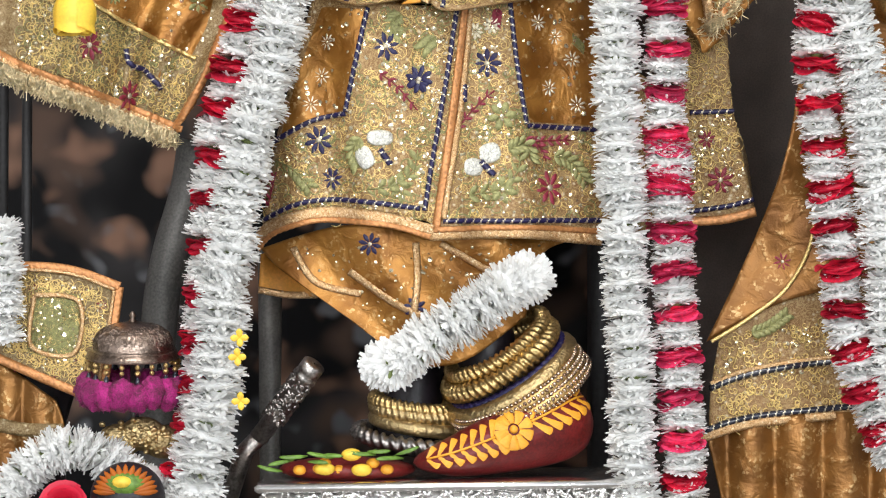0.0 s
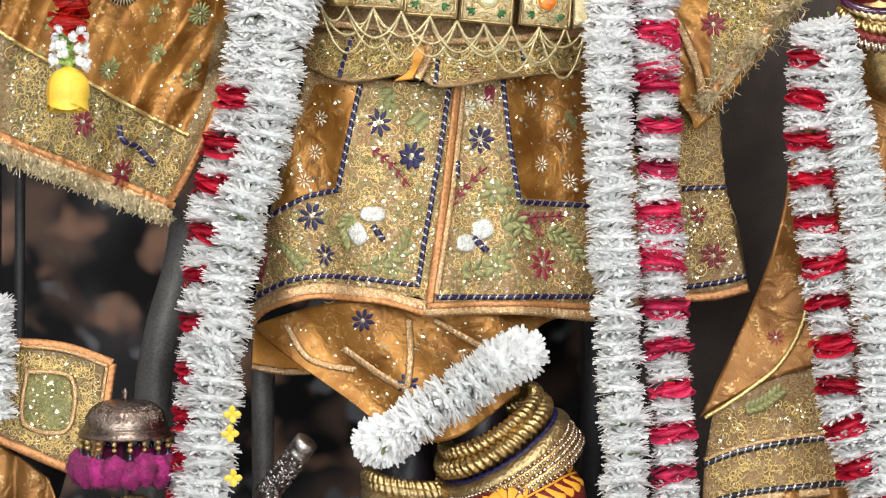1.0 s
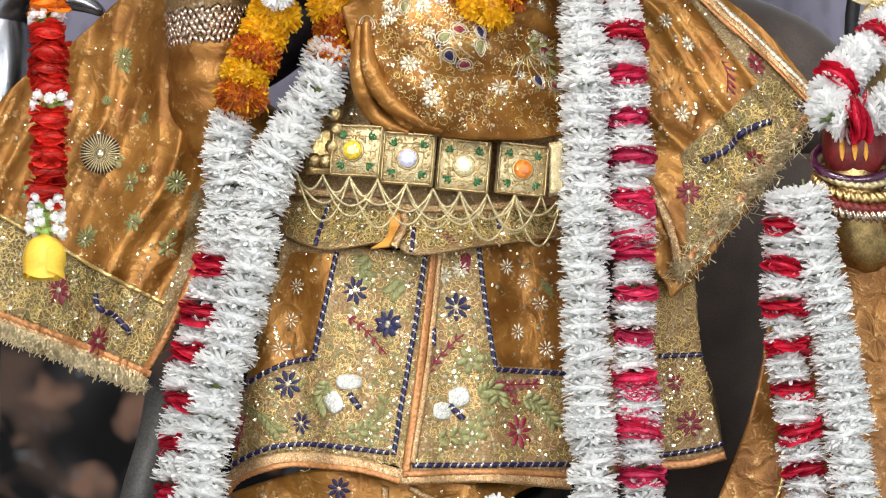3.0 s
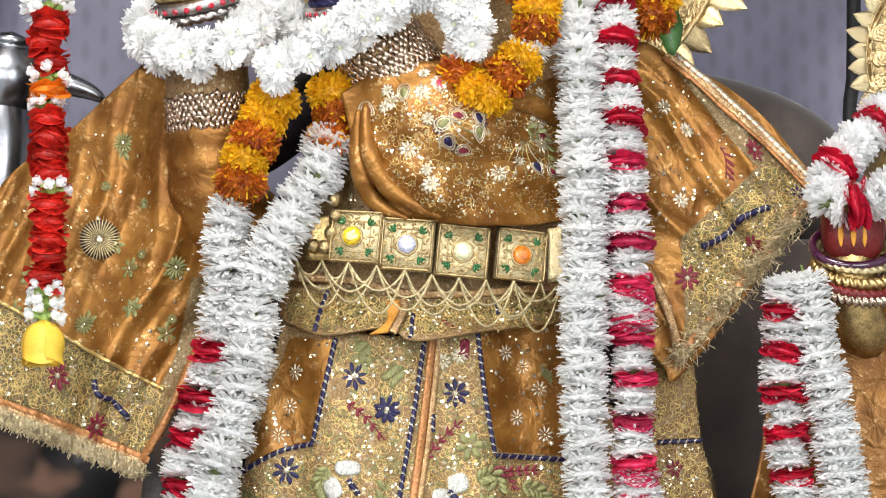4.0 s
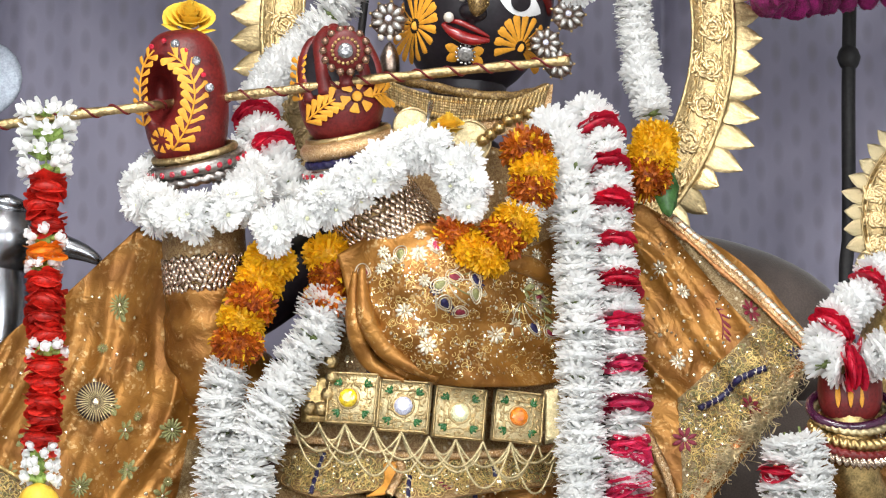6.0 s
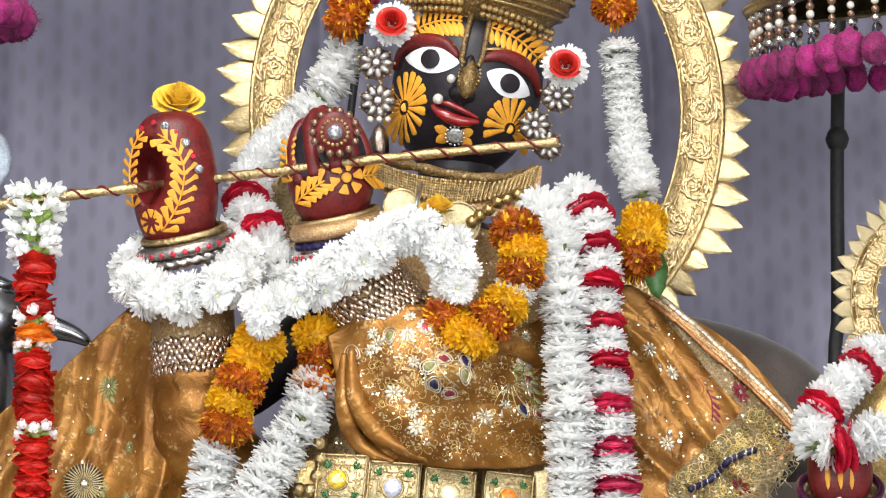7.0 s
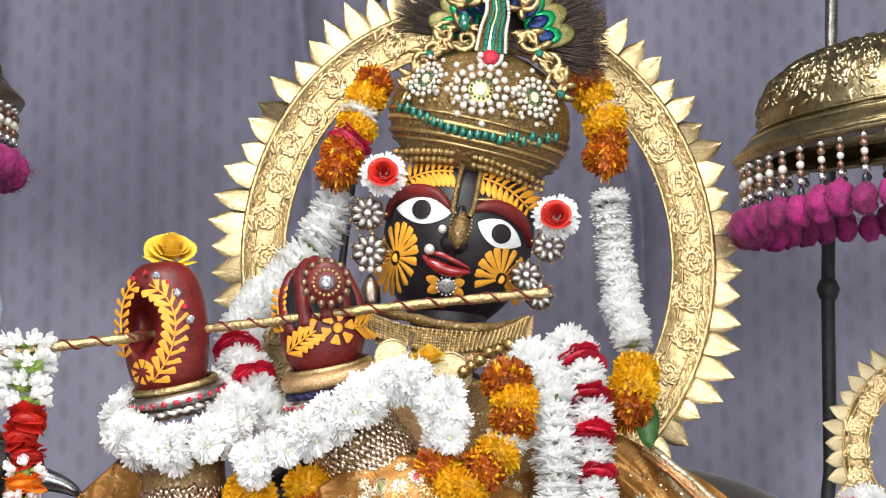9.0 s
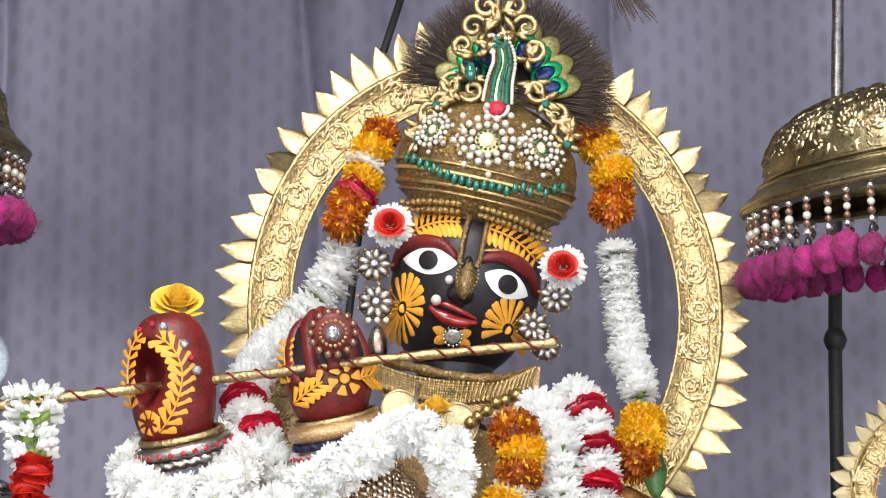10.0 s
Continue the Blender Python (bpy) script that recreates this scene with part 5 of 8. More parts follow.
turban = base("jewelled_turban", HEAD @ Vector((TC[0], 0, TC[1] - 0.03)), "brown-gold wound turban covered with pearls and emerald drops", "turban")
s = Shape()
TM = HEAD @ Matrix.Translation((TC[0], 0, TC[1]))


def turban_fn(a, b):
    t, p = a * math.tau, (b * 0.86 - 0.36) * math.pi
    w = 1 + 0.005 * math.sin(p * 34) + 0.01 * wob(t, p, 3, 2)
    return TM @ Vector((TURBAN[0] * w * math.cos(p) * math.cos(t), TURBAN[1] * w * math.cos(p) * math.sin(t), TURBAN[2] * w * math.sin(p)))


s.grid(turban_fn, 64, 60, wrap_u=True)
part("cloth", s, M["old_cloth"], turban)
for b0, r, mat in ((-0.026, 0.0025, "old_gold"), (-0.0325, 0.0018, "old_gold"), (-0.015, 0.002, "gold_thread"), (-0.007, 0.0015, "old_gold")):
    s = Shape()
    k = math.sqrt(1 - (b0 / TURBAN[2]) ** 2)
    s.tube([TM @ Vector((TURBAN[0] * k * 1.02 * math.cos(i * math.tau / 60), TURBAN[1] * k * 1.02 * math.sin(i * math.tau / 60), b0 + 0.008 * abs(math.cos(i * math.tau / 60)) * 0)) for i in range(60)], r, 6, closed=True)
    part("cord", s, M[mat], turban)
for row in range(2):
    for i in range(27):
        x = -0.069 + 0.138 * i / 26
        if abs(x + 0.004) < 0.008:
            continue
        p, n = cap(TC[0] + x, TC[1] - 0.043 - 0.0065 * row + 0.004 * math.cos(x * 30), 0.001)
        bead(GOLD_BEAD, "gold_bead", p, 0.0034, turban)
for i in range(22):
    x = -0.071 + 0.142 * i / 21
    p, n = cap(TC[0] + x, TC[1] - 0.0075 - 0.012 * math.cos(x * 25) + BIRTH.gauss(0, 0.0015), 0.0025)
    bead(EMERALD, "emerald_drop", p, (0.0034, 0.0034, 0.0052), turban, HEAD.to_quaternion().to_matrix().to_4x4())


def rosette(c, size, name="pearl_rosette"):
    p, n = cap(*c, 0.003)
    top = part(name, disc_mesh(p, n, size * 0.42), M["old_gold"], turban)
    fr = facing(n)
    gem("stone", p + n * 0.003, n, size * 0.18, "straw_gem", top, 1.3)
    for k, q, r, me, nm in ((14, 0.3, 0.05, EMERALD, "emerald"), (12, 0.5, 0.105, PEARL, "pearl"), (16, 0.75, 0.11, PEARL, "pearl"), (8, 1.0, 0.1, PEARL, "pearl")):
        for i in range(k):
            a = math.tau * i / k
            d = fr @ Vector((math.cos(a) * q * size, -0.002 + 0.006 * q * q * -1 * 0, math.sin(a) * q * size * (1.12 if q == 1 else 1)))
            bead(me, nm, p + d, r * size, top)
    return top


def disc_mesh(p, n, r):
    s = Shape()
    s.ball(p, (r, 0.002, r), facing(n), 16, 6)
    return s


rosette((-0.0057, 0.1289), 0.031)
rosette((-0.0549, 0.1293), 0.022)
rosette((0.0402, 0.1331), 0.024)
for i in range(110):
    x = -0.07 + 0.14 * BIRTH.random()
    z = 0.002 + 0.03 * BIRTH.random()
    p, n = cap(TC[0] + x, TC[1] + z, 0.002)
    bead((PEARL, GOLD_BEAD)[i % 2], ("pearl", "gold_bead")[i % 2], p, BIRTH.uniform(0.0018, 0.003), turban)


# gold crest with scrolling leaves, an S-shaped emerald plume and peacock feathers
def flat(x, z, y=0.0):
    return spot(x, z, y)


crest = base("gold_crest", spot(*(0.097, 2.1323), -0.03), "gold scrolled crest ornament with emerald and pearl plume", "ornament")


def scroll(c, r, a0, turns, w, thick, y=-0.035):
    """A tapering spiral of cast gold."""
    pts = []
    for i in range(22):
        t = i / 21
        q = r * (1 - 0.85 * t)
        a = radians(a0) + w * t * turns * math.tau
        pts.append(flat(c[0] + q * math.cos(a), c[1] + q * math.sin(a), y - 0.002 * t))
    s = Shape()
    s.tube(pts, lambda t: thick * (0.5 + 0.8 * math.sin(math.pi * min(1, t + 0.15))), 7)
    return part("scroll", s, M["gold"], crest)


for x, z, r, a0, w in (((0.0755, 2.2184) + (0.012, 20, 1)), ((0.1258, 2.2184) + (0.012, 160, -1)), ((0.0658, 2.2002) + (0.011, 300, -1)), ((0.1324, 2.1956) + (0.012, 240, 1)),
                       ((0.0548, 2.1605) + (0.012, 60, 1)), ((0.0733, 2.1548) + (0.012, 200, 1)), ((0.1345, 2.1548) + (0.013, 340, -1)), ((0.1526, 2.1295) + (0.011, 100, -1)),
                       ((0.0334, 2.1324) + (0.01, 50, 1)), ((0.0886, 2.2391) + (0.012, 100, 1)), ((0.1133, 2.2391) + (0.012, 80, -1)), ((0.0441, 2.1436) + (0.009, 200, -1)), ((0.163, 2.1182) + (0.008, 10, 1))):
    scroll((x, z), r, a0, 1.25, w, 0.0026)
s = Shape()
rng = random.Random(12)
for c in ((0.0254, 2.1184), (0.0387, 2.1408), (0.0547, 2.1549), (0.0708, 2.1661), (0.0763, 2.1888), (0.0872, 2.2116), (0.1009, 2.2345), (0.114, 2.2116), (0.127, 2.1859), (0.1319, 2.1633), (0.1422, 2.1435), (0.1525, 2.1239), (0.1655, 2.1099), (0.0227, 2.1044), (0.16, 2.0987), (0.1007, 2.2201), (0.0924, 2.1973)):
    for i in range(5):
        a = rng.uniform(0, 6.3)
        s.leaf(flat(c[0], c[1], -0.034), (math.cos(a), -0.2, math.sin(a)), (0, -1, 0), rng.uniform(0.011, 0.018), 0.008, 0.0025, rng.uniform(-0.6, 0.6))
part("leafwork", s, M["gold"], crest, thick=0.001, kind="stuff")
for c in ((0.0398, 2.1402), (0.1427, 2.1413), (0.0227, 2.1067), (0.1621, 2.1009)):
    gem("stone", flat(c[0], c[1], -0.04), (0, -1, 0), 0.004, "emerald", crest)
plume = [(0.0965, 2.1379), (0.0994, 2.1605), (0.1039, 2.1803), (0.1004, 2.1967), (0.0882, 2.1979)]
line = smooth_line([spot(p[0], p[1], -0.045) for p in plume], 26)
s = Shape()
s.tube(line, lambda t: 0.0125 * (1 - 0.55 * t), 10)
part("plume_setting", s, M["old_gold"], crest)
for i in range(1, 26):
    d = (line[i] - line[i - 1]).normalized()
    side = Vector((d.z, 0, -d.x))
    w = 0.0115 * (1 - 0.5 * i / 26)
    for k in (-1, 1):
        bead(PEARL, "pearl", line[i] + side * k * (w + 0.002) + Vector((0, -0.008, 0)), 0.0019, crest)
    if i % 2 and i < 25:
        for k in (-0.5, 0.12, 0.7):
            s = Shape()
            m = Matrix((side, Vector((0, 1, 0)), d)).transposed().to_4x4()
            s.box(line[i] + side * k * w + Vector((0, -0.0105, 0)), (w * 0.42, 0.004, 0.0066), m, 0.25)
            part("emerald", s, M["emerald"], crest, smooth=False)
gem("ruby", spot(*(0.0965, 2.1368), -0.056), (0, -1, 0), 0.008, "ruby", crest)
for i in range(14):
    a = math.pi + math.pi * i / 13
    bead(PEARL, "pearl", spot(*(0.0965, 2.1379), -0.054) + Vector((0.0105 * math.cos(a), 0, 0.0095 * math.sin(a))), 0.0023, crest)
bead(EMERALD, "emerald_drop", spot(*(0.0724, 2.1729), -0.045), (0.0055, 0.005, 0.0095), crest)

feathers = base("peacock_feathers", spot(*(0.1076, 2.1323), 0.03), "fan of peacock feather tips with dark barbs and green eyes", "feather")
FC = (0.1057, 2.152)


def fan(a, r, y):
    return spot(FC[0] + r * math.cos(a) * 0.98, FC[1] + r * math.sin(a), y)


s = Shape()
rng = random.Random(9)
for lo, hi, n in ((-22, 88, 1500), (92, 172, 900)):
    for i in range(n):
        a = radians(rng.uniform(lo, hi))
        r0, r1 = rng.uniform(0.03, 0.07), rng.uniform(0.085, 0.108)
        y = rng.uniform(-0.002, 0.02)
        bend = rng.gauss(0, 0.05)
        s.tube([fan(a, r0, y), fan(a + bend * 0.4, (r0 + r1) / 2, y), fan(a + bend, r1, y + rng.gauss(0, 0.004))], lambda t: 0.0005 * (1 - 0.6 * t), 3, caps=False)
part("feather_fan", s, M["feather"], feathers, kind="stuff")
s = Shape()
for lo, hi in ((-25, 89), (91, 174)):
    s.grid(lambda a, b, lo=lo, hi=hi: fan(radians(lo + (hi - lo) * a), 0.01 + b * 0.071 + 0.003 * math.sin(a * 60), 0.022), 40, 6)
part("vane", s, M["feather"], feathers, thick=0.001)
for a, r in ((8, 0.05), (28, 0.05), (48, 0.052), (68, 0.055), (118, 0.05), (140, 0.05), (160, 0.05)):
    for mat, q, y, k in (("feather_olive", 1.0, -0.004, 0.0), ("feather_green", 0.74, -0.007, -0.006), ("feather_blue", 0.5, -0.010, -0.008)):
        s = Shape()
        d = fan(radians(a), r + k, y) - fan(radians(a), 0.0, y)
        m = Matrix.Translation(fan(radians(a), r + k, y)) @ pose(0, 0, 0, 0, 90 - a, 0)
        s.ball(m.translation, (0.0135 * q, 0.0025, 0.022 * q), m, 16, 8)
        part("eye_spot", s, M[mat], feathers)

# forehead mark, nose pearls, earrings, collar
tilak = base("forehead_ornament", face(*(-0.0047, 0.0736))[0], "long pointed silver-gilt forehead ornament set with small stones", "ornament")
for pts in ([(-0.007, 0.0742), (-0.008, 0.0462), (-0.007, 0.0187), (-0.003, 0.0153)], [(0.0085, 0.0767), (0.0092, 0.0502), (0.01, 0.0237), (0.0077, 0.0151)]):
    s = Shape()
    s.tube([face(q.x, q.y, 0.003)[0] for q in smooth_line([(a, b, 0) for a, b in pts], 40)], lambda t: 0.0026 + 0.0005 * math.cos(t * 125), 6)
    part("bar", s, M["old_cloth"], tilak)
s = Shape()
p, n = face(*(0.0026, 0.0166), 0.012)
q, _ = face(*(0.0026, -0.0111), 0.016)
s.leaf(p, q - p, n, (q - p).length * 1.1, 0.02, 0.003)
point = part("point", s, M["old_cloth"], tilak, thick=0.001)
for i in range(9):
    for w in (1, -1):
        bead(GOLD_BEAD, "bead", p.lerp(q, 0.08 + 0.11 * i) + HR @ Vector((w * 0.0095 * math.sin(math.pi * (0.2 + 0.75 * (0.08 + 0.11 * i))), -0.001, 0)), 0.0011, point)
p, n = face(*(-0.0021, 0.0806), 0.008)
gem("stone", p, n, 0.0075, "emerald", tilak, 1.3)
for i in range(10):
    a = i * math.tau / 10
    bead(GOLD_BEAD, "bead", p + HR @ Vector((0.0085 * math.cos(a), 0, 0.0105 * math.sin(a))), 0.002, tilak)
jew = base("face_jewels", face(*(0.0004, -0.0479))[0], "pearl nose studs and a round white chin stone", "jewel")
for c, r in (((-0.011, -0.0009), 0.0042), ((-0.0179, -0.0196), 0.005)):
    bead(PEARL, "pearl", face(*c, 0.009)[0], r, jew)
p, n = face(*(0.0011, -0.0488), 0.003)
gem("chin_stone", p, n, 0.0075, "kundan", jew)
for i in range(14):
    a = i * math.tau / 14
    bead(SILVER_BEAD, "bead", p + HR @ Vector((0.0085 * math.cos(a), -0.001, 0.0085 * math.sin(a))), 0.0014, jew)


def earring(discs, label, tassel=None):
    """Round flowers of pointed white stones, each set in a gold rim, hung one below another."""
    top = base("earring", spot(*discs[0][:2], 0.0), label, "earring", "earrings")
    for u, v, size in discs:
        c = spot(u, v, 0.0)
        s = Shape()
        for j in range(9):
            a = j * math.tau / 9
            d = Vector((math.cos(a), 0, math.sin(a)))
            s.ball(c + d * size * 0.6, (size * 0.46, 0.003, size * 0.27), Matrix.Rotation(-a, 4, "Y"), 12, 6)
        s.ball(c + Vector((0, 0.002, 0)), (size * 0.98, 0.003, size * 0.98), None, 24, 6)
        pl = part("setting", s, M["copper"], top)
        for j in range(9):
            a = j * math.tau / 9
            d = Vector((math.cos(a), 0, math.sin(a)))
            s = Shape()
            s.ball(c + d * size * 0.63 + Vector((0, -0.0025, 0)), (size * 0.31, 0.0024, size * 0.17), Matrix.Rotation(-a, 4, "Y"), 10, 6)
            part("stone", s, M["kundan"], pl)
            bead(GOLD_BEAD, "bead", c + d * size * 1.06, size * 0.09, pl)
        gem("centre_stone", c + Vector((0, -0.005, 0)), (0, -1, 0), size * 0.19, "white_gem", pl)
    if tassel:
        s = Shape()
        s.lathe([(0.001, 0.016), (0.004, 0.013), (0.008, 0.002), (0.0085, -0.01), (0.006, -0.016), (0.001, -0.017)], Matrix.Translation(spot(*tassel, 0.0)), 18, lambda a, b: 1 + 0.08 * math.cos(a * math.tau * 12))
        part("bell_drop", s, M["copper"], top)
        for k in range(3):
            bead(PEARL, "pearl", spot(tassel[0] - 0.008 + 0.008 * k, tassel[1] + 0.02, -0.003), 0.003, top)
    return top


earring([(-0.0182, 1.9843, 0.016), (-0.0166, 1.9481, 0.0165)], "large gold earring of white stone flowers with a bell drop", (-0.0155, 1.9109))
earring([(0.1481, 1.9527, 0.015), (0.1269, 1.9251, 0.0145), (0.1386, 1.9061, 0.0135)], "large gold earring of three white stone flowers")
collar = base("gold_collar", spot(*(0.056, 1.8717), 0.0), "broad gold bead collar with round pendants at the neck", "necklace")
UP = [(-0.0207, 1.8905), (0.0154, 1.8775), (0.0566, 1.8721), (0.0978, 1.8721), (0.1289, 1.8854)]
DOWN = [(-0.0206, 1.8724), (0.0154, 1.8591), (0.0565, 1.8537), (0.0977, 1.8589), (0.1235, 1.8688)]


def collar_depth(u):
    return -0.03 + 2.4 * (u - 0.055) ** 2


for j in range(8):
    lo, hi = (smooth_line([(p[0], p[1], 0) for p in q], 70) for q in (UP, DOWN))
    s = Shape()
    for i in range(71):
        q = lo[i].lerp(hi[i], j / 7)
        s.ball(spot(q.x, q.y, collar_depth(q.x) - 0.004 - 0.002 * (i % 2)), 0.0017 if 0 < j < 7 else 0.0022, None, 6, 4)
    part("beading", s, M["gold"] if j not in (1, 6) else M["old_gold"], collar, kind="stuff")
s = hung([((-0.015, 1.8889), (0.0148, 1.8771), (0.056, 1.8707), (0.0972, 1.8727), (0.1336, 1.8875)), ((-0.0119, 1.8613), (0.0148, 1.8454), (0.0558, 1.8379), (0.0969, 1.842), (0.1306, 1.861))], lambda u, v: collar_depth(u), 30, 8)
part("band", s, M["trim"], collar, "gold brocade band")
s = Shape()
s.tube(smooth_line([spot(*p) for p in ((-0.0186, 1.8931, 0), (0.0149, 1.8867, -0.03), (0.0561, 1.8781, -0.035), (0.0973, 1.8759, -0.03), (0.1283, 1.8833, 0))], 30), lambda t: 0.0045 + 0.0006 * math.sin(t * 40), 10)
part("scarf_roll", s, M["old_cloth"], collar, "twisted brown-gold scarf")
for u, v, r in ((0.005, 1.8475, 0.018), (0.0563, 1.8326, 0.021)):
    s = Shape()
    s.ball(spot(u, v, -0.036), (r, 0.0022, r), pose(0, 0, 0, 8, 0, 6), 28, 8)
    pl = part("medal", s, M["pale_gold"], collar, "thin round gold medal")
    s = Shape()
    s.ring(Matrix.Translation(spot(u, v, -0.0375)) @ pose(0, 0, 0, 98, 0, 0), r * 0.92, 0.0009, 30, 6)
    part("rim", s, M["chased_gold"], pl)
for u, v in ((0.0924, 1.853), (0.0758, 1.8398), (0.0358, 1.8346), (0.1106, 1.8602), (0.0838, 1.8455), (0.101, 1.8555), (0.069, 1.8345), (0.0245, 1.838)):
    s = Shape()
    s.lathe([(0.001, -0.0058), (0.004, -0.0045), (0.0058, 0), (0.004, 0.0045), (0.001, 0.0058)], Matrix.Translation(spot(u, v, -0.046)) @ pose(0, 0, 0, 60, 20, 0), 24, lambda a, b: 1 + 0.1 * math.cos(a * math.tau * 9))
    part("fluted_bead", s, M["old_gold"], collar)


# flowers tucked by the ears, on the hand and hanging at the string's end
def layered_rose(name, p, size, mat, label, n=(0, -1, 0.25), category="rose"):
    rng = random.Random(int(abs(p.x) * 1e4))
    top = base(name, p, label, category, "loose flowers")
    q = Vector(n).to_track_quat("Z", "Y").to_matrix().to_4x4()
    m = Matrix.Translation(p) @ q
    for i in range(16):
        t = i / 15
        r = size * (0.06 + 0.46 * t)
        a0, h = i * 2.39996, size * (0.42 - 0.42 * t)
        s = Shape()
        span = 1.5 - 0.25 * t

        def fn(a, b, r=r, a0=a0, h=h, span=span, t=t):
            ang = a0 + (a - 0.5) * span * 2
            flare = r * (0.55 + 0.55 * b ** (1.4) + 0.18 * t * b ** 4)
            return m @ Vector((flare * math.cos(ang), flare * math.sin(ang), h * 0.4 + size * 0.42 * b * (1.15 - 0.55 * t) - size * 0.06 * t * b ** 4 - size * 0.1 * (2 * a - 1) ** 4))
        s.grid(fn, 8, 5)
        part("petal", s, M[mat], top)
    return top


layered_rose("yellow_rose", spot(*(-0.1985, 1.943), -0.05), 0.04, "yellow_petal", "fresh yellow rose set on top of the raised hand", (0.1, -0.75, 0.65))
bud = base("yellow_rosebud", spot(*(-0.327, 1.5151), -0.1), "yellow rosebud ending the hanging flower string", "rose", "loose flowers")
bm4 = Matrix.Translation(spot(*(-0.3267, 1.5021), -0.1))
for i in range(7):
    s = Shape()

    def shell(a, b, i=i):
        ang, z = i * 2.39996 + (a - 0.5) * 2.6, 1 - b * (1.7 + 0.16 * math.cos((a - 0.5) * 5))
        k = 0.019 * (1 - 0.035 * i) * math.sqrt(max(0.02, 1 - max(z, -0.45) ** 2)) * (1 + 0.1 * max(0, b - 0.75) * 4 * (i < 3))
        return bm4 @ Vector((k * math.cos(ang), k * math.sin(ang), 0.021 * z))
    s.grid(shell, 10, 10)
    part("petal", s, M["yellow_petal"], bud)
for u, v in ((-0.0036, 2.0227), (0.1559, 1.9816)):
    fl = base("ear_flower", spot(u, v, -0.01), "white chrysanthemum with a red rose centre beside the ear", "flower", "loose flowers")
    for k, sc in ((0, 0.045), (1, 0.038)):
        ob = new("white_flower", FLOWERS["w"][k])
        ob.matrix_basis = Matrix.Translation(spot(u, v, -0.005 - 0.006 * k)) @ pose(0, 0, 0, 80, 0, 40 * k) @ Matrix.Scale(sc, 4)
        hang(ob, fl)
    layered_rose("red_rose", spot(u, v, -0.02), 0.024, "scarlet_petal", "small red rose pinned in a white flower")
layered_rose("yellow_bud", spot(*(0.0378, 1.8443), -0.05), 0.026, "yellow_petal", "yellow flower resting on the collar", (0, -0.5, 1))

# hand jewels
br = base("hand_brooch", spot(*(-0.0559, 1.9188), -0.11), "round copper-toned brooch ringed with bronze pearls on the hand", "brooch")
s = Shape()
s.ball(spot(*(-0.0559, 1.9188), -0.106), (0.019, 0.005, 0.019), pose(0, 0, 0, 13, 0, 0), 20, 8)
pl = part("plate", s, M["maroon"], br)
gem("stone", spot(*(-0.0559, 1.9188), -0.113), (0, -1, -0.2), 0.007, "clear_gem", br)
for i in range(14):
    a = i * math.tau / 14
    bead(BRONZE, "pearl", spot(*(-0.0559, 1.9188), -0.109) + Vector((0.0195 * math.cos(a), 0, 0.0195 * math.sin(a))), 0.0037, br)
for i in range(18):
    a = i * math.tau / 18
    bead(GOLD_BEAD, "bead", spot(*(-0.0559, 1.9188), -0.112) + Vector((0.0115 * math.cos(a), 0, 0.0115 * math.sin(a))), 0.0017, br)
hc = base("hand_chain", spot(*(-0.2021, 1.9255), -0.085), "dark jewelled chain lying over the raised hand", "chain")
for i, (u, v) in enumerate(((-0.233, 1.9229), (-0.2218, 1.9282), (-0.2114, 1.9255), (-0.202, 1.9191), (-0.192, 1.9094), (-0.1851, 1.8961), (-0.1797, 1.8844))):
    gem("stone", spot(u, v, -0.087), (0, -1, 0), (0.0025, 0.0042)[i in (2, 4, 6)], ("ruby", "clear_gem")[i in (2, 4, 6)], hc)


def bangle(c, y, r, small, tilt, lean, mat, name, label, oval=0.85, twist=0.0, teeth=0, stones=0):
    """A ring round a wrist or ankle: lean tips its near side down, tilt turns it in the picture plane."""
    m = Matrix.Translation(spot(c[0], c[1], y)) @ pose(0, 0, 0, 0, tilt, 0) @ pose(0, 0, 0, lean, 0, 0)
    s = Shape()
    s.ring(m, r, small, teeth * 7 if teeth else 48, 12, oval, twist, teeth)
    ob = base(name, m.translation, label, name.split("_")[-1], "bangles and anklets")
    part("band", s, M[mat], ob)
    for i in range(stones):
        a = math.pi + math.pi * (i + 0.5) / stones
        d = m @ Vector(((r + small) * math.cos(a), (r * oval + small) * math.sin(a), 0))
        gem("red_stone", d, (d - m.translation), small * 0.42, "ruby", ob)
    return ob


bangle((-0.1924, 1.8233), -0.045, 0.036, 0.0035, -12, 22, "gold", "gold_bangle", "plain gold bangle at the wrist")
bangle((-0.1912, 1.8133), -0.045, 0.0395, 0.0065, -12, 22, "dark_silver", "silver_bangle", "silver bangle set with red stones", stones=13)
bangle((-0.1904, 1.8029), -0.045, 0.04, 0.004, -12, 22, "dark_silver", "corded_bangle", "dark corded bangle at the wrist", twist=0.2, teeth=26)
bangle((-0.0535, 1.8403), -0.045, 0.036, 0.003, -12, 20, "gold", "gold_bangle", "plain gold bangle at the wrist")
bangle((-0.0529, 1.8308), -0.045, 0.036, 0.008, -12, 20, "trim", "gilt_bangle", "broad gilt braid bangle at the wrist")
bangle((-0.0508, 1.8203), -0.045, 0.038, 0.0035, -13, 20, "blue", "corded_bangle", "blue and silver corded bangle", twist=0.2, teeth=26)
bangle((-0.0487, 1.8119), -0.045, 0.04, 0.006, -13, 20, "silver", "silver_bangle", "silver bangle set with red stones", stones=13)
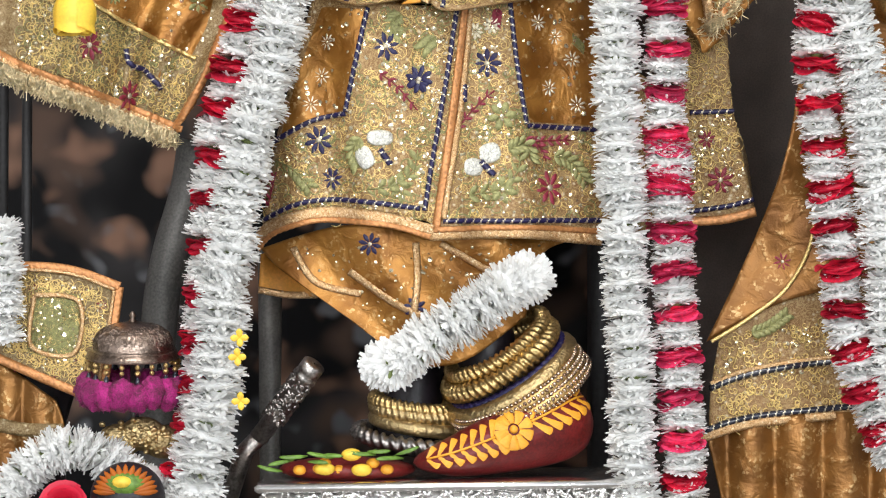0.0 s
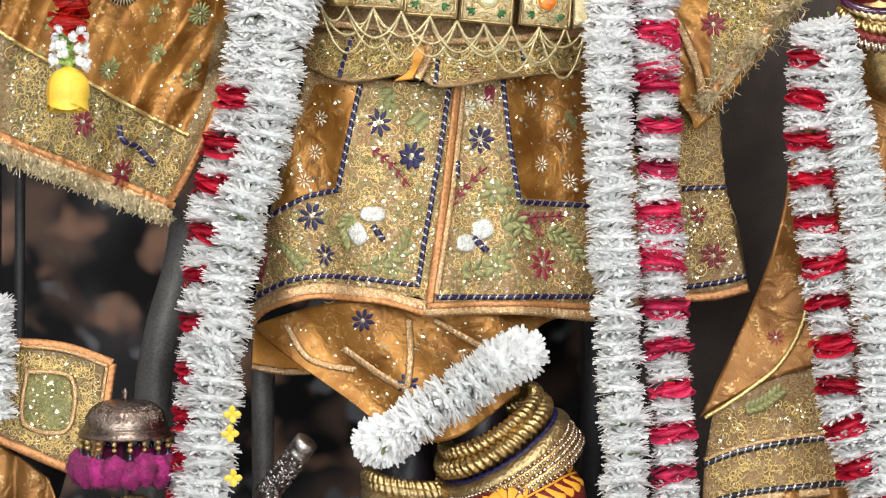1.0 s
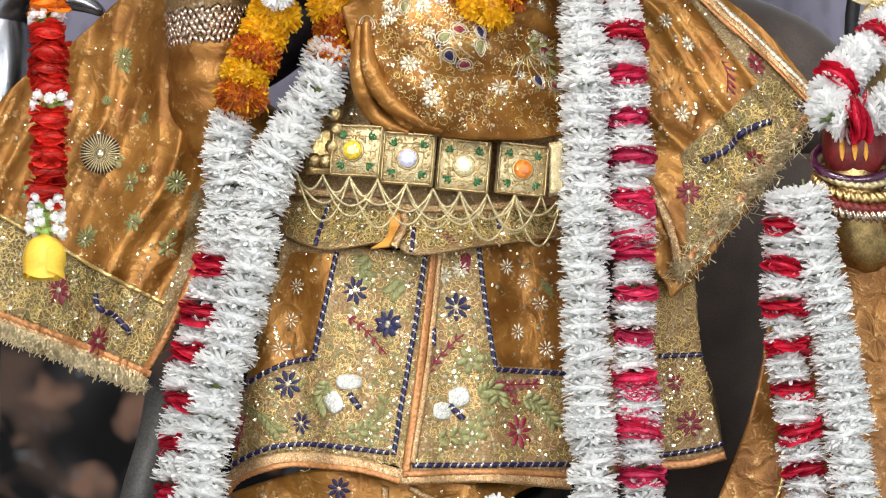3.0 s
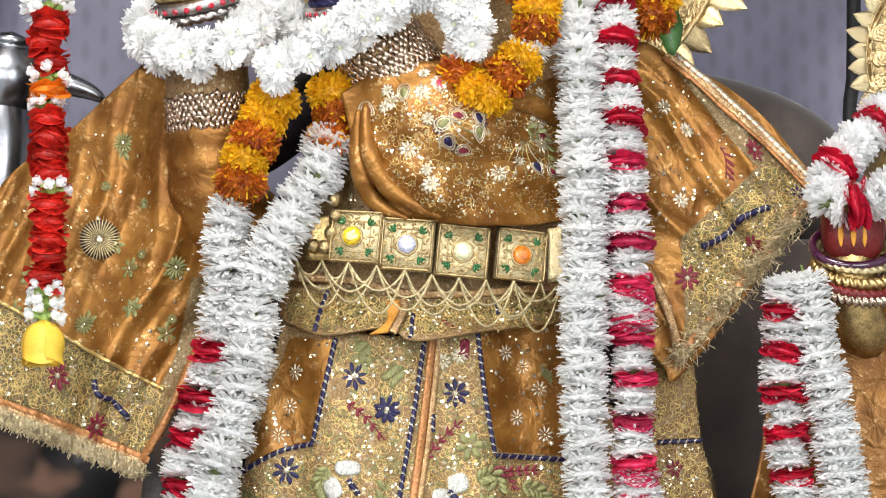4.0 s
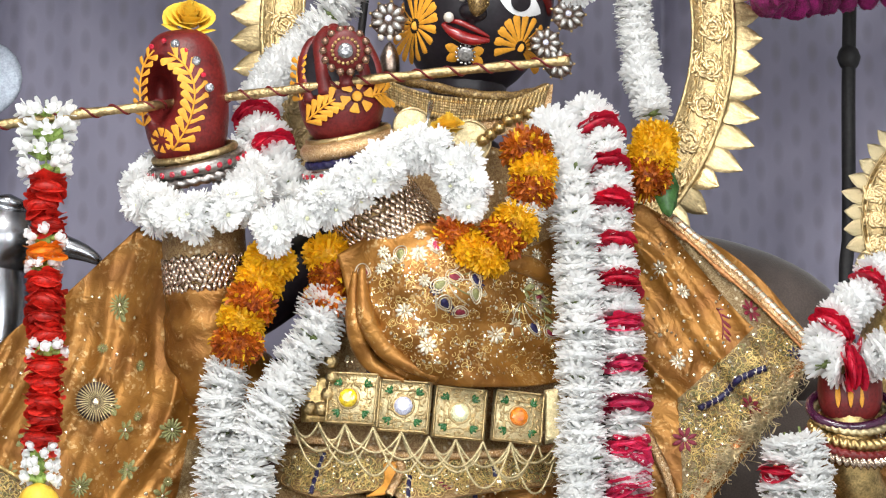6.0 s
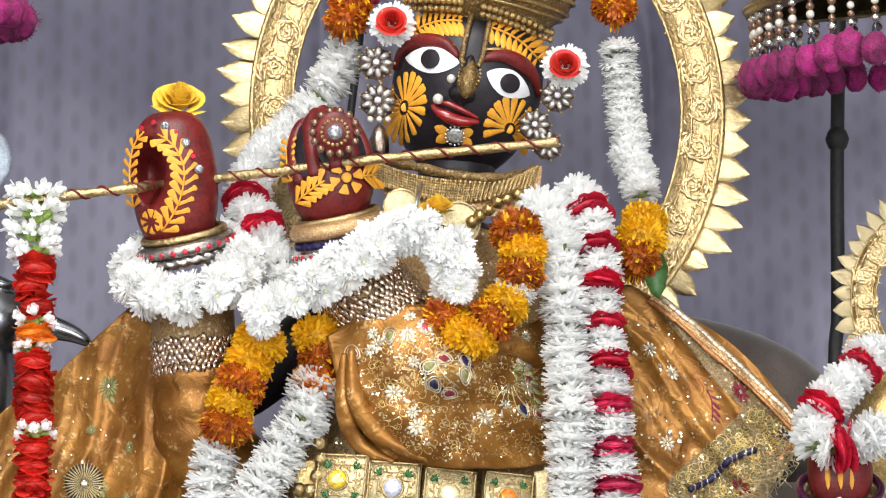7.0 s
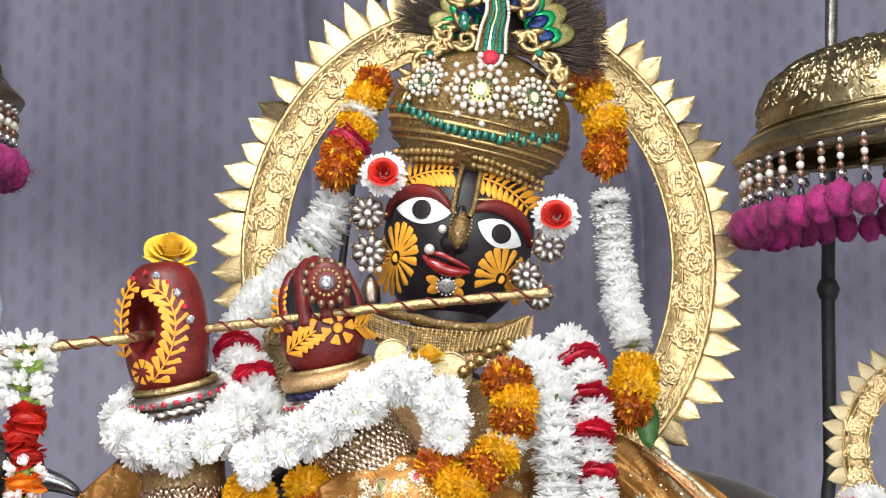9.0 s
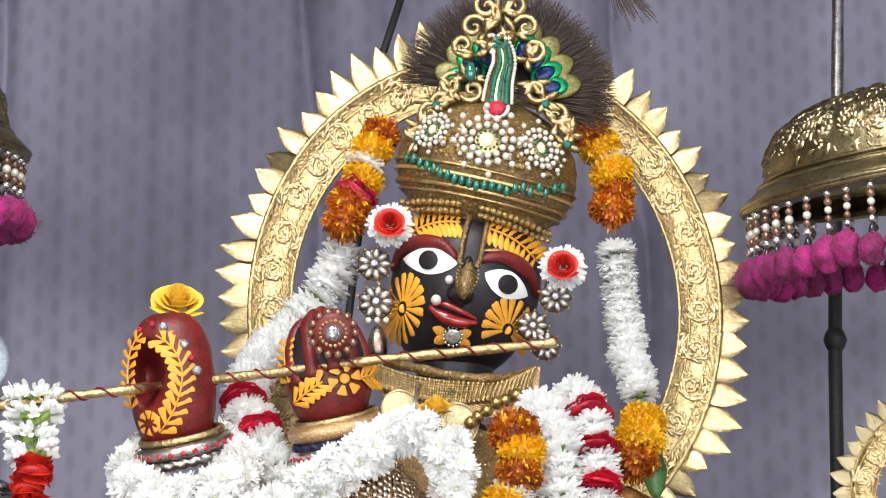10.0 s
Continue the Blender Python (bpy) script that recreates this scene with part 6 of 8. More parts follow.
# anklets, stacked and leaning with the crossed ankle
bangle((0.048, 1.2092), 0.0, 0.047, 0.0065, -33, 18, "old_gold", "corded_anklet", "antique-gold corded anklet at the crossed ankle", twist=0.2, teeth=50)
bangle((0.0505, 1.1967), 0.0, 0.052, 0.0078, -33, 18, "old_gold", "corded_anklet", "gold rope-twist anklet at the crossed ankle", twist=0.2, teeth=50)
bangle((0.058, 1.1867), 0.0, 0.055, 0.0035, -33, 18, "blue", "corded_anklet", "thin blue corded anklet", twist=0.16, teeth=46)
bangle((0.0605, 1.1782), 0.0, 0.0575, 0.0095, -33, 18, "gold", "gold_anklet", "thick polished gold anklet with wound collars")
for c, r, tl in (((0.066, 1.171), 0.059, -31), ((0.071, 1.163), 0.06, -31)):
    an = bangle(c, -0.012, r, 0.006, tl, 16, "old_gold", "beaded_anklet", "antique-gold anklet covered with small beads")
    s = Shape()
    m = Matrix.Translation(spot(c[0], c[1], -0.012)) @ pose(0, 0, 0, 0, tl, 0) @ pose(0, 0, 0, 16, 0, 0)
    for i in range(90):
        for j in range(4):
            a, b = math.tau * (i + 0.5 * (j % 2)) / 90, math.pi * (j - 1.5) / 4
            s.ball(m @ Vector(((r + 0.0065 * math.cos(b)) * math.cos(a), (r * 0.85 + 0.0065 * math.cos(b)) * math.sin(a), 0.0065 * math.sin(b))), 0.002, None, 6, 4)
    part("bead_cover", s, M["bead_mix"], an, kind="stuff")
for c, r, mat, kw in (((-0.0245, 1.1567), 0.036, "old_gold", dict(twist=0.16, teeth=40)), ((-0.023, 1.1507), 0.037, "gold", dict(twist=0.16, teeth=40)), ((-0.021, 1.1403), 0.04, "gold", {}), ((-0.028, 1.1268), 0.047, "dark_silver", dict(twist=0.25, teeth=34))):
    bangle(c, 0.02, r, 0.0065, 8, 8, mat, "anklet", "stacked gold anklet above the flat foot", **kw)

# ---- needlework on the skirt ----
BLUE8, RED8, GREEN6 = (flower_motif(8, 0.013, 0.005).mesh("flower_motif", [M["blue"], M["silver_thread"]]), flower_motif(8, 0.014, 0.005).mesh("flower_motif", [M["maroon_thread"], M["silver_thread"]]), flower_motif(6, 0.012, 0.006).mesh("flower_motif", [M["green_thread"], M["sequin"]]))
SILVER9 = flower_motif(9, 0.008, 0.0032).mesh("flower_motif", [M["silver_thread"], M["sequin"]])
for pts in ([(-0.067, 1.5072), (-0.0746, 1.4719), (-0.086, 1.4156)], [(-0.086, 1.4136), (-0.1171, 1.4067), (-0.149, 1.3887)], [(0.0113, 1.5045), (0.0037, 1.4516), (-0.006, 1.3914), (-0.0161, 1.3274)], [(-0.0201, 1.3294), (-0.087, 1.3371), (-0.1269, 1.3337), (-0.1593, 1.3188)],
            [(0.0586, 1.5171), (0.0644, 1.4615), (0.0732, 1.4042)], [(0.0742, 1.4027), (0.1032, 1.4011), (0.1383, 1.399)], [(0.0004, 1.3184), (0.0678, 1.3187), (0.1377, 1.319)]):
    rope(pts, skirt_depth, skirt, 0.0024)
band([(0.0194, 1.5091), (0.0091, 1.4214), (-0.0061, 1.3089)], skirt_depth, skirt, 0.007, "orange_trim")
band([(0.0249, 1.509), (0.0151, 1.4214), (0.0004, 1.3204)], skirt_depth, skirt, 0.005, "trim", lift=0.0022)
band([(-0.1627, 1.2994), (-0.1488, 1.3138), (-0.1094, 1.3252), (-0.057, 1.3215), (-0.0081, 1.3094)], skirt_depth, skirt, 0.011, "trim", lift=0.003)
band([(-0.1617, 1.2935), (-0.1468, 1.3078), (-0.1094, 1.3187), (-0.057, 1.3156), (-0.0096, 1.3045)], skirt_depth, skirt, 0.005, "orange_trim", lift=0.0035)
band([(-0.0111, 1.3065), (0.0627, 1.3082), (0.1386, 1.302)], skirt_depth, skirt, 0.011, "trim", lift=0.003)
band([(-0.0071, 1.3104), (0.0628, 1.3127), (0.1387, 1.309)], skirt_depth, skirt, 0.005, "orange_trim", lift=0.004)
side_depth = lambda u, v: 0.057
rope([(0.2187, 1.4144), (0.2578, 1.4158)], side_depth, skirt, 0.0024)
rope([(0.2178, 1.3268), (0.2529, 1.3317), (0.275, 1.3376)], side_depth, skirt, 0.0024)
band([(0.2177, 1.3178), (0.2477, 1.3197), (0.2768, 1.3266)], side_depth, skirt, 0.008, "orange_trim")
for me, k, pts in ((BLUE8, 1.0, ((-0.051, 1.4734), (-0.0209, 1.4441), (0.0393, 1.4581), (-0.11, 1.3901))), (BLUE8, 0.8, ((-0.098, 1.3556), (-0.0219, 1.4416))), (RED8, 1.1, ((0.0939, 1.3476), (0.584, 1.3463))),
                   (GREEN6, 1.1, ((0.0522, 1.4113), (-0.037, 1.3464), (0.0529, 1.3462))), (SILVER9, 1.0, ((-0.1022, 1.477), (-0.1071, 1.4468), (0.0987, 1.4816), (0.1136, 1.4614), (0.0934, 1.4363), (0.1184, 1.4212), (-0.1171, 1.4217), (0.0434, 1.4918), (0.0284, 1.4868), (0.0837, 1.4943)))):
    for i, (u, v) in enumerate(pts):
        if abs(u) < 0.3:
            sewn(me, "flower_motif", skirt_depth, skirt, u, v, 17 * i, k)
sewn(RED8, "flower_motif", side_depth, skirt, *(0.2456, 1.3547), 10, 0.9)
sewn(RED8, "flower_motif", side_depth, skirt, *(0.2335, 1.3908), 10, 0.6)


def leaves_along(pts, depth, parent, mat, n, length, width, name="leaf_sprig", both=True):
    line = smooth_line([(p[0], p[1], 0) for p in pts], n)
    s = Shape()
    for i in range(n):
        t = (line[i + 1] - line[i]).normalized()
        for w in ((1, -1) if both else (1,)):
            d = t * 0.8 + Vector((-t.y, t.x, 0)) * w * 0.7
            p, nn = on(depth, line[i].x, line[i].y, 0.0008)
            s.leaf(p, (d.x, 0, d.y), nn, length, width, 0.001)
    s.tube([on(depth, q.x, q.y, 0.0012)[0] for q in line], 0.0007, 4)
    return part(name, s, M[mat], parent)


for pts in ([(-0.056, 1.4492), (-0.0395, 1.4366), (-0.022, 1.4165)], [(0.0131, 1.4013), (0.0281, 1.4189), (0.0457, 1.4339)], [(0.0731, 1.3912), (0.0856, 1.3836), (0.0905, 1.3711)], [(0.0781, 1.3887), (0.1132, 1.3901)], [(0.0485, 1.507), (0.0465, 1.4918)], [(-0.1543, 1.3318), (-0.1469, 1.3617)]):
    leaves_along(pts, skirt_depth, skirt, "maroon_thread", 5, 0.007, 0.003)
for pts in ([(-0.147, 1.3717), (-0.132, 1.3642), (-0.1169, 1.3466)], [(0.0981, 1.3761), (0.1131, 1.371), (0.128, 1.351)], [(-0.067, 1.3465), (-0.047, 1.349), (-0.027, 1.3614), (-0.022, 1.3814)], [(0.0229, 1.3413), (0.0479, 1.3462), (0.0655, 1.3612), (0.0681, 1.3812)], [(-0.0369, 1.5021), (-0.047, 1.492), (-0.0369, 1.4819)], [(-0.0068, 1.4818), (-0.0169, 1.4718)], [(-0.072, 1.3915), (-0.0795, 1.3815), (-0.0745, 1.3665)], [(0.0581, 1.3812), (0.0731, 1.3862), (0.078, 1.3711)], [(0.1237, 1.4664), (0.1137, 1.4765)]):
    leaves_along(pts, skirt_depth, skirt, "green_thread", 7, 0.011, 0.0055)
for pts in ([(-0.056, 1.3815), (-0.047, 1.3689)], [(0.033, 1.3712), (0.0455, 1.3587)], [(0.0182, 1.439), (0.0181, 1.4239)]):
    rope(pts, skirt_depth, skirt, 0.003, name="bird_tail")
for (u, v), w, h, turn in (((-0.056, 1.392), 0.012, 0.007, 0), ((-0.069, 1.3745), 0.008, 0.0105, 30), ((0.0405, 1.3782), 0.011, 0.009, 20), ((0.0265, 1.3663), 0.0095, 0.008, 0)):
    s = Shape()
    s.ball((0, 0, 0), (w, h, 0.0016), None, 14, 6, 0.75)
    sewn(s.mesh("sequin_patch", M["mirror"]), "sequin_patch", skirt_depth, skirt, u, v, turn)
for row, poly in enumerate(([(-0.1072, 1.5083), (-0.0691, 1.5062), (-0.0796, 1.4518), (-0.0891, 1.4166), (-0.143, 1.3957), (-0.1272, 1.4519)], [(0.0616, 1.516), (0.1366, 1.5194), (0.1358, 1.4031), (0.0772, 1.4062), (0.0674, 1.4615)])):
    us = [p[0] for p in poly]
    top, bot = (poly[:2], [poly[4], poly[3]]) if row == 0 else (poly[:2], [poly[3], poly[2]])
    mids = [[poly[5], poly[2]]] if row == 0 else [[poly[4], ((poly[1][0] + poly[2][0]) / 2, (poly[1][1] + poly[2][1]) / 2)]]
    s = hung([top] + mids + [bot], lambda u, v: skirt_depth(u, v) - 0.0016, 24, 30)
    part("plain_panel", s, M["tissue"], skirt)
    spangles(skirt_depth, skirt, poly, 60, 5 + row, lift=0.003)
MAIN = [(-0.067, 1.5062), (0.0586, 1.516), (0.0757, 1.4012), (0.1358, 1.3985), (0.1377, 1.321), (-0.0071, 1.3164), (-0.1568, 1.3218), (-0.147, 1.3867), (-0.087, 1.4136)]
spangles(skirt_depth, skirt, MAIN, 1000, 2)
curls(skirt_depth, skirt, MAIN, 1500, 3)
curls(skirt_depth, skirt, MAIN, 420, 13, "green_thread", (0.004, 0.009), 0.0007)
spangles(side_depth, skirt, [(0.2186, 1.4109), (0.2568, 1.4148), (0.275, 1.3406), (0.2178, 1.3308)], 90, 9)
curls(side_depth, skirt, [(0.2144, 1.4915), (0.2436, 1.4965), (0.2671, 1.3456), (0.2179, 1.3383)], 260, 31)

# lower garment: gold lines and dots
DH = [(-0.152, 1.2941), (0.108, 1.2991), (0.038, 1.2641), (-0.032, 1.2192), (-0.072, 1.2341)]
for pts in ([(-0.0245, 1.2991), (-0.023, 1.2641), (-0.027, 1.2217)], [(-0.132, 1.2941), (-0.112, 1.2641), (-0.072, 1.2541)], [(-0.082, 1.2741), (-0.047, 1.2491), (-0.0195, 1.2341)], [(-0.002, 1.2991), (0.033, 1.2791), (0.043, 1.2741)]):
    band(pts, dhoti_depth, dhoti, 0.006, "trim", name="gold_braid")
spangles(dhoti_depth, dhoti, DH, 160, 21)
for u, v in ((-0.0645, 1.2981), (-0.0245, 1.2416)):
    sewn(BLUE8, "flower_motif", dhoti_depth, dhoti, u, v, 20, 0.8)
s = hung([((-0.161, 1.2891), (-0.132, 1.2941), (-0.107, 1.2741)), ((-0.163, 1.2566), (-0.137, 1.2516), (-0.112, 1.2516))], lambda u, v: 0.035 + 0.004 * math.sin(u * 120), 16, 14)
lin = thing("orange_underskirt", s, M["lining"], "orange lining cloth hanging below the skirt", "cloth", thick=0.0015)
band([(-0.163, 1.2576), (-0.137, 1.2531), (-0.111, 1.2531)], lambda u, v: 0.033, lin, 0.006, "trim")

# ---- bodice, waist roll, belt ----
def lifted(depth, k):
    return lambda u, v: depth(u, v) - k


def bodice_depth(u, v):
    x = (u + 0.005) / 0.15
    return -0.045 + 0.07 * x * x + 0.004 * wob(u, v, 24, 3)


s = hung([((-0.0378, 1.7964), (0.0185, 1.8278), (0.08, 1.8277), (0.1463, 1.7909)), ((-0.0632, 1.7184), (0.0182, 1.7183), (0.0894, 1.7181), (0.1607, 1.718)), ((-0.1021, 1.5928), (0.0139, 1.6028), (0.1452, 1.6026)), ((-0.1168, 1.5118), (0.0137, 1.5115), (0.1444, 1.5163))], bodice_depth, 40, 50)
bod = base("bodice", spot(0, 1.5, 0.0), "gold embroidered bodice under the shawl", "bodice")
part("cloth", s, M["embroidery"], bod, thick=0.0015)
rope([(-0.0341, 1.6438), (-0.0346, 1.6182)], bodice_depth, bod)
spangles(bodice_depth, bod, [(-0.0872, 1.6438), (-0.0164, 1.6437), (-0.0164, 1.608), (-0.0871, 1.6081)], 40, 77)
spangles(bodice_depth, bod, [(0.0798, 1.7962), (0.1412, 1.7961), (0.1403, 1.718), (0.0792, 1.7182)], 60, 78)


def roll_depth(u, v):
    x = (u - 0.0) / 0.16
    c = 1.5035 + 0.06 * abs(u)
    return -0.06 + 0.07 * x * x - 0.02 * math.exp(-((v - 1.507) / 0.022) ** 2) + 0.007 * wob(u, v, 28, 6)


s = hung([((-0.1145, 1.5522), (-0.0567, 1.5561), (0.0087, 1.5439), (0.0843, 1.5468), (0.1397, 1.5518)), ((-0.1169, 1.532), (-0.0566, 1.5318), (0.0087, 1.5216), (0.0841, 1.5291), (0.1395, 1.534)), ((-0.1129, 1.5218), (-0.0767, 1.5097), (-0.0215, 1.5166), (0.0036, 1.5045), (0.069, 1.5139), (0.1394, 1.5214))], roll_depth, 60, 24)
wr = base("waist_roll", spot(0, 1.48, 0.0), "bunched embroidered cloth rolled below the belt", "cloth")
part("cloth", s, M["embroidery"], wr, thick=0.003)
WR = [(-0.1095, 1.5471), (-0.0567, 1.5511), (0.0087, 1.5388), (0.0842, 1.5417), (0.1346, 1.5467), (0.1344, 1.5254), (0.069, 1.519), (0.0036, 1.5105), (-0.0215, 1.5207), (-0.0767, 1.5147), (-0.1094, 1.5259)]
spangles(lifted(roll_depth, 0.0018), wr, WR, 260, 41)
curls(lifted(roll_depth, 0.0022), wr, WR, 700, 42)
curls(lifted(roll_depth, 0.0022), wr, WR, 220, 43, "green_thread")
for pts in ([(-0.0728, 1.5496), (-0.0793, 1.5319), (-0.0852, 1.5127)], [(0.0017, 1.5277), (-0.0004, 1.5075)], [(0.0752, 1.5417), (0.0771, 1.5266)]):
    rope(pts, roll_depth, wr, 0.0026)
s = hung([((-0.0215, 1.5394), (-0.0089, 1.5419)), ((-0.0215, 1.5217), (-0.0124, 1.5237)), ((-0.0365, 1.5106), (-0.0205, 1.5126))], lambda u, v: roll_depth(u, v) - 0.005, 8, 14)
part("lining_fold", s, M["lining"], wr, "bright orange lining fold", thick=0.002)
band([(-0.1146, 1.5623), (-0.0567, 1.5592), (0.0037, 1.5469), (0.0843, 1.5493), (0.1397, 1.5543)], lambda u, v: roll_depth(u, v) - 0.003, wr, 0.007, "trim")
band([(-0.0164, 1.5116), (-0.0054, 1.5343), (-0.0084, 1.5419)], lambda u, v: roll_depth(u, v) - 0.006, wr, 0.007, "trim")
leaves_along([(-0.0667, 1.542), (-0.0466, 1.5369), (-0.0416, 1.5217)], roll_depth, wr, "green_thread", 7, 0.011, 0.005)
leaves_along([(-0.0566, 1.5268), (-0.0466, 1.5192)], roll_depth, wr, "maroon_thread", 3, 0.008, 0.003)
leaves_along([(0.0238, 1.5216), (0.0338, 1.514)], roll_depth, wr, "maroon_thread", 3, 0.008, 0.003)

belt = base("plaque_belt", spot(*(0.0239, 1.5621), -0.07), "gold belt of engraved square plaques with coloured stones and chain swags", "belt")


def belt_depth(u, v):
    return -0.083 + 0.055 * (u / 0.14) ** 2


rngb = random.Random(17)
for (u, v), mat, yaw in (((-0.0487, 1.5983), "amber", -14), ((-0.0033, 1.5911), "white_gem", -5), ((0.0461, 1.5849), "straw_gem", 5), ((0.0981, 1.5813), "orange_gem", 14)):
    m = Matrix.Translation(spot(u, v, belt_depth(u, v) - 0.002)) @ pose(0, 0, 0, 0, 5, 0) @ pose(0, 0, 0, 0, 0, yaw)
    s = Shape()
    s.box(m.translation, (0.0465, 0.005, 0.0455), m, 0.25)
    pl = part("plaque", s, M["pale_gold"], belt, "engraved pale gold plaque")
    nrm = m.to_3x3() @ Vector((0, -1, 0))
    s = Shape()
    e = 0.0215
    cor = [(-e, -e), (e, -e), (e, e), (-e, e)]
    for i in range(4):
        a, b = Vector((*cor[i], 0)), Vector((*cor[(i + 1) % 4], 0))
        s.tube([m @ Vector((a.lerp(b, j / 14).x, -0.0032 - 0.0004 * (j % 2), a.lerp(b, j / 14).y)) for j in range(15)], 0.0011, 5)
        a, b = a * 0.62, b * 0.62
        s.tube([m @ Vector((a.lerp(b, j / 4).x, -0.003, a.lerp(b, j / 4).y)) for j in range(5)], 0.0005, 4)
    part("rope_edge", s, M["gold"], pl)
    s = Shape()
    for i in range(130):
        x, z = rngb.uniform(-0.02, 0.02), rngb.uniform(-0.02, 0.02)
        if x * x + z * z < 0.0001:
            continue
        a = rngb.uniform(0, 6.3)
        s.leaf(m @ Vector((x, -0.0026, z)), m.to_3x3() @ Vector((math.cos(a), 0, math.sin(a))), nrm, 0.0045, 0.002, 0.0009)
    part("engraving", s, M["gold"], pl, kind="stuff")
    for sx, sz in ((-1, 1), (1, 1), (-1, -1), (1, -1)):
        for k in (-1, 0, 1):
            s = Shape()
            a = math.atan2(sz, sx) + k * 0.55
            s.leaf(m @ Vector((sx * 0.0105, -0.0028, sz * 0.0105)), m.to_3x3() @ Vector((math.cos(a), 0, math.sin(a))), nrm, 0.0072, 0.0032, 0.0011)
            part("enamel_leaf", s, M["enamel"], pl, "green enamel leaf")
    gem("stone", m @ Vector((-0.003 if mat == "amber" else 0, -0.0045, 0)), nrm, 0.0082, mat, pl)
    s = Shape()
    s.ring(m @ Matrix.Translation((-0.003 if mat == "amber" else 0, -0.003, 0)) @ pose(0, 0, 0, 90, 0, 0), 0.0088, 0.0013, 20, 6)
    part("setting", s, M["gold"], pl)
for u, v in ((-0.068, 1.6315), (-0.0669, 1.6172), (-0.0709, 1.6019), (-0.087, 1.5902), (-0.0769, 1.5892), (0.1327, 1.5619)):
    p = spot(u, v, belt_depth(u, v) - 0.004)
    s = Shape()
    s.lathe([(0.0005, -0.0065), (0.004, -0.005), (0.0065, 0), (0.004, 0.005), (0.0005, 0.0065)], Matrix.Translation(p) @ pose(0, 0, 0, 20, 60, 0), 20, lambda a, b: 1 + 0.09 * math.cos(a * math.tau * 9))
    part("ribbed_bead", s, M["gold"], belt)
s = hung([((0.1225, 1.6052), (0.1377, 1.6077)), ((0.1221, 1.5569), (0.1373, 1.5594))], lambda u, v: -0.05, 4, 8)
part("strap", s, M["pale_gold"], belt, thick=0.002)
s = hung([((-0.0947, 1.6183), (-0.0669, 1.6208)), ((-0.0945, 1.5775), (-0.0668, 1.5775))], lambda u, v: -0.055, 4, 8)
part("strap", s, M["old_gold"], belt, thick=0.002)
SW = [(-0.1021, 1.5765), (-0.0794, 1.5765), (-0.0557, 1.5754), (-0.0305, 1.5723), (-0.0053, 1.5682), (0.0188, 1.5641), (0.043, 1.5611), (0.0672, 1.559), (0.0919, 1.5579), (0.1156, 1.5589), (0.1348, 1.5619)]
for i in range(len(SW) - 1):
    for k, (j, drop) in enumerate(((1, 0.02), (2, 0.032), (2, 0.04))):
        if i + j >= len(SW):
            continue
        a, b = SW[i], SW[i + j]
        drop *= rngb.uniform(0.6, 1.25)
        pts = []
        for q in range(25):
            t = q / 24
            u, v = a[0] + (b[0] - a[0]) * t, a[1] + (b[1] - a[1]) * t - drop * 4 * t * (1 - t)
            pts.append(spot(u, v, belt_depth(u, v) - 0.008 - 0.004 * math.sin(math.pi * t) - 0.001 * k))
        line = smooth_line(pts, 90)
        s = Shape()
        s.tube(line, lambda t: 0.0011 + 0.0005 * math.cos(t * 90 * math.pi), 5)
        part("chain", s, M["pale_gold"], belt)

# ---- shawl, arms, sleeves ----
SH = [(-0.0378, 1.7235), (0.0488, 1.7441), (0.1302, 1.7232), (0.1341, 1.6203), (0.0481, 1.6154), (-0.0226, 1.6309)]
spangles(chest_depth, shawl, SH, 900, 51, (0.0007, 0.0015), lift=0.001)
curls(lifted(chest_depth, 0.0004), shawl, SH, 420, 52, "gold_thread", (0.002, 0.0055), 0.0004)
for u, v in ((-0.0174, 1.7209), (0.0106, 1.7297), (0.0259, 1.7379), (-0.0023, 1.677), (0.1147, 1.7026), (0.117, 1.6819), (0.0179, 1.6462), (0.0788, 1.6563)):
    sewn(SILVER9, "flower_motif", chest_depth, shawl, u, v, u * 900, 1.1)


def teardrop(mat, length, width):
    """A padded drop of coloured thread with a couched metal outline, lying in the xy plane."""
    s = Shape()
    s.leaf((0, -length / 2, 0.0002), (0, 1, 0), (0, 0, 1), length, width, 0.001)
    s.mi = 1
    for k in (1.0, 1.45):
        s.tube([(k * width * 0.55 * math.sin(math.tau * i / 20) * (1 - 0.35 * math.cos(math.tau * i / 20)), -k * length * 0.52 * math.cos(math.tau * i / 20), 0.0004) for i in range(20)], 0.0006, 5, closed=True)
    return s.mesh("teardrop_motif", [M[mat], M["silver_thread"]])


DROPS = [teardrop(k, 0.011, 0.0075) for k in ("maroon_thread", "blue", "green_thread", "pink_petal")]
for (u, v), k, turn in zip([(0.0262, 1.7364), (-0.0389, 1.7132), (0.0474, 1.677), (0.0337, 1.6848), (0.0612, 1.7054), (0.0611, 1.6925), (0.0424, 1.708), (0.1185, 1.6888), (0.1132, 1.6615), (0.1284, 1.6574), (-0.0058, 1.7287), (0.0297, 1.7013)], (3, 0, 0, 1, 1, 2, 0, 0, 1, 0, 2, 2), (10, 60, 80, 40, 5, 10, 85, 80, 30, 70, 8, 120)):
    sewn(DROPS[k], "teardrop_motif", chest_depth, shawl, u, v, turn, 1.0)
for u, v in [(0.0104, 1.7313), (-0.0236, 1.7158), (-0.0211, 1.7313), (0.012, 1.7468), (0.1036, 1.7363), (0.1163, 1.7286), (0.0143, 1.6591), (0.097, 1.6657), (0.11, 1.7027), (0.0155, 1.7054)]:
    sewn(SILVER9, "flower_motif", lifted(chest_depth, 0.001), shawl, u, v, u * 500, 0.75)
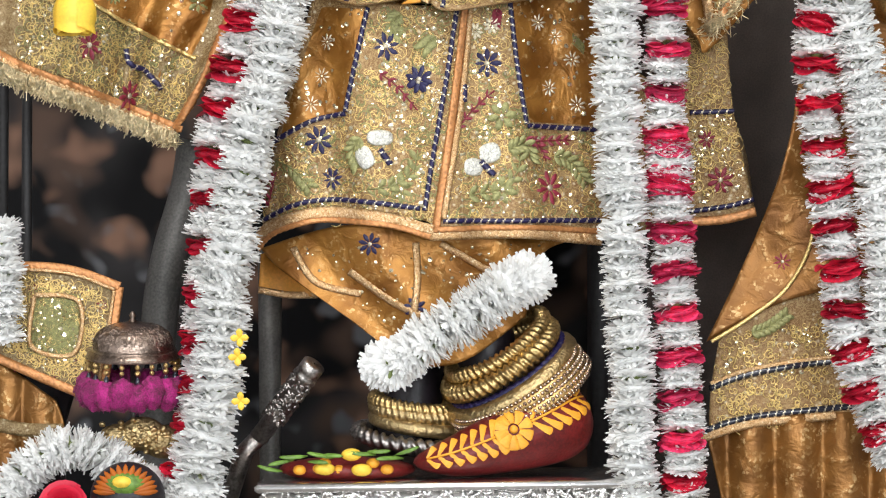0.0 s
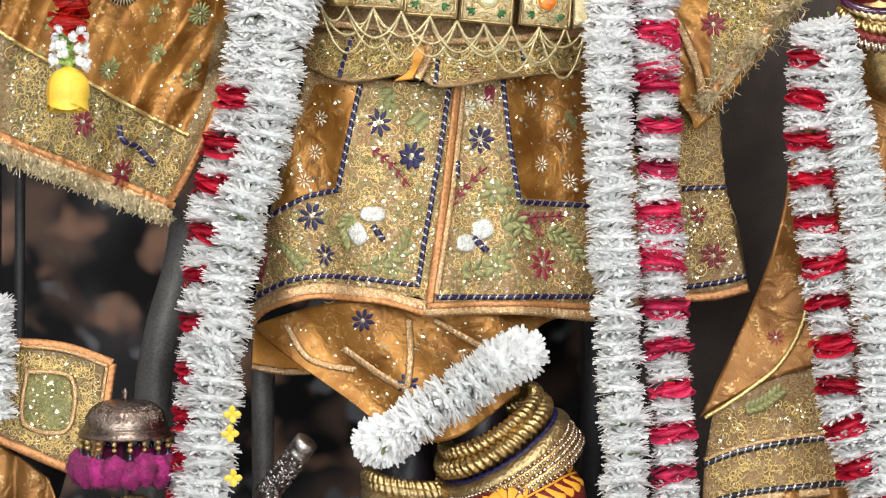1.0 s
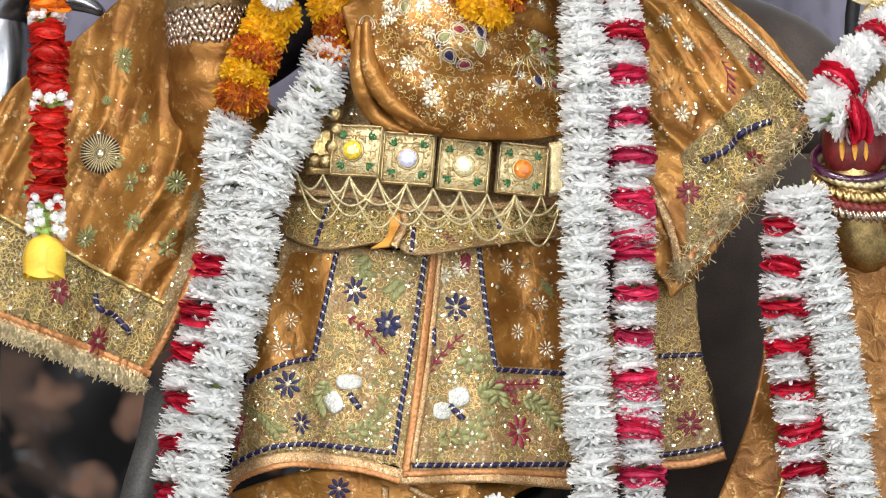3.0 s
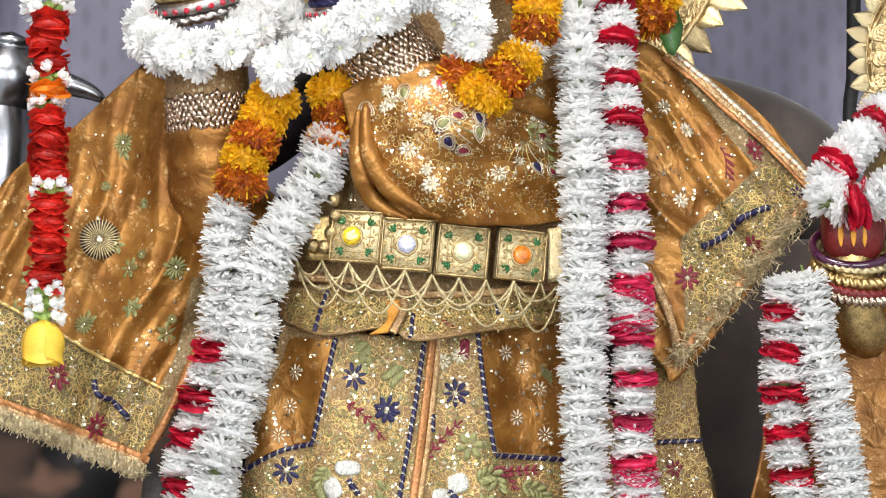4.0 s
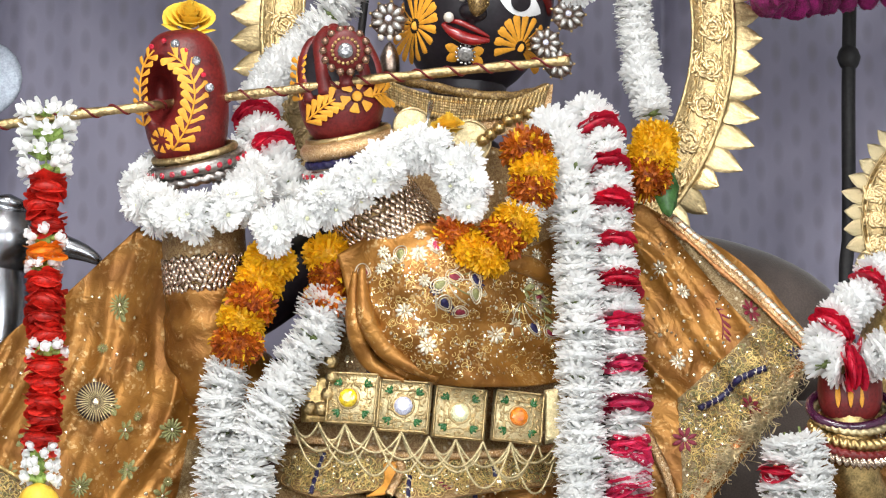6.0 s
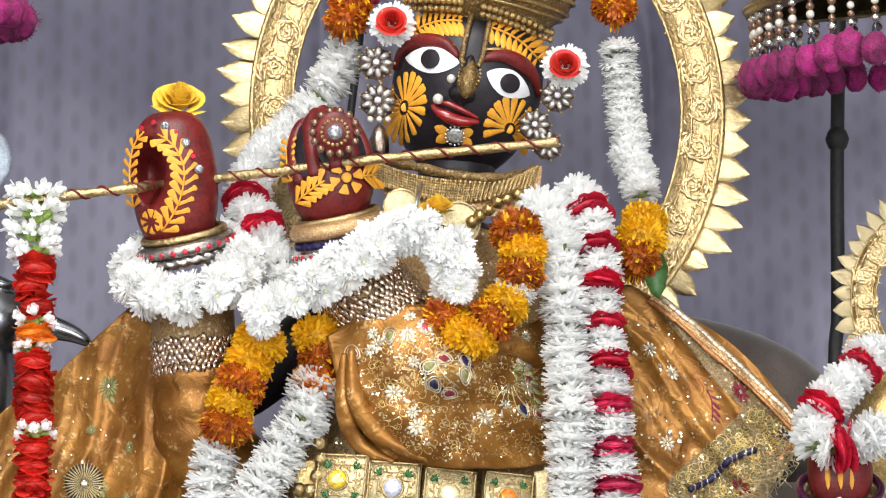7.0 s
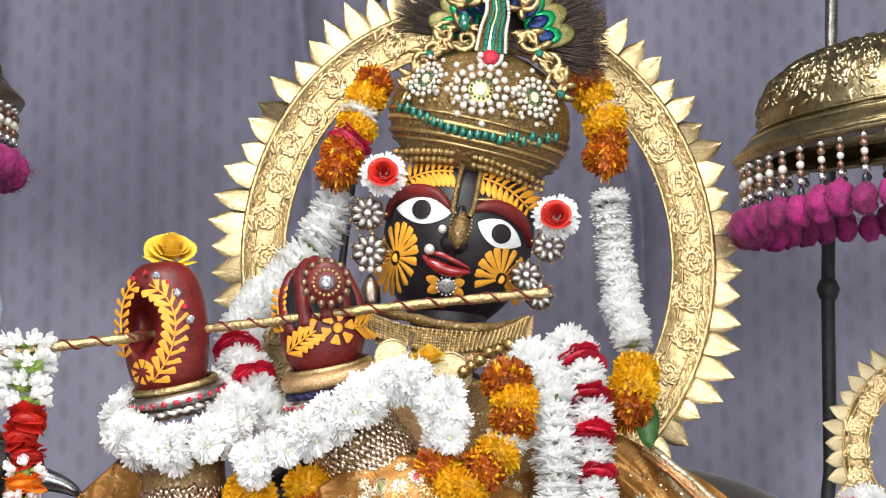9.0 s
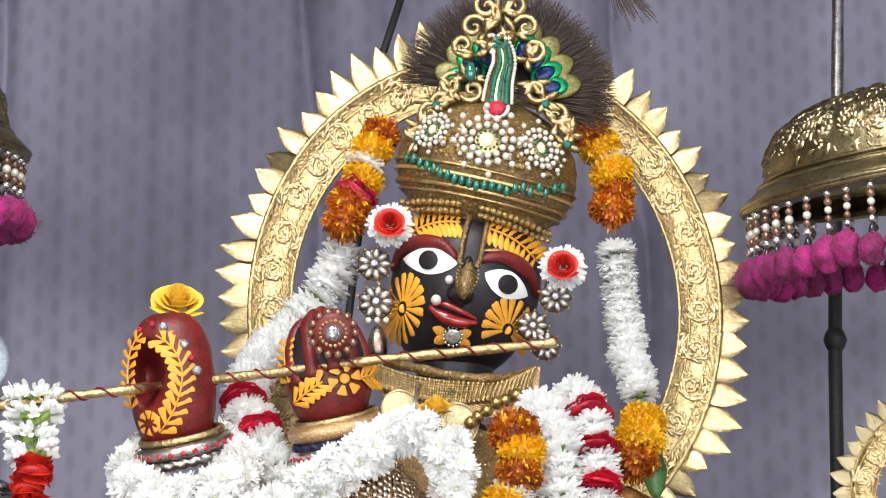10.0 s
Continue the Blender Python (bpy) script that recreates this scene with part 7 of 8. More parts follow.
for u0, v0 in [(0.0348, 1.7105), (0.1032, 1.6873)]:
    for i in range(11):
        a = radians(-150 + 17 * i)
        s = Shape()
        s.tube([on(chest_depth, u0 + q * 0.034 * math.cos(a + 0.5 * q), v0 + q * 0.034 * math.sin(a + 0.5 * q), 0.0008)[0] for q in [0.1 + 0.09 * k for k in range(11)]], 0.0007, 5)
        part("couched_stem", s, M[("gold_thread", "silver_thread", "green_thread")[i % 3]], shawl)
leaves_along([(0.1045, 1.6974), (0.1196, 1.6871), (0.1244, 1.6562)], chest_depth, shawl, "green_thread", 6, 0.01, 0.005)
for u, v in ((0.0409, 1.678), (0.0257, 1.6976), (0.0639, 1.7027)):
    sewn(BLUE8, "flower_motif", chest_depth, shawl, u, v, 15, 0.5)
for pts in ([(-0.0469, 1.7132), (-0.0469, 1.6668), (-0.0327, 1.6309), (-0.0024, 1.6145)], [(-0.0403, 1.7184), (-0.0378, 1.6771), (-0.0175, 1.6411), (0.0279, 1.6155)], [(0.0792, 1.7207), (0.1098, 1.7181), (0.1401, 1.6974)]):
    s = Shape()
    line = smooth_line([spot(p[0], p[1], chest_depth(*p) - 0.004) for p in pts], 30)
    s.tube(line, lambda t: 0.0065 * (0.4 + math.sin(math.pi * t)), 10)
    part("fold", s, M["tissue"], shawl)

for pts, r, lab, rows in (([(-0.1847, 1.7705, -0.04), (-0.1822, 1.729, -0.035), (-0.1787, 1.6877, -0.03), (-0.1741, 1.6364, -0.015), (-0.1435, 1.5955, 0.01)], 0.036, "gold tissue inner sleeve on the raised forearm", (10, 16)), ([(-0.0378, 1.7859, -0.055), (-0.0174, 1.7546, -0.06), (0.0232, 1.7079, -0.055), (0.0788, 1.6666, -0.03)], 0.04, "sequinned inner sleeve on the bent forearm", (4, 15))):
    line = smooth_line([spot(*p) for p in pts], 40)
    s = Shape()
    s.tube(line, lambda t, r=r: r * (0.92 + 0.3 * t + 0.03 * math.sin(t * 50)), 28)
    ob = base("inner_sleeve", line[-1], lab, "sleeve", "sleeves")
    part("cloth", s, M["tissue"], ob)
    s = Shape()
    s.tube(line[1:12], lambda t, r=r: r * 1.03, 28, caps=False)
    part("embroidered_band", s, M["embroidery"], ob)
    # embroidered part and the cuff of close-set metal beads
    s = Shape()
    rg = random.Random(int(r * 1000))
    for i in range(*rows):
        d = (line[i + 1] - line[i - 1]).normalized()
        a = d.orthogonal().normalized()
        b = d.cross(a)
        for k in range(46):
            t = math.tau * (k + 0.5 * (i % 2)) / 46
            e = a * math.cos(t) + b * math.sin(t)
            q = Matrix((d.cross(e), e, d)).transposed()
            s.ball(line[i] + e * r * 1.04 + d * rg.gauss(0, 0.001), (0.0027, 0.002, 0.0046), q @ pose(0, 0, 0, 0, rg.gauss(0, 25), 0).to_3x3(), 6, 4)
    top = base("beaded_cuff", line[10], "broad cuff of close-set silver-gilt beads on the forearm", "cuff", "bangles and anklets")
    part("bead_cover", s, [M["bead_mix"]], top, kind="stuff")
    s = Shape()
    s.tube(line[rows[0]:rows[1]], r * 1.035, 24)
    part("backing", s, M["old_cloth"], top)

# left sleeve: border, medallion, sprigs, fringe


s = hung([((-0.3986, 1.5628), (-0.368, 1.541), (-0.3073, 1.5081), (-0.2593, 1.4808), (-0.2185, 1.4607)), ((-0.3976, 1.5173), (-0.3671, 1.4971), (-0.3066, 1.4694), (-0.2663, 1.4468), (-0.2213, 1.4367)), ((-0.3965, 1.4696), (-0.3663, 1.4545), (-0.301, 1.4299), (-0.2659, 1.4168), (-0.2358, 1.4038))], lifted(sleeve_depth, 0.0018), 40, 20)
part("border", s, M["pale_embroidery"], left_sleeve, "densely embroidered pale gold border")
s = hung([((-0.1951, 1.5625), (-0.1754, 1.5599)), ((-0.2079, 1.4968), (-0.1879, 1.4968)), ((-0.2241, 1.4617), (-0.204, 1.4592)), ((-0.2409, 1.4118), (-0.2348, 1.4018))], lifted(sleeve_depth, 0.0022), 10, 24)
part("side_border", s, M["pale_embroidery"], left_sleeve)
SB = [(-0.3781, 1.5425), (-0.3072, 1.5046), (-0.2185, 1.4592), (-0.2349, 1.4068), (-0.3011, 1.4344), (-0.3764, 1.4595)]
spangles(sleeve_depth, left_sleeve, SB, 330, 61, lift=0.0035)
curls(lifted(sleeve_depth, 0.002), left_sleeve, SB, 900, 62)
curls(lifted(sleeve_depth, 0.002), left_sleeve, SB, 380, 63, "green_thread")
band([(-0.3965, 1.4681), (-0.3662, 1.4535), (-0.301, 1.4289), (-0.2368, 1.4018), (-0.2348, 1.3998)], lifted(sleeve_depth, 0.004), left_sleeve, 0.006, "orange_trim")
band([(-0.3964, 1.4641), (-0.3662, 1.449), (-0.3019, 1.4244), (-0.2367, 1.3978)], lifted(sleeve_depth, 0.004), left_sleeve, 0.005, "trim")
band([(-0.2368, 1.3998), (-0.2138, 1.4417), (-0.1909, 1.4968), (-0.1743, 1.5498)], lifted(sleeve_depth, 0.004), left_sleeve, 0.006, "orange_trim")
band([(-0.3986, 1.5638), (-0.368, 1.542), (-0.3073, 1.5091), (-0.2593, 1.4818), (-0.2186, 1.4617)], lifted(sleeve_depth, 0.003), left_sleeve, 0.003, "gold_thread")
for u, v in ((-0.3127, 1.4744), (-0.2785, 1.4293)):
    sewn(RED8, "flower_motif", lifted(sleeve_depth, 0.003), left_sleeve, u, v, 0, 1.0)
rope([(-0.2807, 1.4708), (-0.2764, 1.4568), (-0.2639, 1.4518), (-0.2497, 1.4352)], lifted(sleeve_depth, 0.003), left_sleeve, 0.0026, name="cord_sprig")
for u, v in ((-0.2874, 1.5222), (-0.2475, 1.5347), (-0.2505, 1.5702), (-0.2128, 1.5701), (-0.2171, 1.5119), (-0.2634, 1.593), (-0.257, 1.6774), (-0.1983, 1.6338), (-0.3383, 1.5627), (-0.3528, 1.5324)):
    sewn(GREEN6, "flower_motif", sleeve_depth, left_sleeve, u, v, u * 999, 0.9)
spangles(sleeve_depth, left_sleeve, [(-0.3545, 1.6186), (-0.28, 1.6954), (-0.1781, 1.6337), (-0.1922, 1.522), (-0.2186, 1.4642), (-0.3073, 1.5121), (-0.3681, 1.5476)], 150, 64, (0.0008, 0.0016), lift=0.002)
flat_disc = Shape()
flat_disc.ball((0, 0, 0.0008), (0.0185, 0.0185, 0.0012), nu=28, nv=5)
medal = sewn(flat_disc.mesh("medallion", [M["feather"]]), "medallion", lifted(sleeve_depth, 0.003), left_sleeve, -0.2775, 1.5961, 0, 1.0, "round dark medallion of coiled silver wire")
WIRE = flower_motif(36, 0.0195, 0.0013).mesh("wire_rays", [M["pale_gold"], M["sequin"]])
sewn(WIRE, "wire_rays", lifted(sleeve_depth, 0.0055), medal, -0.2775, 1.5961, 0, 1.0)
STAR = flower_motif(14, 0.011, 0.0026).mesh("star_motif", [M["green_thread"], M["sequin"]])
for (u, v), k in zip([(-0.2578, 1.6834), (-0.2093, 1.571), (-0.2484, 1.5353), (-0.2902, 1.5198), (-0.2723, 1.644), (-0.2378, 1.6285), (-0.2396, 1.5828), (-0.2122, 1.5246)], (1.0, 1.0, 0.6, 0.9, 0.5, 0.5, 0.45, 0.45)):
    sewn(STAR, "star_motif", lifted(sleeve_depth, 0.0015), left_sleeve, u, v, u * 700, k)


def fringe(pts, depth, parent, length, seed, n):
    """Tinsel threads hanging from an edge, crinkled and uneven."""
    rg = random.Random(seed)
    line = smooth_line([(p[0], p[1], 0) for p in pts], n)
    s = Shape()
    for i in range(n):
        for k in range(3):
            q = line[i]
            p = spot(q.x, q.y, depth(q.x, q.y) - 0.001 - 0.003 * k)
            t = (line[i + 1] - line[i]).normalized()
            d = Vector((t.y, 0, -t.x)) * 0.7 + Vector((0, 0, -0.6))
            if d.z > 0:
                d = -d
            d = (d + Vector((rg.gauss(0, 0.3), rg.gauss(0, 0.2), rg.gauss(0, 0.2)))).normalized()
            L = length * rg.uniform(0.6, 1.1)
            e = Vector((rg.gauss(0, 1), rg.gauss(0, 1), rg.gauss(0, 1))) * 0.0024
            s.tube([p, p + d * L * 0.35 + e, p + d * L * 0.7 - e, p + d * L + e], 0.0005, 3, caps=False)
    return part("fringe", s, M["tinsel"], parent, "crinkled silver tinsel fringe", kind="stuff")


fringe([(-0.3964, 1.4621), (-0.3661, 1.447), (-0.3009, 1.4229), (-0.2357, 1.3968)], sleeve_depth, left_sleeve, 0.015, 71, 420)

# right shawl end
s = hung([((0.2412, 1.5974), (0.2823, 1.6331), (0.3236, 1.669), (0.3512, 1.651)), ((0.2431, 1.5567), (0.2868, 1.5973), (0.3279, 1.6279), (0.3576, 1.6407)), ((0.2447, 1.496), (0.2858, 1.5464), (0.3271, 1.5921), (0.3594, 1.6304))], lifted(cape_depth, 0.0018), 30, 20)
part("border", s, M["pale_embroidery"], right_sleeve, "densely embroidered pale gold border")
s = hung([((0.2285, 1.7622), (0.2412, 1.757)), ((0.2684, 1.7103), (0.2889, 1.7129)), ((0.3033, 1.669), (0.3289, 1.6767)), ((0.3383, 1.6407), (0.3587, 1.6474))], lifted(cape_depth, 0.0022), 8, 30)
part("side_border", s, M["pale_embroidery"], right_sleeve)
CB = [(0.2437, 1.5923), (0.3236, 1.6664), (0.3566, 1.6407), (0.2474, 1.506)]
spangles(cape_depth, right_sleeve, CB, 260, 81, lift=0.0035)
curls(lifted(cape_depth, 0.002), right_sleeve, CB, 800, 82)
curls(lifted(cape_depth, 0.002), right_sleeve, CB, 300, 83, "green_thread")
spangles(cape_depth, right_sleeve, [(0.2129, 1.7466), (0.2385, 1.7466), (0.3386, 1.6535), (0.2464, 1.6025), (0.216, 1.6025)], 170, 84, lift=0.002)
band([(0.2311, 1.7648), (0.2437, 1.7559), (0.2889, 1.7144), (0.3289, 1.6767), (0.3597, 1.6443)], lifted(cape_depth, 0.004), right_sleeve, 0.008, "trim")
band([(0.2274, 1.7611), (0.2406, 1.7518), (0.2858, 1.7103), (0.3257, 1.6726), (0.3565, 1.6402)], lifted(cape_depth, 0.004), right_sleeve, 0.003, "orange_trim")
band([(0.3585, 1.6371), (0.3272, 1.5932), (0.2858, 1.5464), (0.2407, 1.495)], lifted(cape_depth, 0.004), right_sleeve, 0.006, "orange_trim")
band([(0.2105, 1.5694), (0.2228, 1.5466), (0.2339, 1.5162), (0.2366, 1.4909)], lifted(cape_depth, 0.004), right_sleeve, 0.008, "trim")
rope([(0.2325, 1.7668), (0.2457, 1.7579), (0.2909, 1.7164), (0.3309, 1.6787), (0.3617, 1.6463)], lifted(cape_depth, 0.003), right_sleeve, 0.0036, ("silver_thread", "orange_trim"), "braided_edge")
fringe([(0.3604, 1.632), (0.3296, 1.5881), (0.2883, 1.5414), (0.2421, 1.4884)], cape_depth, right_sleeve, 0.018, 72, 420)
for u, v in ((0.3085, 1.6767), (0.3069, 1.5896), (0.2467, 1.5607)):
    sewn(RED8, "flower_motif", lifted(cape_depth, 0.002), right_sleeve, u, v, 12, 0.85)
sewn(BLUE8, "flower_motif", lifted(cape_depth, 0.002), right_sleeve, *(0.3473, 1.6371), 0, 0.8)
rope([(0.2603, 1.5882), (0.2818, 1.5999), (0.2972, 1.6152), (0.3217, 1.6249)], lifted(cape_depth, 0.003), right_sleeve, 0.0032, name="cord_sprig")
leaves_along([(0.2781, 1.6793), (0.283, 1.669), (0.2827, 1.6511)], cape_depth, right_sleeve, "maroon_thread", 5, 0.011, 0.003, both=False)
for u, v in ((0.2478, 1.6948), (0.2418, 1.6306), (0.2885, 1.6948), (0.2278, 1.7155)):
    sewn(SILVER9, "flower_motif", cape_depth, right_sleeve, u, v, 0, 1.0)
s = hung([((0.2055, 1.572), (0.2256, 1.5618)), ((0.2098, 1.5162), (0.2349, 1.5111)), ((0.2145, 1.5016), (0.2368, 1.4712))], lambda u, v: 0.05, 8, 20)
part("lining", s, M["lining"], right_sleeve, "bright orange-yellow lining", thick=0.0015)

# ---- more garlands ----
W1 = "white chrysanthemum garland round the raised wrist"
wreath(closed_line((-0.1885, 1.79), 0.048, 0.026, -0.05, 0.05, 8), 0.046, W1, 7)
wreath([(-0.1294, 1.7444, -0.1), (-0.0939, 1.7641, -0.11), (-0.0583, 1.786, -0.115), (-0.0174, 1.811, -0.115), (0.0185, 1.8251, -0.115), (0.0466, 1.8094, -0.115), (0.0566, 1.7754, -0.11)], 0.046, "white chrysanthemum garland round the bent wrist", 8)
garland([(-0.0411, 2.0113, 0.05), (-0.0618, 1.9625, 0.05), (-0.0926, 1.925, 0.05), (-0.1233, 1.8956, 0.03), (-0.1358, 1.8558, 0), (-0.1174, 1.8137, -0.02), (-0.0941, 1.7718, -0.03)], "wwwwwwwwwwwwwwwwrwwrww", 0.048, "white garland with dark red roses falling from the turban")
garland([(-0.1182, 1.7392, -0.07), (-0.1317, 1.703, -0.075), (-0.1491, 1.6671, -0.075), (-0.1589, 1.6312, -0.075)], "yymymy", 0.05, "marigold section in orange and yellow on a white garland")
garland([(-0.0694, 1.7443, -0.065), (-0.0693, 1.7184, -0.07), (-0.0733, 1.6875, -0.07)], "ymmy", 0.048, "marigold section in yellow and orange on a white garland")
garland([(0.1032, 1.8408, -0.1), (0.1132, 1.8066, -0.105), (0.1051, 1.7701, -0.105), (0.0845, 1.7441, -0.105), (0.064, 1.726, -0.105), (0.0387, 1.7494, -0.1)], "mymwymyymmy", 0.047, "short marigold garland hanging at the chest")
garland([(-0.0071, 2.1257, 0.02), (-0.0213, 2.0906, 0.02), (-0.0318, 2.0629, 0.02), (-0.0422, 2.0437, 0.02), (-0.0458, 2.0245, 0.02)], "mywypm", 0.044, "small marigold string beside the turban")
garland([(0.1745, 2.1268, 0.02), (0.195, 2.0934, 0.03), (0.2064, 2.0629, 0.03), (0.2016, 2.0326, 0.03)], "mywym", 0.044, "small marigold string beside the turban")
garland([(0.2053, 2.0106, 0.04), (0.209, 1.9455, 0.05), (0.2165, 1.8865, 0.04), (0.2261, 1.8588, 0.03)], "w", 0.043, "white chrysanthemum garland hanging from the turban")
garland([(0.2285, 1.8493, 0), (0.2227, 1.8229, -0.01), (0.2142, 1.7915, -0.02)], "yymm", 0.05, "cluster of marigolds on the shoulder")
garland([(-0.0645, 1.1892, -0.05), (-0.042, 1.1942, -0.075), (-0.012, 1.2142, -0.09), (0.023, 1.2366, -0.09), (0.0555, 1.2591, -0.08), (0.078, 1.2691, -0.05)], "w", 0.052, "thick white garland round the ankle")
s = Shape()
s.leaf(spot(*(0.2252, 1.8229), -0.01), (0.4, 0, -1), (0.3, -1, 0), 0.06, 0.026, 0.002, 0.2)
thing("green_leaf", s, M["leaf"], "glossy dark green leaf tucked in the garland", "leaf", thick=0.0008)

# ---- parasols ----


def parasol(c, y, R, high, strings, beads, label, seed, ball_r, bead_r, metal="brass", lean=(0, 0)):
    """A ceremonial parasol: chased metal dome, rim with bead strings, each ending in a dark drop and a wool pompon."""
    m = Matrix.Translation(spot(c[0], c[1], y)) @ pose(0, 0, 0, *lean, 0)

    def low(x, yy, z):
        return m @ Vector((x, yy, 0)) + Vector((0, 0, z))
    top = base("parasol", m.translation, label, "parasol", "parasols")
    s = Shape()
    prof = [(0.86, -0.02), (0.98, -0.01), (1.0, 0.0), (1.0, 0.03), (0.97, 0.1), (0.9, 0.19), (0.85, 0.24), (0.85, 0.32), (0.82, 0.5), (0.76, 0.66), (0.64, 0.8), (0.46, 0.9), (0.25, 0.96), (0.08, 0.99), (0.001, 1.0)]
    s.lathe([(r * R, h * high) for r, h in prof], m, 72)
    part("dome", s, M[metal], top, thick=R * 0.012)
    rg = random.Random(seed)

    def shell(a, h, lift=0.0):
        """A place on the dome's wall, and its outward normal."""
        i = max(i for i in range(7, len(prof) - 1) if prof[i][1] <= max(h, 0.32))
        (r0, h0), (r1, h1) = prof[i], prof[i + 1]
        r = r0 + (r1 - r0) * (h - h0) / (h1 - h0)
        nr, nz = (h1 - h0) * high, (r0 - r1) * R
        k = math.hypot(nr, nz)
        n = Vector((nr / k * math.cos(a), nr / k * math.sin(a), nz / k))
        return m @ (Vector((r * R * math.cos(a), r * R * math.sin(a), h * high)) + n * lift), m.to_3x3() @ n
    # scrolling leaves beaten up from the wall
    s = Shape()
    bays = 16
    for i in range(bays):
        for w in (1, -1):
            a0, pts = math.tau * (i + 0.5 + 0.25 * w) / bays, []
            for j in range(19):
                t = j / 18
                q = 1 - 0.85 * t
                pts.append(shell(a0 + w * 0.105 * q * math.cos(0.6 + t * 8.5), 0.62 + 0.25 * q * math.sin(0.6 + t * 8.5), R * 0.004))
            s.tube([p for p, n in pts], lambda t: R * 0.013 * (1 - 0.5 * t), 6)
            for j in range(18):
                t = (pts[j + 1][0] - pts[j][0]).normalized()
                n = pts[j][1]
                for side in (1, -1):
                    s.leaf(pts[j][0], t + n.cross(t) * side * rg.uniform(0.6, 1.2), n, R * rg.uniform(0.055, 0.085) * (1 - 0.45 * j / 18), R * 0.028, R * 0.012, side * rg.uniform(0.1, 0.5))
        for k in range(14):
            p, n = shell(math.tau * (i + rg.random()) / bays, rg.choice((rg.uniform(0.34, 0.4), rg.uniform(0.84, 0.92))), R * 0.002)
            s.leaf(p, Vector((rg.gauss(0, 1), rg.gauss(0, 1), rg.gauss(0, 1))).cross(n), n, R * rg.uniform(0.04, 0.07), R * 0.024, R * 0.01, rg.uniform(-0.5, 0.5))
    part("chasing", s, M["brass_relief" if metal == "brass" else metal], top, kind="stuff")
    for h, r in ((0.2, 0.9), (0.27, 0.855), (0.045, 1.0)):
        s = Shape()
        s.ring(m @ Matrix.Translation((0, 0, h * high)), r * R, R * 0.014, 72, 6, 1.0, 0.2, 40)
        part("rim_cord", s, M[metal], top)
    fin = Shape()
    fin.lathe([(0.05 * R, 0.98 * high), (0.09 * R, 1.04 * high), (0.04 * R, 1.1 * high), (0.08 * R, 1.18 * high), (0.001, 1.3 * high)], m, 16)
    part("finial", fin, M[metal], top)
    for i in range(strings):
        a = math.tau * (i + rg.uniform(-0.12, 0.12)) / strings
        x, yy = 0.965 * R * math.cos(a), 0.965 * R * math.sin(a)
        st = Shape()
        st.tube([m @ Vector((x, yy, 0)), low(x, yy, -bead_r * 2 * beads - 2 * bead_r)], bead_r * 0.18, 4)
        string = part("bead_string", st, M["maroon_thread"], top)
        for j in range(beads):
            me = (SILVER_BEAD, BRONZE, PEARL, BRONZE, SILVER_BEAD)[j % 5] if metal == "brass" else GOLD_BEAD
            bead(me, "bead", low(x, yy, -bead_r * 1.3 - j * bead_r * 1.95), bead_r * rg.uniform(0.85, 1.05), string)
        z = -bead_r * 1.3 - beads * bead_r * 1.95
        bead(BLACK_BEAD, "drop", low(x, yy, z - bead_r * 1.0), (bead_r * 0.9, bead_r * 0.9, bead_r * 2.0), string)
        s = Shape()
        c2 = low(x * 1.02, yy * 1.02, z - bead_r * 2 - ball_r * rg.uniform(0.5, 0.9))
        sd, size = rg.random() * 50, rg.uniform(0.82, 1.08)

        def wool(a2, b2, c2=c2, sd=sd, size=size):
            t, p = a2 * math.tau, (b2 - 0.5) * math.pi * 0.998
            d = Vector((math.cos(p) * math.cos(t), math.cos(p) * math.sin(t), math.sin(p)))
            q = ball_r * size * (1 + 0.22 * noise.noise(d * 2.2 + Vector((sd, 0, 0))) + 0.06 * noise.noise(d * 7 + Vector((0, sd, 0))))
            return c2 + Vector((d.x * q * 0.92, d.y * q * 0.92, d.z * q * 1.15))
        s.grid(wool, 20, 14, wrap_u=True)
        # loose fibres
        for _ in range(60):
            d = Vector((rg.gauss(0, 1), rg.gauss(0, 1), rg.gauss(0, 1))).normalized()
            p0 = c2 + d * ball_r * 0.97
            e = Vector((rg.gauss(0, 1), rg.gauss(0, 1), rg.gauss(0, 1))) * 0.35
            s.tube([p0, p0 + (d + e).normalized() * ball_r * rg.uniform(0.1, 0.25)], 0.0003, 3, caps=False)
        part("pompon", s, M["magenta"], string, "magenta wool pompon")
    return top


parasol((0.4994, 2.057), 0.06, 0.18, 0.105, 48, 5, "large brass parasol with bead strings and magenta pompons", 1, 0.0145, 0.0041, lean=(10, -8))
parasol((-0.512, 2.1083), 0.06, 0.176, 0.105, 48, 5, "large brass parasol with silver bead strings and magenta pompons", 2, 0.0145, 0.0041, lean=(10, 6))
parasol((-0.2739, 1.1982), -0.03, 0.041, 0.031, 18, 2, "small silver parasol with gold beads and magenta pompons", 3, 0.0125, 0.0026, "copper", (8, 0))
s = Shape()
s.tube([spot(*(-0.2739, 1.1982), -0.03), spot(*(-0.2739, 1.1982), -0.03) - Vector((0, 0, 0.155))], 0.0025, 8)
thing("parasol_stick", s, M["dark_silver"], "thin dark metal stick holding the small parasol", "stick")


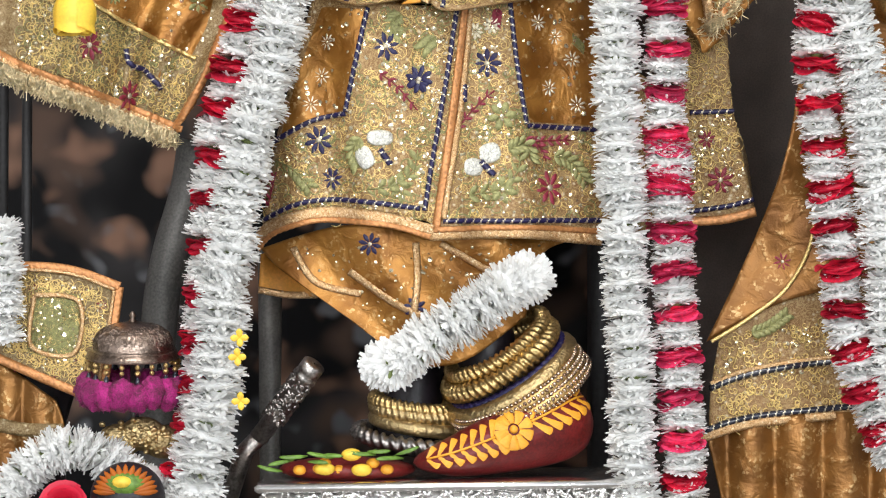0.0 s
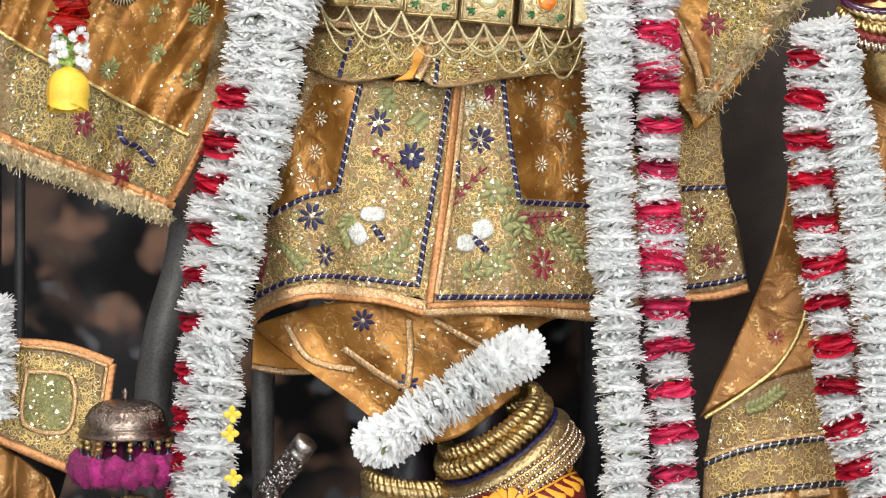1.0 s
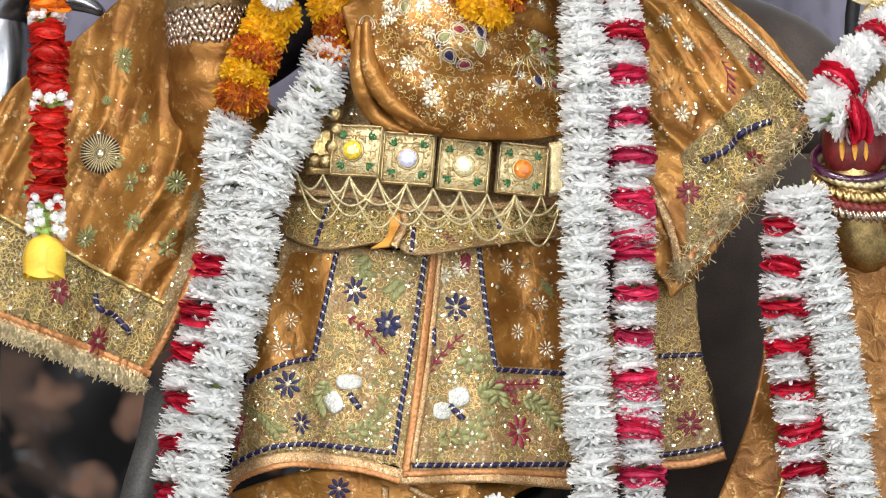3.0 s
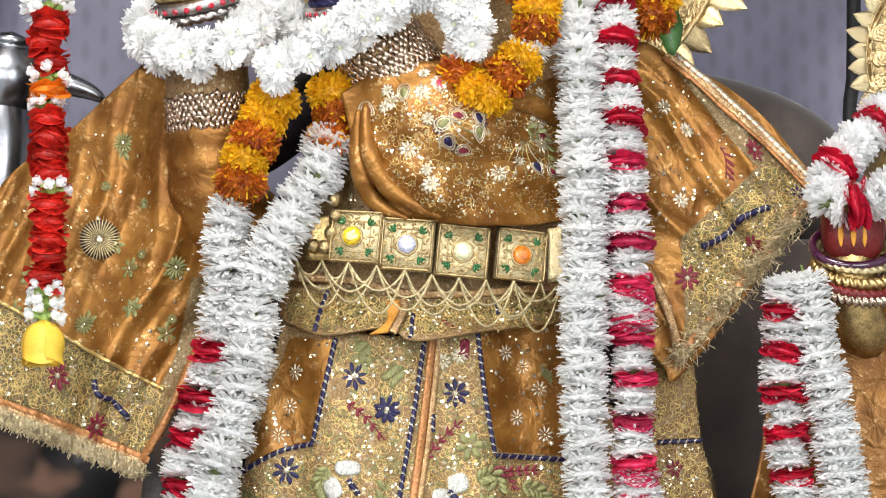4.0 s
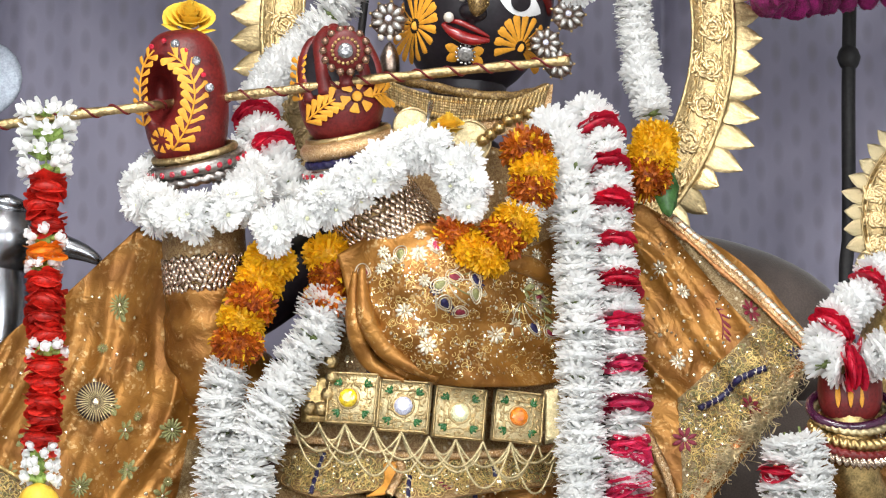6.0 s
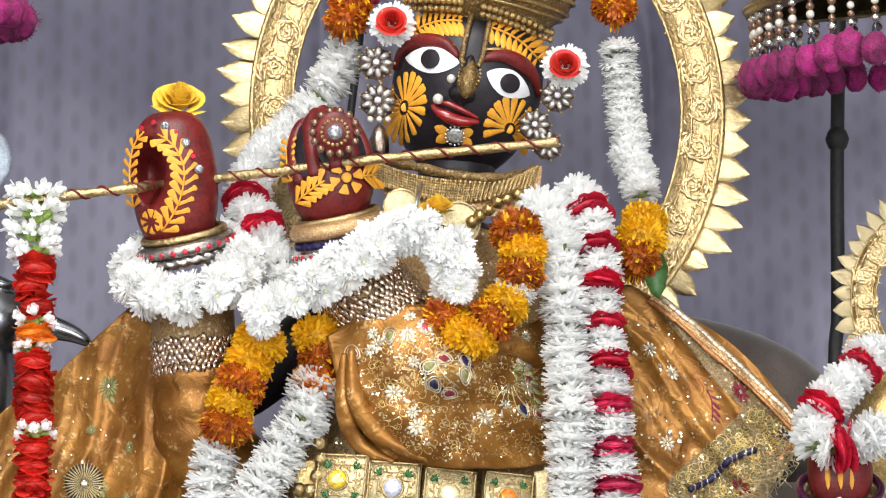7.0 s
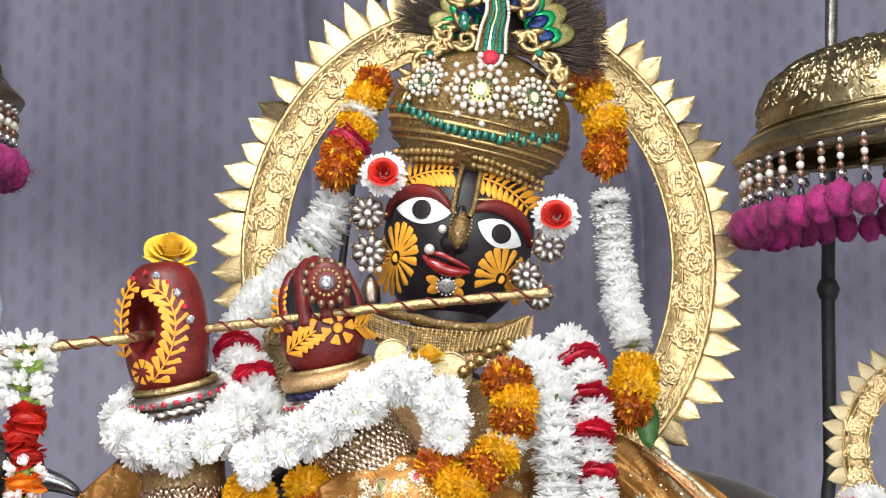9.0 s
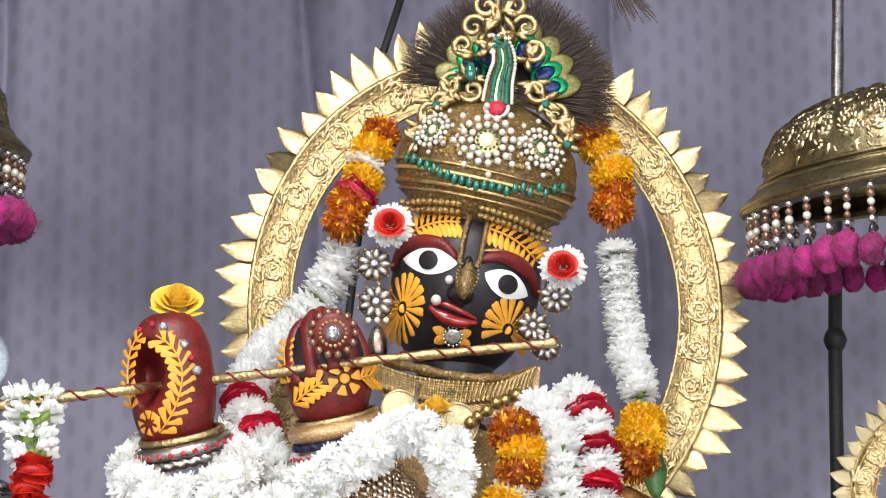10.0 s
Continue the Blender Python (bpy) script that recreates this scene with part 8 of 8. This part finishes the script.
for c in ((0.4994, 2.057), (-0.512, 2.1083)):
    p = spot(c[0], c[1], 0.06)
    s = Shape()
    s.tube([p + Vector((0, 0, 0.09)), Vector((p.x, p.y, 1.03))], 0.006, 12)
    thing("parasol_stick", s, M["dark_silver"], "dark metal stick carrying the large parasol", "stick")
p = spot(*(-0.3893, 1.8824), 0.14)
s = Shape()
s.tube([p, Vector((p.x, p.y, 1.03))], 0.005, 10)
thing("plate_stand", s, M["dark_metal"], "thin dark stand under the round plate", "stand")


def pole(pts, r, mat_hi, mat_lo, split, label):
    line = smooth_line([spot(*p) for p in pts], 60)
    top = base("parasol_pole", line[-1], label, "pole")
    s = Shape()
    s.tube(line[:split], lambda t: r * (1 + 0.06 * math.sin(t * 90)), 12)
    part("upper_shaft", s, M[mat_hi], top)
    s = Shape()
    s.tube(line[split - 1:], r * 1.1, 12)
    part("lower_shaft", s, M[mat_lo], top)
    for i in (split - 1, split + 6, split + 20):
        s = Shape()
        s.lathe([(r, -0.012), (r * 1.5, -0.008), (r * 1.9, 0), (r * 1.5, 0.008), (r, 0.012)], Matrix.Translation(line[min(i, 60)]), 16)
        part("knob", s, M[mat_lo], top)
    return top


pole([(0.4264, 2.3156, 0.3), (0.4162, 2.132, 0.3), (0.4044, 1.9124, 0.3), (0.3989, 1.7395, 0.3), (0.3948, 1.702, 0.3), (0.3906, 1.4911, 0.3), (0.3883, 1.3642, 0.3), (0.3874, 1.0395, 0.3)], 0.0065, "dark_silver", "dark_metal", 13, "tall silver and black parasol pole behind the idols")
# Lower run bent behind body and garland to stay hidden from the camera.
s = Shape()
s.tube([spot(*(0.0137, 2.269), 0.2), spot(*(-0.0132, 2.182), 0.2), spot(*(-0.0435, 1.9196), 0.2), spot(*(0.0, 1.75), 0.2), spot(*(0.1, 1.55), 0.2), spot(*(0.176, 1.3), 0.2), spot(*(0.182, 1.0395), 0.2)], 0.004, 8)
thing("thin_stick", s, M["dark_metal"], "thin dark stick behind the halo, bent lower down to stay out of view", "stick")
# fly-whisk hair above
s = Shape()
rg = random.Random(4)
for i in range(60):
    a = spot(*(0.1982, 2.269), 0.0)
    b = spot(*(0.227, 2.2344), 0.0) + Vector((rg.gauss(0, 0.012), 0, rg.gauss(0, 0.008)))
    s.tube([a, a.lerp(b, 0.5) + Vector((0, 0, 0.008)), b], 0.0004, 3, caps=False)
part("loose_barbs", s, M["feather"], feathers, kind="stuff")

# ---- vessels behind the arm, bolster, stand ----
vessel = base("silver_vessel", spot(*(-0.3574, 1.7086), 0.16), "round polished silver vessel with a long spout", "vessel")
s = Shape()
vm = Matrix.Translation(spot(*(-0.3643, 1.7438), 0.16))
s.lathe([(0.001, -0.04), (0.02, -0.038), (0.036, -0.024), (0.042, 0), (0.036, 0.02), (0.022, 0.03), (0.02, 0.034), (0.026, 0.037), (0.001, 0.044)], vm @ pose(0, 0, 0, 12, 10, 0), 40)
part("body", s, M["steel"], vessel)
s = Shape()
s.tube(smooth_line([spot(*p) for p in ((-0.3479, 1.7396, 0.15), (-0.3175, 1.7386, 0.14), (-0.2919, 1.7318, 0.14), (-0.2755, 1.7229, 0.14))], 24), lambda t: 0.013 * (1 - t) ** 0.6 + 0.003, 14)
part("spout", s, M["steel"], vessel)
s = Shape()
s.lathe([(0.03, 0.0), (0.034, 0.05), (0.024, 0.11), (0.02, 0.12), (0.001, 0.122)], Matrix.Translation(spot(*(-0.3683, 1.6368), 0.16)), 32)
thing("silver_jar", s, M["steel"], "tall silver jar below the spouted vessel", "jar")
s = Shape()
s.tube([spot(*(-0.3684, 1.6409), 0.16), Vector((spot(*(-0.3683, 1.6368), 0.16).x, 0.16, 1.03))], 0.005, 10)
thing("jar_stand", s, M["dark_metal"], "dark metal stand under the silver jar", "stand")
s = Shape()
s.ball(spot(*(-0.3856, 1.893), 0.14), (0.038, 0.006, 0.038), None, 40, 10)
plate = thing("glass_plate", s, M["pale_plate"], "pale round plate standing on edge behind the flute", "plate")
s = Shape()
s.ball(spot(*(0.2692, 1.6662), 0.28), (0.15, 0.06, 0.085), pose(0, 0, 0, 0, 14, 0), 40, 20, 0.9)
thing("bolster", s, M["bolster"], "dark brown velvet bolster behind the idol", "bolster")
# Added block stands in for the blurred brown background below the bolster.
throne = base("bolster_backing", Vector((0.3, 0.28, 1.03)), "brown block under the bolster, added in place of the blurred background", "throne")
s = Shape()
s.box(Vector((0.3, 0.28, 1.33)), (0.28, 0.08, 0.6), None, 0.12)
part("cushion", s, M["bolster"], throne)
for x in (0.152, 0.448):
    s = Shape()
    s.box(Vector((x, 0.28, 1.25)), (0.016, 0.09, 0.44), None, 0.2)
    part("upright", s, M["dark_metal"], throne)
for pts, r in (([(-0.2172, 1.3892, 0.25), (-0.2246, 1.3442, 0.25), (-0.242, 1.2841, 0.25), (-0.2519, 1.2142, 0.25), (-0.2541, 1.0644, 0.25)], 0.02), ([(-0.153, 1.2941, 0.2), (-0.1528, 1.0644, 0.2)], 0.012)):
    s = Shape()
    s.tube(smooth_line([spot(*p) for p in pts], 30), lambda t, r=r: r * (1 - 0.2 * t), 14)
    thing("stand_leg", s, M["grey_leg"], "dull grey metal leg of a stand behind the garland", "stand")

# carved silver handle lying against the plinth
hd = base("carved_staff", spot(*(-0.1668, 1.1193), -0.02), "carved silver staff handle leaning by the plinth", "handle")
a, b = spot(*(-0.1628, 1.1268), -0.02), spot(*(-0.1139, 1.1917), -0.05)
d = (b - a).normalized()
m = Matrix.Translation(a) @ d.to_track_quat("Z", "Y").to_matrix().to_4x4()
L = (b - a).length
s = Shape()
s.lathe([(0.001, 0), (0.0085, 0), (0.0085, 0.02 * L / 0.08), (0.0095, 0.021 * L / 0.08), (0.0095, 0.8 * L), (0.011, 0.82 * L), (0.011, 0.86 * L), (0.0095, 0.88 * L), (0.0105, 0.9 * L), (0.0105, L), (0.007, 1.01 * L), (0.001, 1.01 * L)], m, 28)
part("shaft", s, M["dark_silver"], hd)
s = Shape()
rg = random.Random(6)
for i in range(260):
    t, z = rg.uniform(0, 6.28), rg.uniform(0.28, 0.8) * L
    n = Vector((math.cos(t), math.sin(t), 0))
    w = Vector((-math.sin(t), math.cos(t), 0)) * rg.gauss(0, 1) + Vector((0, 0, rg.gauss(0, 1)))
    s.leaf(m @ (n * 0.0095 + Vector((0, 0, z))), m.to_3x3() @ w, m.to_3x3() @ n, 0.005, 0.0022, 0.0012)
part("carving", s, M["dark_silver"], hd, kind="stuff")
s = Shape()
s.tube([spot(*(-0.1618, 1.1283), -0.02), spot(*(-0.1758, 1.1143), -0.015), spot(*(-0.1917, 1.0644), 0.0)], 0.008, 12)
part("lower_shaft", s, M["dark_silver"], hd)

# offerings on the flat foot: leaves and petals
of = base("offered_leaves", spot(*(-0.0919, 1.1043), -0.06), "fresh green leaves and yellow petals laid on the foot", "leaves")
rg = random.Random(15)
for i, (u, v) in enumerate(((-0.1318, 1.1068), (-0.1194, 1.1103), (-0.1069, 1.1113), (-0.1194, 1.1053), (-0.0969, 1.1083), (-0.0669, 1.1143), (-0.0594, 1.1113), (-0.042, 1.1113), (-0.0345, 1.1083), (-0.1418, 1.0968))):
    s = Shape()
    s.leaf(spot(u, v, -0.07), (rg.choice((-1, 1)), -0.2, rg.uniform(-0.1, 0.35)), (0, -0.5, 1), rg.uniform(0.015, 0.026), 0.007, 0.0012, rg.uniform(-0.3, 0.3))
    part("leaf", s, M["fresh_leaf"], of, thick=0.0006)
for u, v in ((-0.0809, 1.1118), (-0.1044, 1.0993), (-0.0719, 1.0983)):
    s = Shape()
    s.ball(spot(u, v, -0.07), (0.009, 0.007, 0.0055), None, 12, 8)
    part("petal", s, M["yellow_petal"], of)

# ---- second idol, beside the main one ----
second = Shape()
second.ball(spot(*(0.4585, 1.5817), 0.08), (0.07, 0.05, 0.12), None, 20, 12)
second.tube([spot(*(0.457, 1.5309), 0.08), Vector((spot(*(0.457, 1.5309), 0.08).x, 0.08, 1.03))], 0.055, 16)
second.tube(smooth_line([spot(*p) for p in ((0.4366, 1.5209, 0.05), (0.4061, 1.5108, 0), (0.3942, 1.5412, -0.02), (0.3942, 1.6023, -0.03))], 20), 0.024, 14)
second.mi = 1
second.ball(spot(*(0.3958, 1.6048), -0.035), (0.029, 0.022, 0.033), None, 20, 14, 0.85)
second.mi = 2
for dx in (-16, 6, 26):
    p = spot(*(0.3932, 1.6033), -0.058)
    second.leaf(p + Vector((dx * 0.0005, 0.001 * abs(dx) * 0.1, 0.012)), (0, 0, -1), (0, -1, 0), 0.026, 0.005, 0.0012)
thing("second_idol", second, [M["old_gold"], M["maroon"], M["yellow_paint"]], "smaller standing idol with painted maroon hand", "statue")
bangle((0.3954, 1.5895), -0.03, 0.036, 0.004, -2, 42, "ruby_dark", "glass_bangle", "dark purple glass bangle on the second idol")
bangle((0.3967, 1.5818), -0.03, 0.034, 0.0035, 4, 38, "pale_gold", "pearl_bangle", "pearl and gold bangle on the second idol", twist=0.2, teeth=30)
bangle((0.3984, 1.5691), -0.03, 0.036, 0.005, 4, 34, "old_gold", "gold_bangle", "gold filigree bangle on the second idol", twist=0.2, teeth=36)
bangle((0.3982, 1.5615), -0.03, 0.04, 0.004, 6, 34, "maroon", "red_bangle", "red corded bangle on the second idol", twist=0.15, teeth=36)
bangle((0.3991, 1.5554), -0.03, 0.041, 0.0045, 6, 34, "bead_mix", "beaded_bangle", "bead-edged gold bangle on the second idol", twist=0.3, teeth=44)
garland([(0.4421, 1.7257, -0.03), (0.4132, 1.6947, -0.04), (0.3898, 1.6715, -0.05), (0.374, 1.6509, -0.06), (0.3786, 1.6278, -0.07), (0.4039, 1.6278, -0.075), (0.4348, 1.6432, -0.07)], "wwrww", 0.046, "white garland with dark red roses round the second idol's wrist")


def saree_depth(u, v):
    f = (u * 0.8 + (v - 1.2) * 0.45) * 20 + 0.5 * wob(u, v, 8, 1)
    return 0.0 - 0.012 * (1 - abs(math.sin(f))) ** 1.4 + 0.006 * wob(u, v, 20, 3) + 0.03 * max(0, 0.3 - u)


saree = base("gold_skirt", spot(0.36, 1.1, 0.02), "gold tissue skirt of the second idol with corded borders", "skirt")
s = hung([((0.3258, 1.5419), (0.3612, 1.5469), (0.4369, 1.5467)), ((0.3083, 1.3992), (0.3483, 1.3992), (0.4284, 1.3992)), ((0.2806, 1.3141), (0.3331, 1.3141), (0.4281, 1.3141)), ((0.2329, 1.2117), (0.308, 1.2491), (0.428, 1.2741))], saree_depth, 40, 50)
part("upper_fold", s, M["deep_tissue"], saree, thick=0.002)
s = hung([((0.2479, 1.2341), (0.318, 1.2641), (0.428, 1.2791)), ((0.2368, 1.1692), (0.3078, 1.1842), (0.4278, 1.1942)), ((0.2353, 1.1243), (0.3077, 1.1442), (0.4276, 1.1492))], lambda u, v: saree_depth(u, v) + 0.006, 40, 30)
part("border", s, M["embroidery"], saree, thick=0.0015)
s = hung([((0.2328, 1.1293), (0.3077, 1.1467), (0.4276, 1.1517)), ((0.2476, 1.0644), (0.3175, 1.0644), (0.4274, 1.0644)), ((0.2525, 1.0146), (0.3174, 1.0146), (0.4272, 1.0146))], lambda u, v: 0.012 - 0.012 * abs(math.sin(u * 75)) + 0.003 * wob(u, v, 20), 60, 20)
part("pleats", s, M["deep_tissue"], saree, thick=0.0015)
sd = lambda u, v: saree_depth(u, v) + 0.004
rope([(0.2358, 1.1702), (0.2728, 1.1832), (0.3428, 1.1942), (0.4278, 1.1992)], sd, saree, 0.003, ("black_bead", "silver_thread"))
rope([(0.2278, 1.1318), (0.2728, 1.1452), (0.3477, 1.1532), (0.4277, 1.1582)], sd, saree, 0.003, ("black_bead", "silver_thread"))
band([(0.2358, 1.1742), (0.2728, 1.1872), (0.3428, 1.1977), (0.4278, 1.2032)], sd, saree, 0.004, "trim")
band([(0.2278, 1.1263), (0.2727, 1.1393), (0.3477, 1.1467), (0.4276, 1.1517)], sd, saree, 0.008, "trim")
band([(0.2369, 1.2117), (0.2729, 1.2341), (0.308, 1.2641), (0.3281, 1.3141), (0.3208, 1.3892)], lambda u, v: saree_depth(u, v) - 0.002, saree, 0.003, "gold_thread")
SP = [(0.2529, 1.2142), (0.3879, 1.2441), (0.3878, 1.1942), (0.2428, 1.1692)]
spangles(sd, saree, SP, 130, 91)
curls(sd, saree, [(0.2429, 1.2142), (0.4079, 1.2441), (0.4077, 1.1542), (0.2378, 1.1293)], 700, 92, "gold_thread", (0.002, 0.005), 0.0005)
curls(saree_depth, saree, [(0.3083, 1.3892), (0.3883, 1.3892), (0.388, 1.2741), (0.2579, 1.2341)], 60, 93)
sewn(RED8, "flower_motif", saree_depth, saree, *(0.3005, 1.2826), 0, 0.6)
leaves_along([(0.2729, 1.2192), (0.2879, 1.2242), (0.3054, 1.2366)], saree_depth, saree, "green_thread", 8, 0.009, 0.005)
s = hung([((0.3767, 1.5463), (0.4169, 1.5411), (0.4674, 1.5411)), ((0.3699, 1.4705), (0.4151, 1.4704), (0.4654, 1.4703)), ((0.358, 1.3905), (0.413, 1.3904), (0.4631, 1.3902))], lambda u, v: 0.03 + 0.004 * math.sin(u * 130), 20, 24)
part("waist_cloth", s, M["old_cloth"], saree, "dark gold embroidered cloth", thick=0.0015)

# ---- small figure at the altar's edge: cape, skirt, garland, crown ----
cape_d = lambda u, v: -0.02 + 0.4 * (u + 0.36) ** 2 + 0.003 * wob(u, v, 30, 2)
cape = base("small_cape", spot(-0.36, 1.2, 0.0), "small square cape with sequin embroidery and orange edging", "cape")
s = hung([((-0.407, 1.2741), (-0.372, 1.2781), (-0.327, 1.2741), (-0.286, 1.2601)), ((-0.4069, 1.2341), (-0.3519, 1.2242), (-0.2944, 1.2092)), ((-0.4068, 1.2042), (-0.3618, 1.1842), (-0.3028, 1.1582))], cape_d, 40, 30)
part("cloth", s, M["pale_embroidery"], cape, thick=0.002)
CP = [(-0.397, 1.2691), (-0.367, 1.2711), (-0.2945, 1.2541), (-0.3093, 1.1692), (-0.3618, 1.1917), (-0.3968, 1.2092)]
spangles(lifted(cape_d, 0.0014), cape, CP, 160, 95)
curls(lifted(cape_d, 0.0014), cape, CP, 600, 96)
curls(lifted(cape_d, 0.0016), cape, [(-0.362, 1.2541), (-0.3219, 1.2491), (-0.3268, 1.1992), (-0.3643, 1.2042)], 360, 97, "green_thread")
for pts in ([(-0.407, 1.2751), (-0.372, 1.2786), (-0.327, 1.2746), (-0.286, 1.2601)], [(-0.2865, 1.2601), (-0.2939, 1.2092), (-0.3028, 1.1582)], [(-0.4068, 1.2032), (-0.3618, 1.1832), (-0.3028, 1.1582)]):
    band(pts, lifted(cape_d, 0.002), cape, 0.008, "orange_trim")
for pts in ([(-0.407, 1.2721), (-0.372, 1.2756), (-0.327, 1.2711), (-0.2905, 1.2576)], [(-0.291, 1.2566), (-0.2979, 1.2092), (-0.3068, 1.1642)]):
    band(pts, lifted(cape_d, 0.003), cape, 0.003, "trim")
for pts in ([(-0.361, 1.2531), (-0.3219, 1.2466), (-0.3258, 1.2017), (-0.3638, 1.2082), (-0.361, 1.2531)],):
    band(pts, lifted(cape_d, 0.002), cape, 0.004, "trim")
for u, v in ((-0.3359, 1.2232), (-0.3769, 1.2291)):
    sewn(BLUE8, "flower_motif", cape_d, cape, u, v, 10, 0.6)
for u, v in ((-0.362, 1.2591), (-0.317, 1.2541), (-0.3019, 1.2441), (-0.3768, 1.1892), (-0.3069, 1.2142), (-0.3418, 1.1842)):
    sewn(RED8, "flower_motif", cape_d, cape, u, v, 10, 0.35)
s = hung([((-0.4118, 1.2042), (-0.3768, 1.1842), (-0.3417, 1.1592)), ((-0.4116, 1.1442), (-0.3716, 1.1343), (-0.3357, 1.1318)), ((-0.4115, 1.0844), (-0.3715, 1.0894), (-0.3616, 1.0993))], lambda u, v: 0.0 - 0.006 * abs(math.sin(u * 110)), 30, 24)
sk = thing("small_skirt", s, M["deep_tissue"], "small gold tissue skirt below the cape", "skirt", thick=0.002)
band([(-0.4116, 1.1432), (-0.3716, 1.1343), (-0.3357, 1.1333)], lambda u, v: -0.008, sk, 0.012, "pale_embroidery")
small = Shape()
small.ball(spot(*(-0.3718, 1.1942), 0.05), (0.05, 0.03, 0.09), None, 16, 10)
small.tube([spot(*(-0.3717, 1.1642), 0.05), Vector((spot(*(-0.3717, 1.1642), 0.05).x, 0.05, 1.03))], 0.04, 12)
thing("small_idol", small, [M["black_stone"]], "small dark figure wearing a cape and skirt", "statue")
garland([(-0.3961, 1.3242, -0.04), (-0.39, 1.2741, -0.045), (-0.3928, 1.2142, -0.045)], "w", 0.045, "white garland hanging beside the small cape")
garland([(-0.3865, 1.0694, -0.07), (-0.3616, 1.1043, -0.07), (-0.3267, 1.1193, -0.07), (-0.2967, 1.1068, -0.06), (-0.2717, 1.0894, -0.05), (-0.2467, 1.0744, -0.06), (-0.2267, 1.0545, -0.06)], "w", 0.046, "white chrysanthemum garland lying in an arch on the altar")
cr = base("gold_ornament", spot(*(-0.2642, 1.1093), -0.02), "small embossed gold ornament beneath the parasol", "ornament")
rg = random.Random(77)
for c in ((-0.2857, 1.1243), (-0.2467, 1.1233), (-0.2657, 1.1303)):
    s = Shape()
    s.ball(spot(*c, -0.03), (0.02, 0.008, 0.015), None, 18, 10)
    part("boss", s, M["gold"], cr)
    s = Shape()
    for i in range(34):
        q = spot(*c, -0.036) + Vector((rg.gauss(0, 0.008), 0, rg.gauss(0, 0.006)))
        s.ball(q, (0.003, 0.003, 0.0026), None, 6, 4)
    part("embossing", s, M["gold"], cr, kind="stuff")
# The top of a small idol's painted head, built as a plain dome.
dome = Shape()
dc = spot(*(-0.2786, 1.0744), -0.1)
dome.ball(dc, (0.032, 0.024, 0.03), None, 28, 16)
dome.mi = 1
for i in range(15):
    a = math.pi * (i + 0.5) / 15
    d = Vector((math.cos(a), 0, math.sin(a) * 0.75))
    dome.leaf(dc + d * 0.008 + Vector((0, -0.0235, 0.004)), d + Vector((0, 0.35, 0)), (0, -1, 0.2), 0.021, 0.0055, 0.002)
dome.mi = 2
dome.ball(dc + Vector((0, -0.017, 0.012)), (0.018, 0.01, 0.01), None, 16, 8)
dome.mi = 3
dome.ball(dc + Vector((-0.002, -0.0225, 0.014)), (0.009, 0.007, 0.0055), None, 14, 8)
thing("painted_head", dome, [M["black_stone"], M["marigold_orange"], M["fresh_leaf"], M["yellow_petal"]], "top of a small dark idol head painted with orange petals, leaf on top", "finial")
layered_rose("red_rose", spot(*(-0.334, 1.0654), -0.1), 0.036, "red_petal", "dark red rose lying in the garland")

# ---- last small things ----
pin = Shape()
pin.tube([spot(*(0.0227, 1.8698), -0.1), spot(*(0.0185, 1.8523), -0.115), spot(*(0.0082, 1.8066), -0.125)], lambda t: 0.0022 * (1 - t) ** 1.5 + 0.0006, 8)
thing("silver_pin", pin, M["silver"], "slender silver pin stuck in the wrist garland", "pin")
for u, v in ((-0.1799, 1.2152), (-0.1819, 1.1982), (-0.1789, 1.1592)):
    s = Shape()
    for k in range(4):
        a = k * 1.6
        s.leaf(spot(u, v, -0.115), (math.cos(a), -0.2, math.sin(a)), (0, -1, 0), 0.008, 0.006, 0.0012)
    thing("yellow_petals", s, M["yellow_petal"], "loose yellow petals caught in the garland", "petals", "loose flowers")
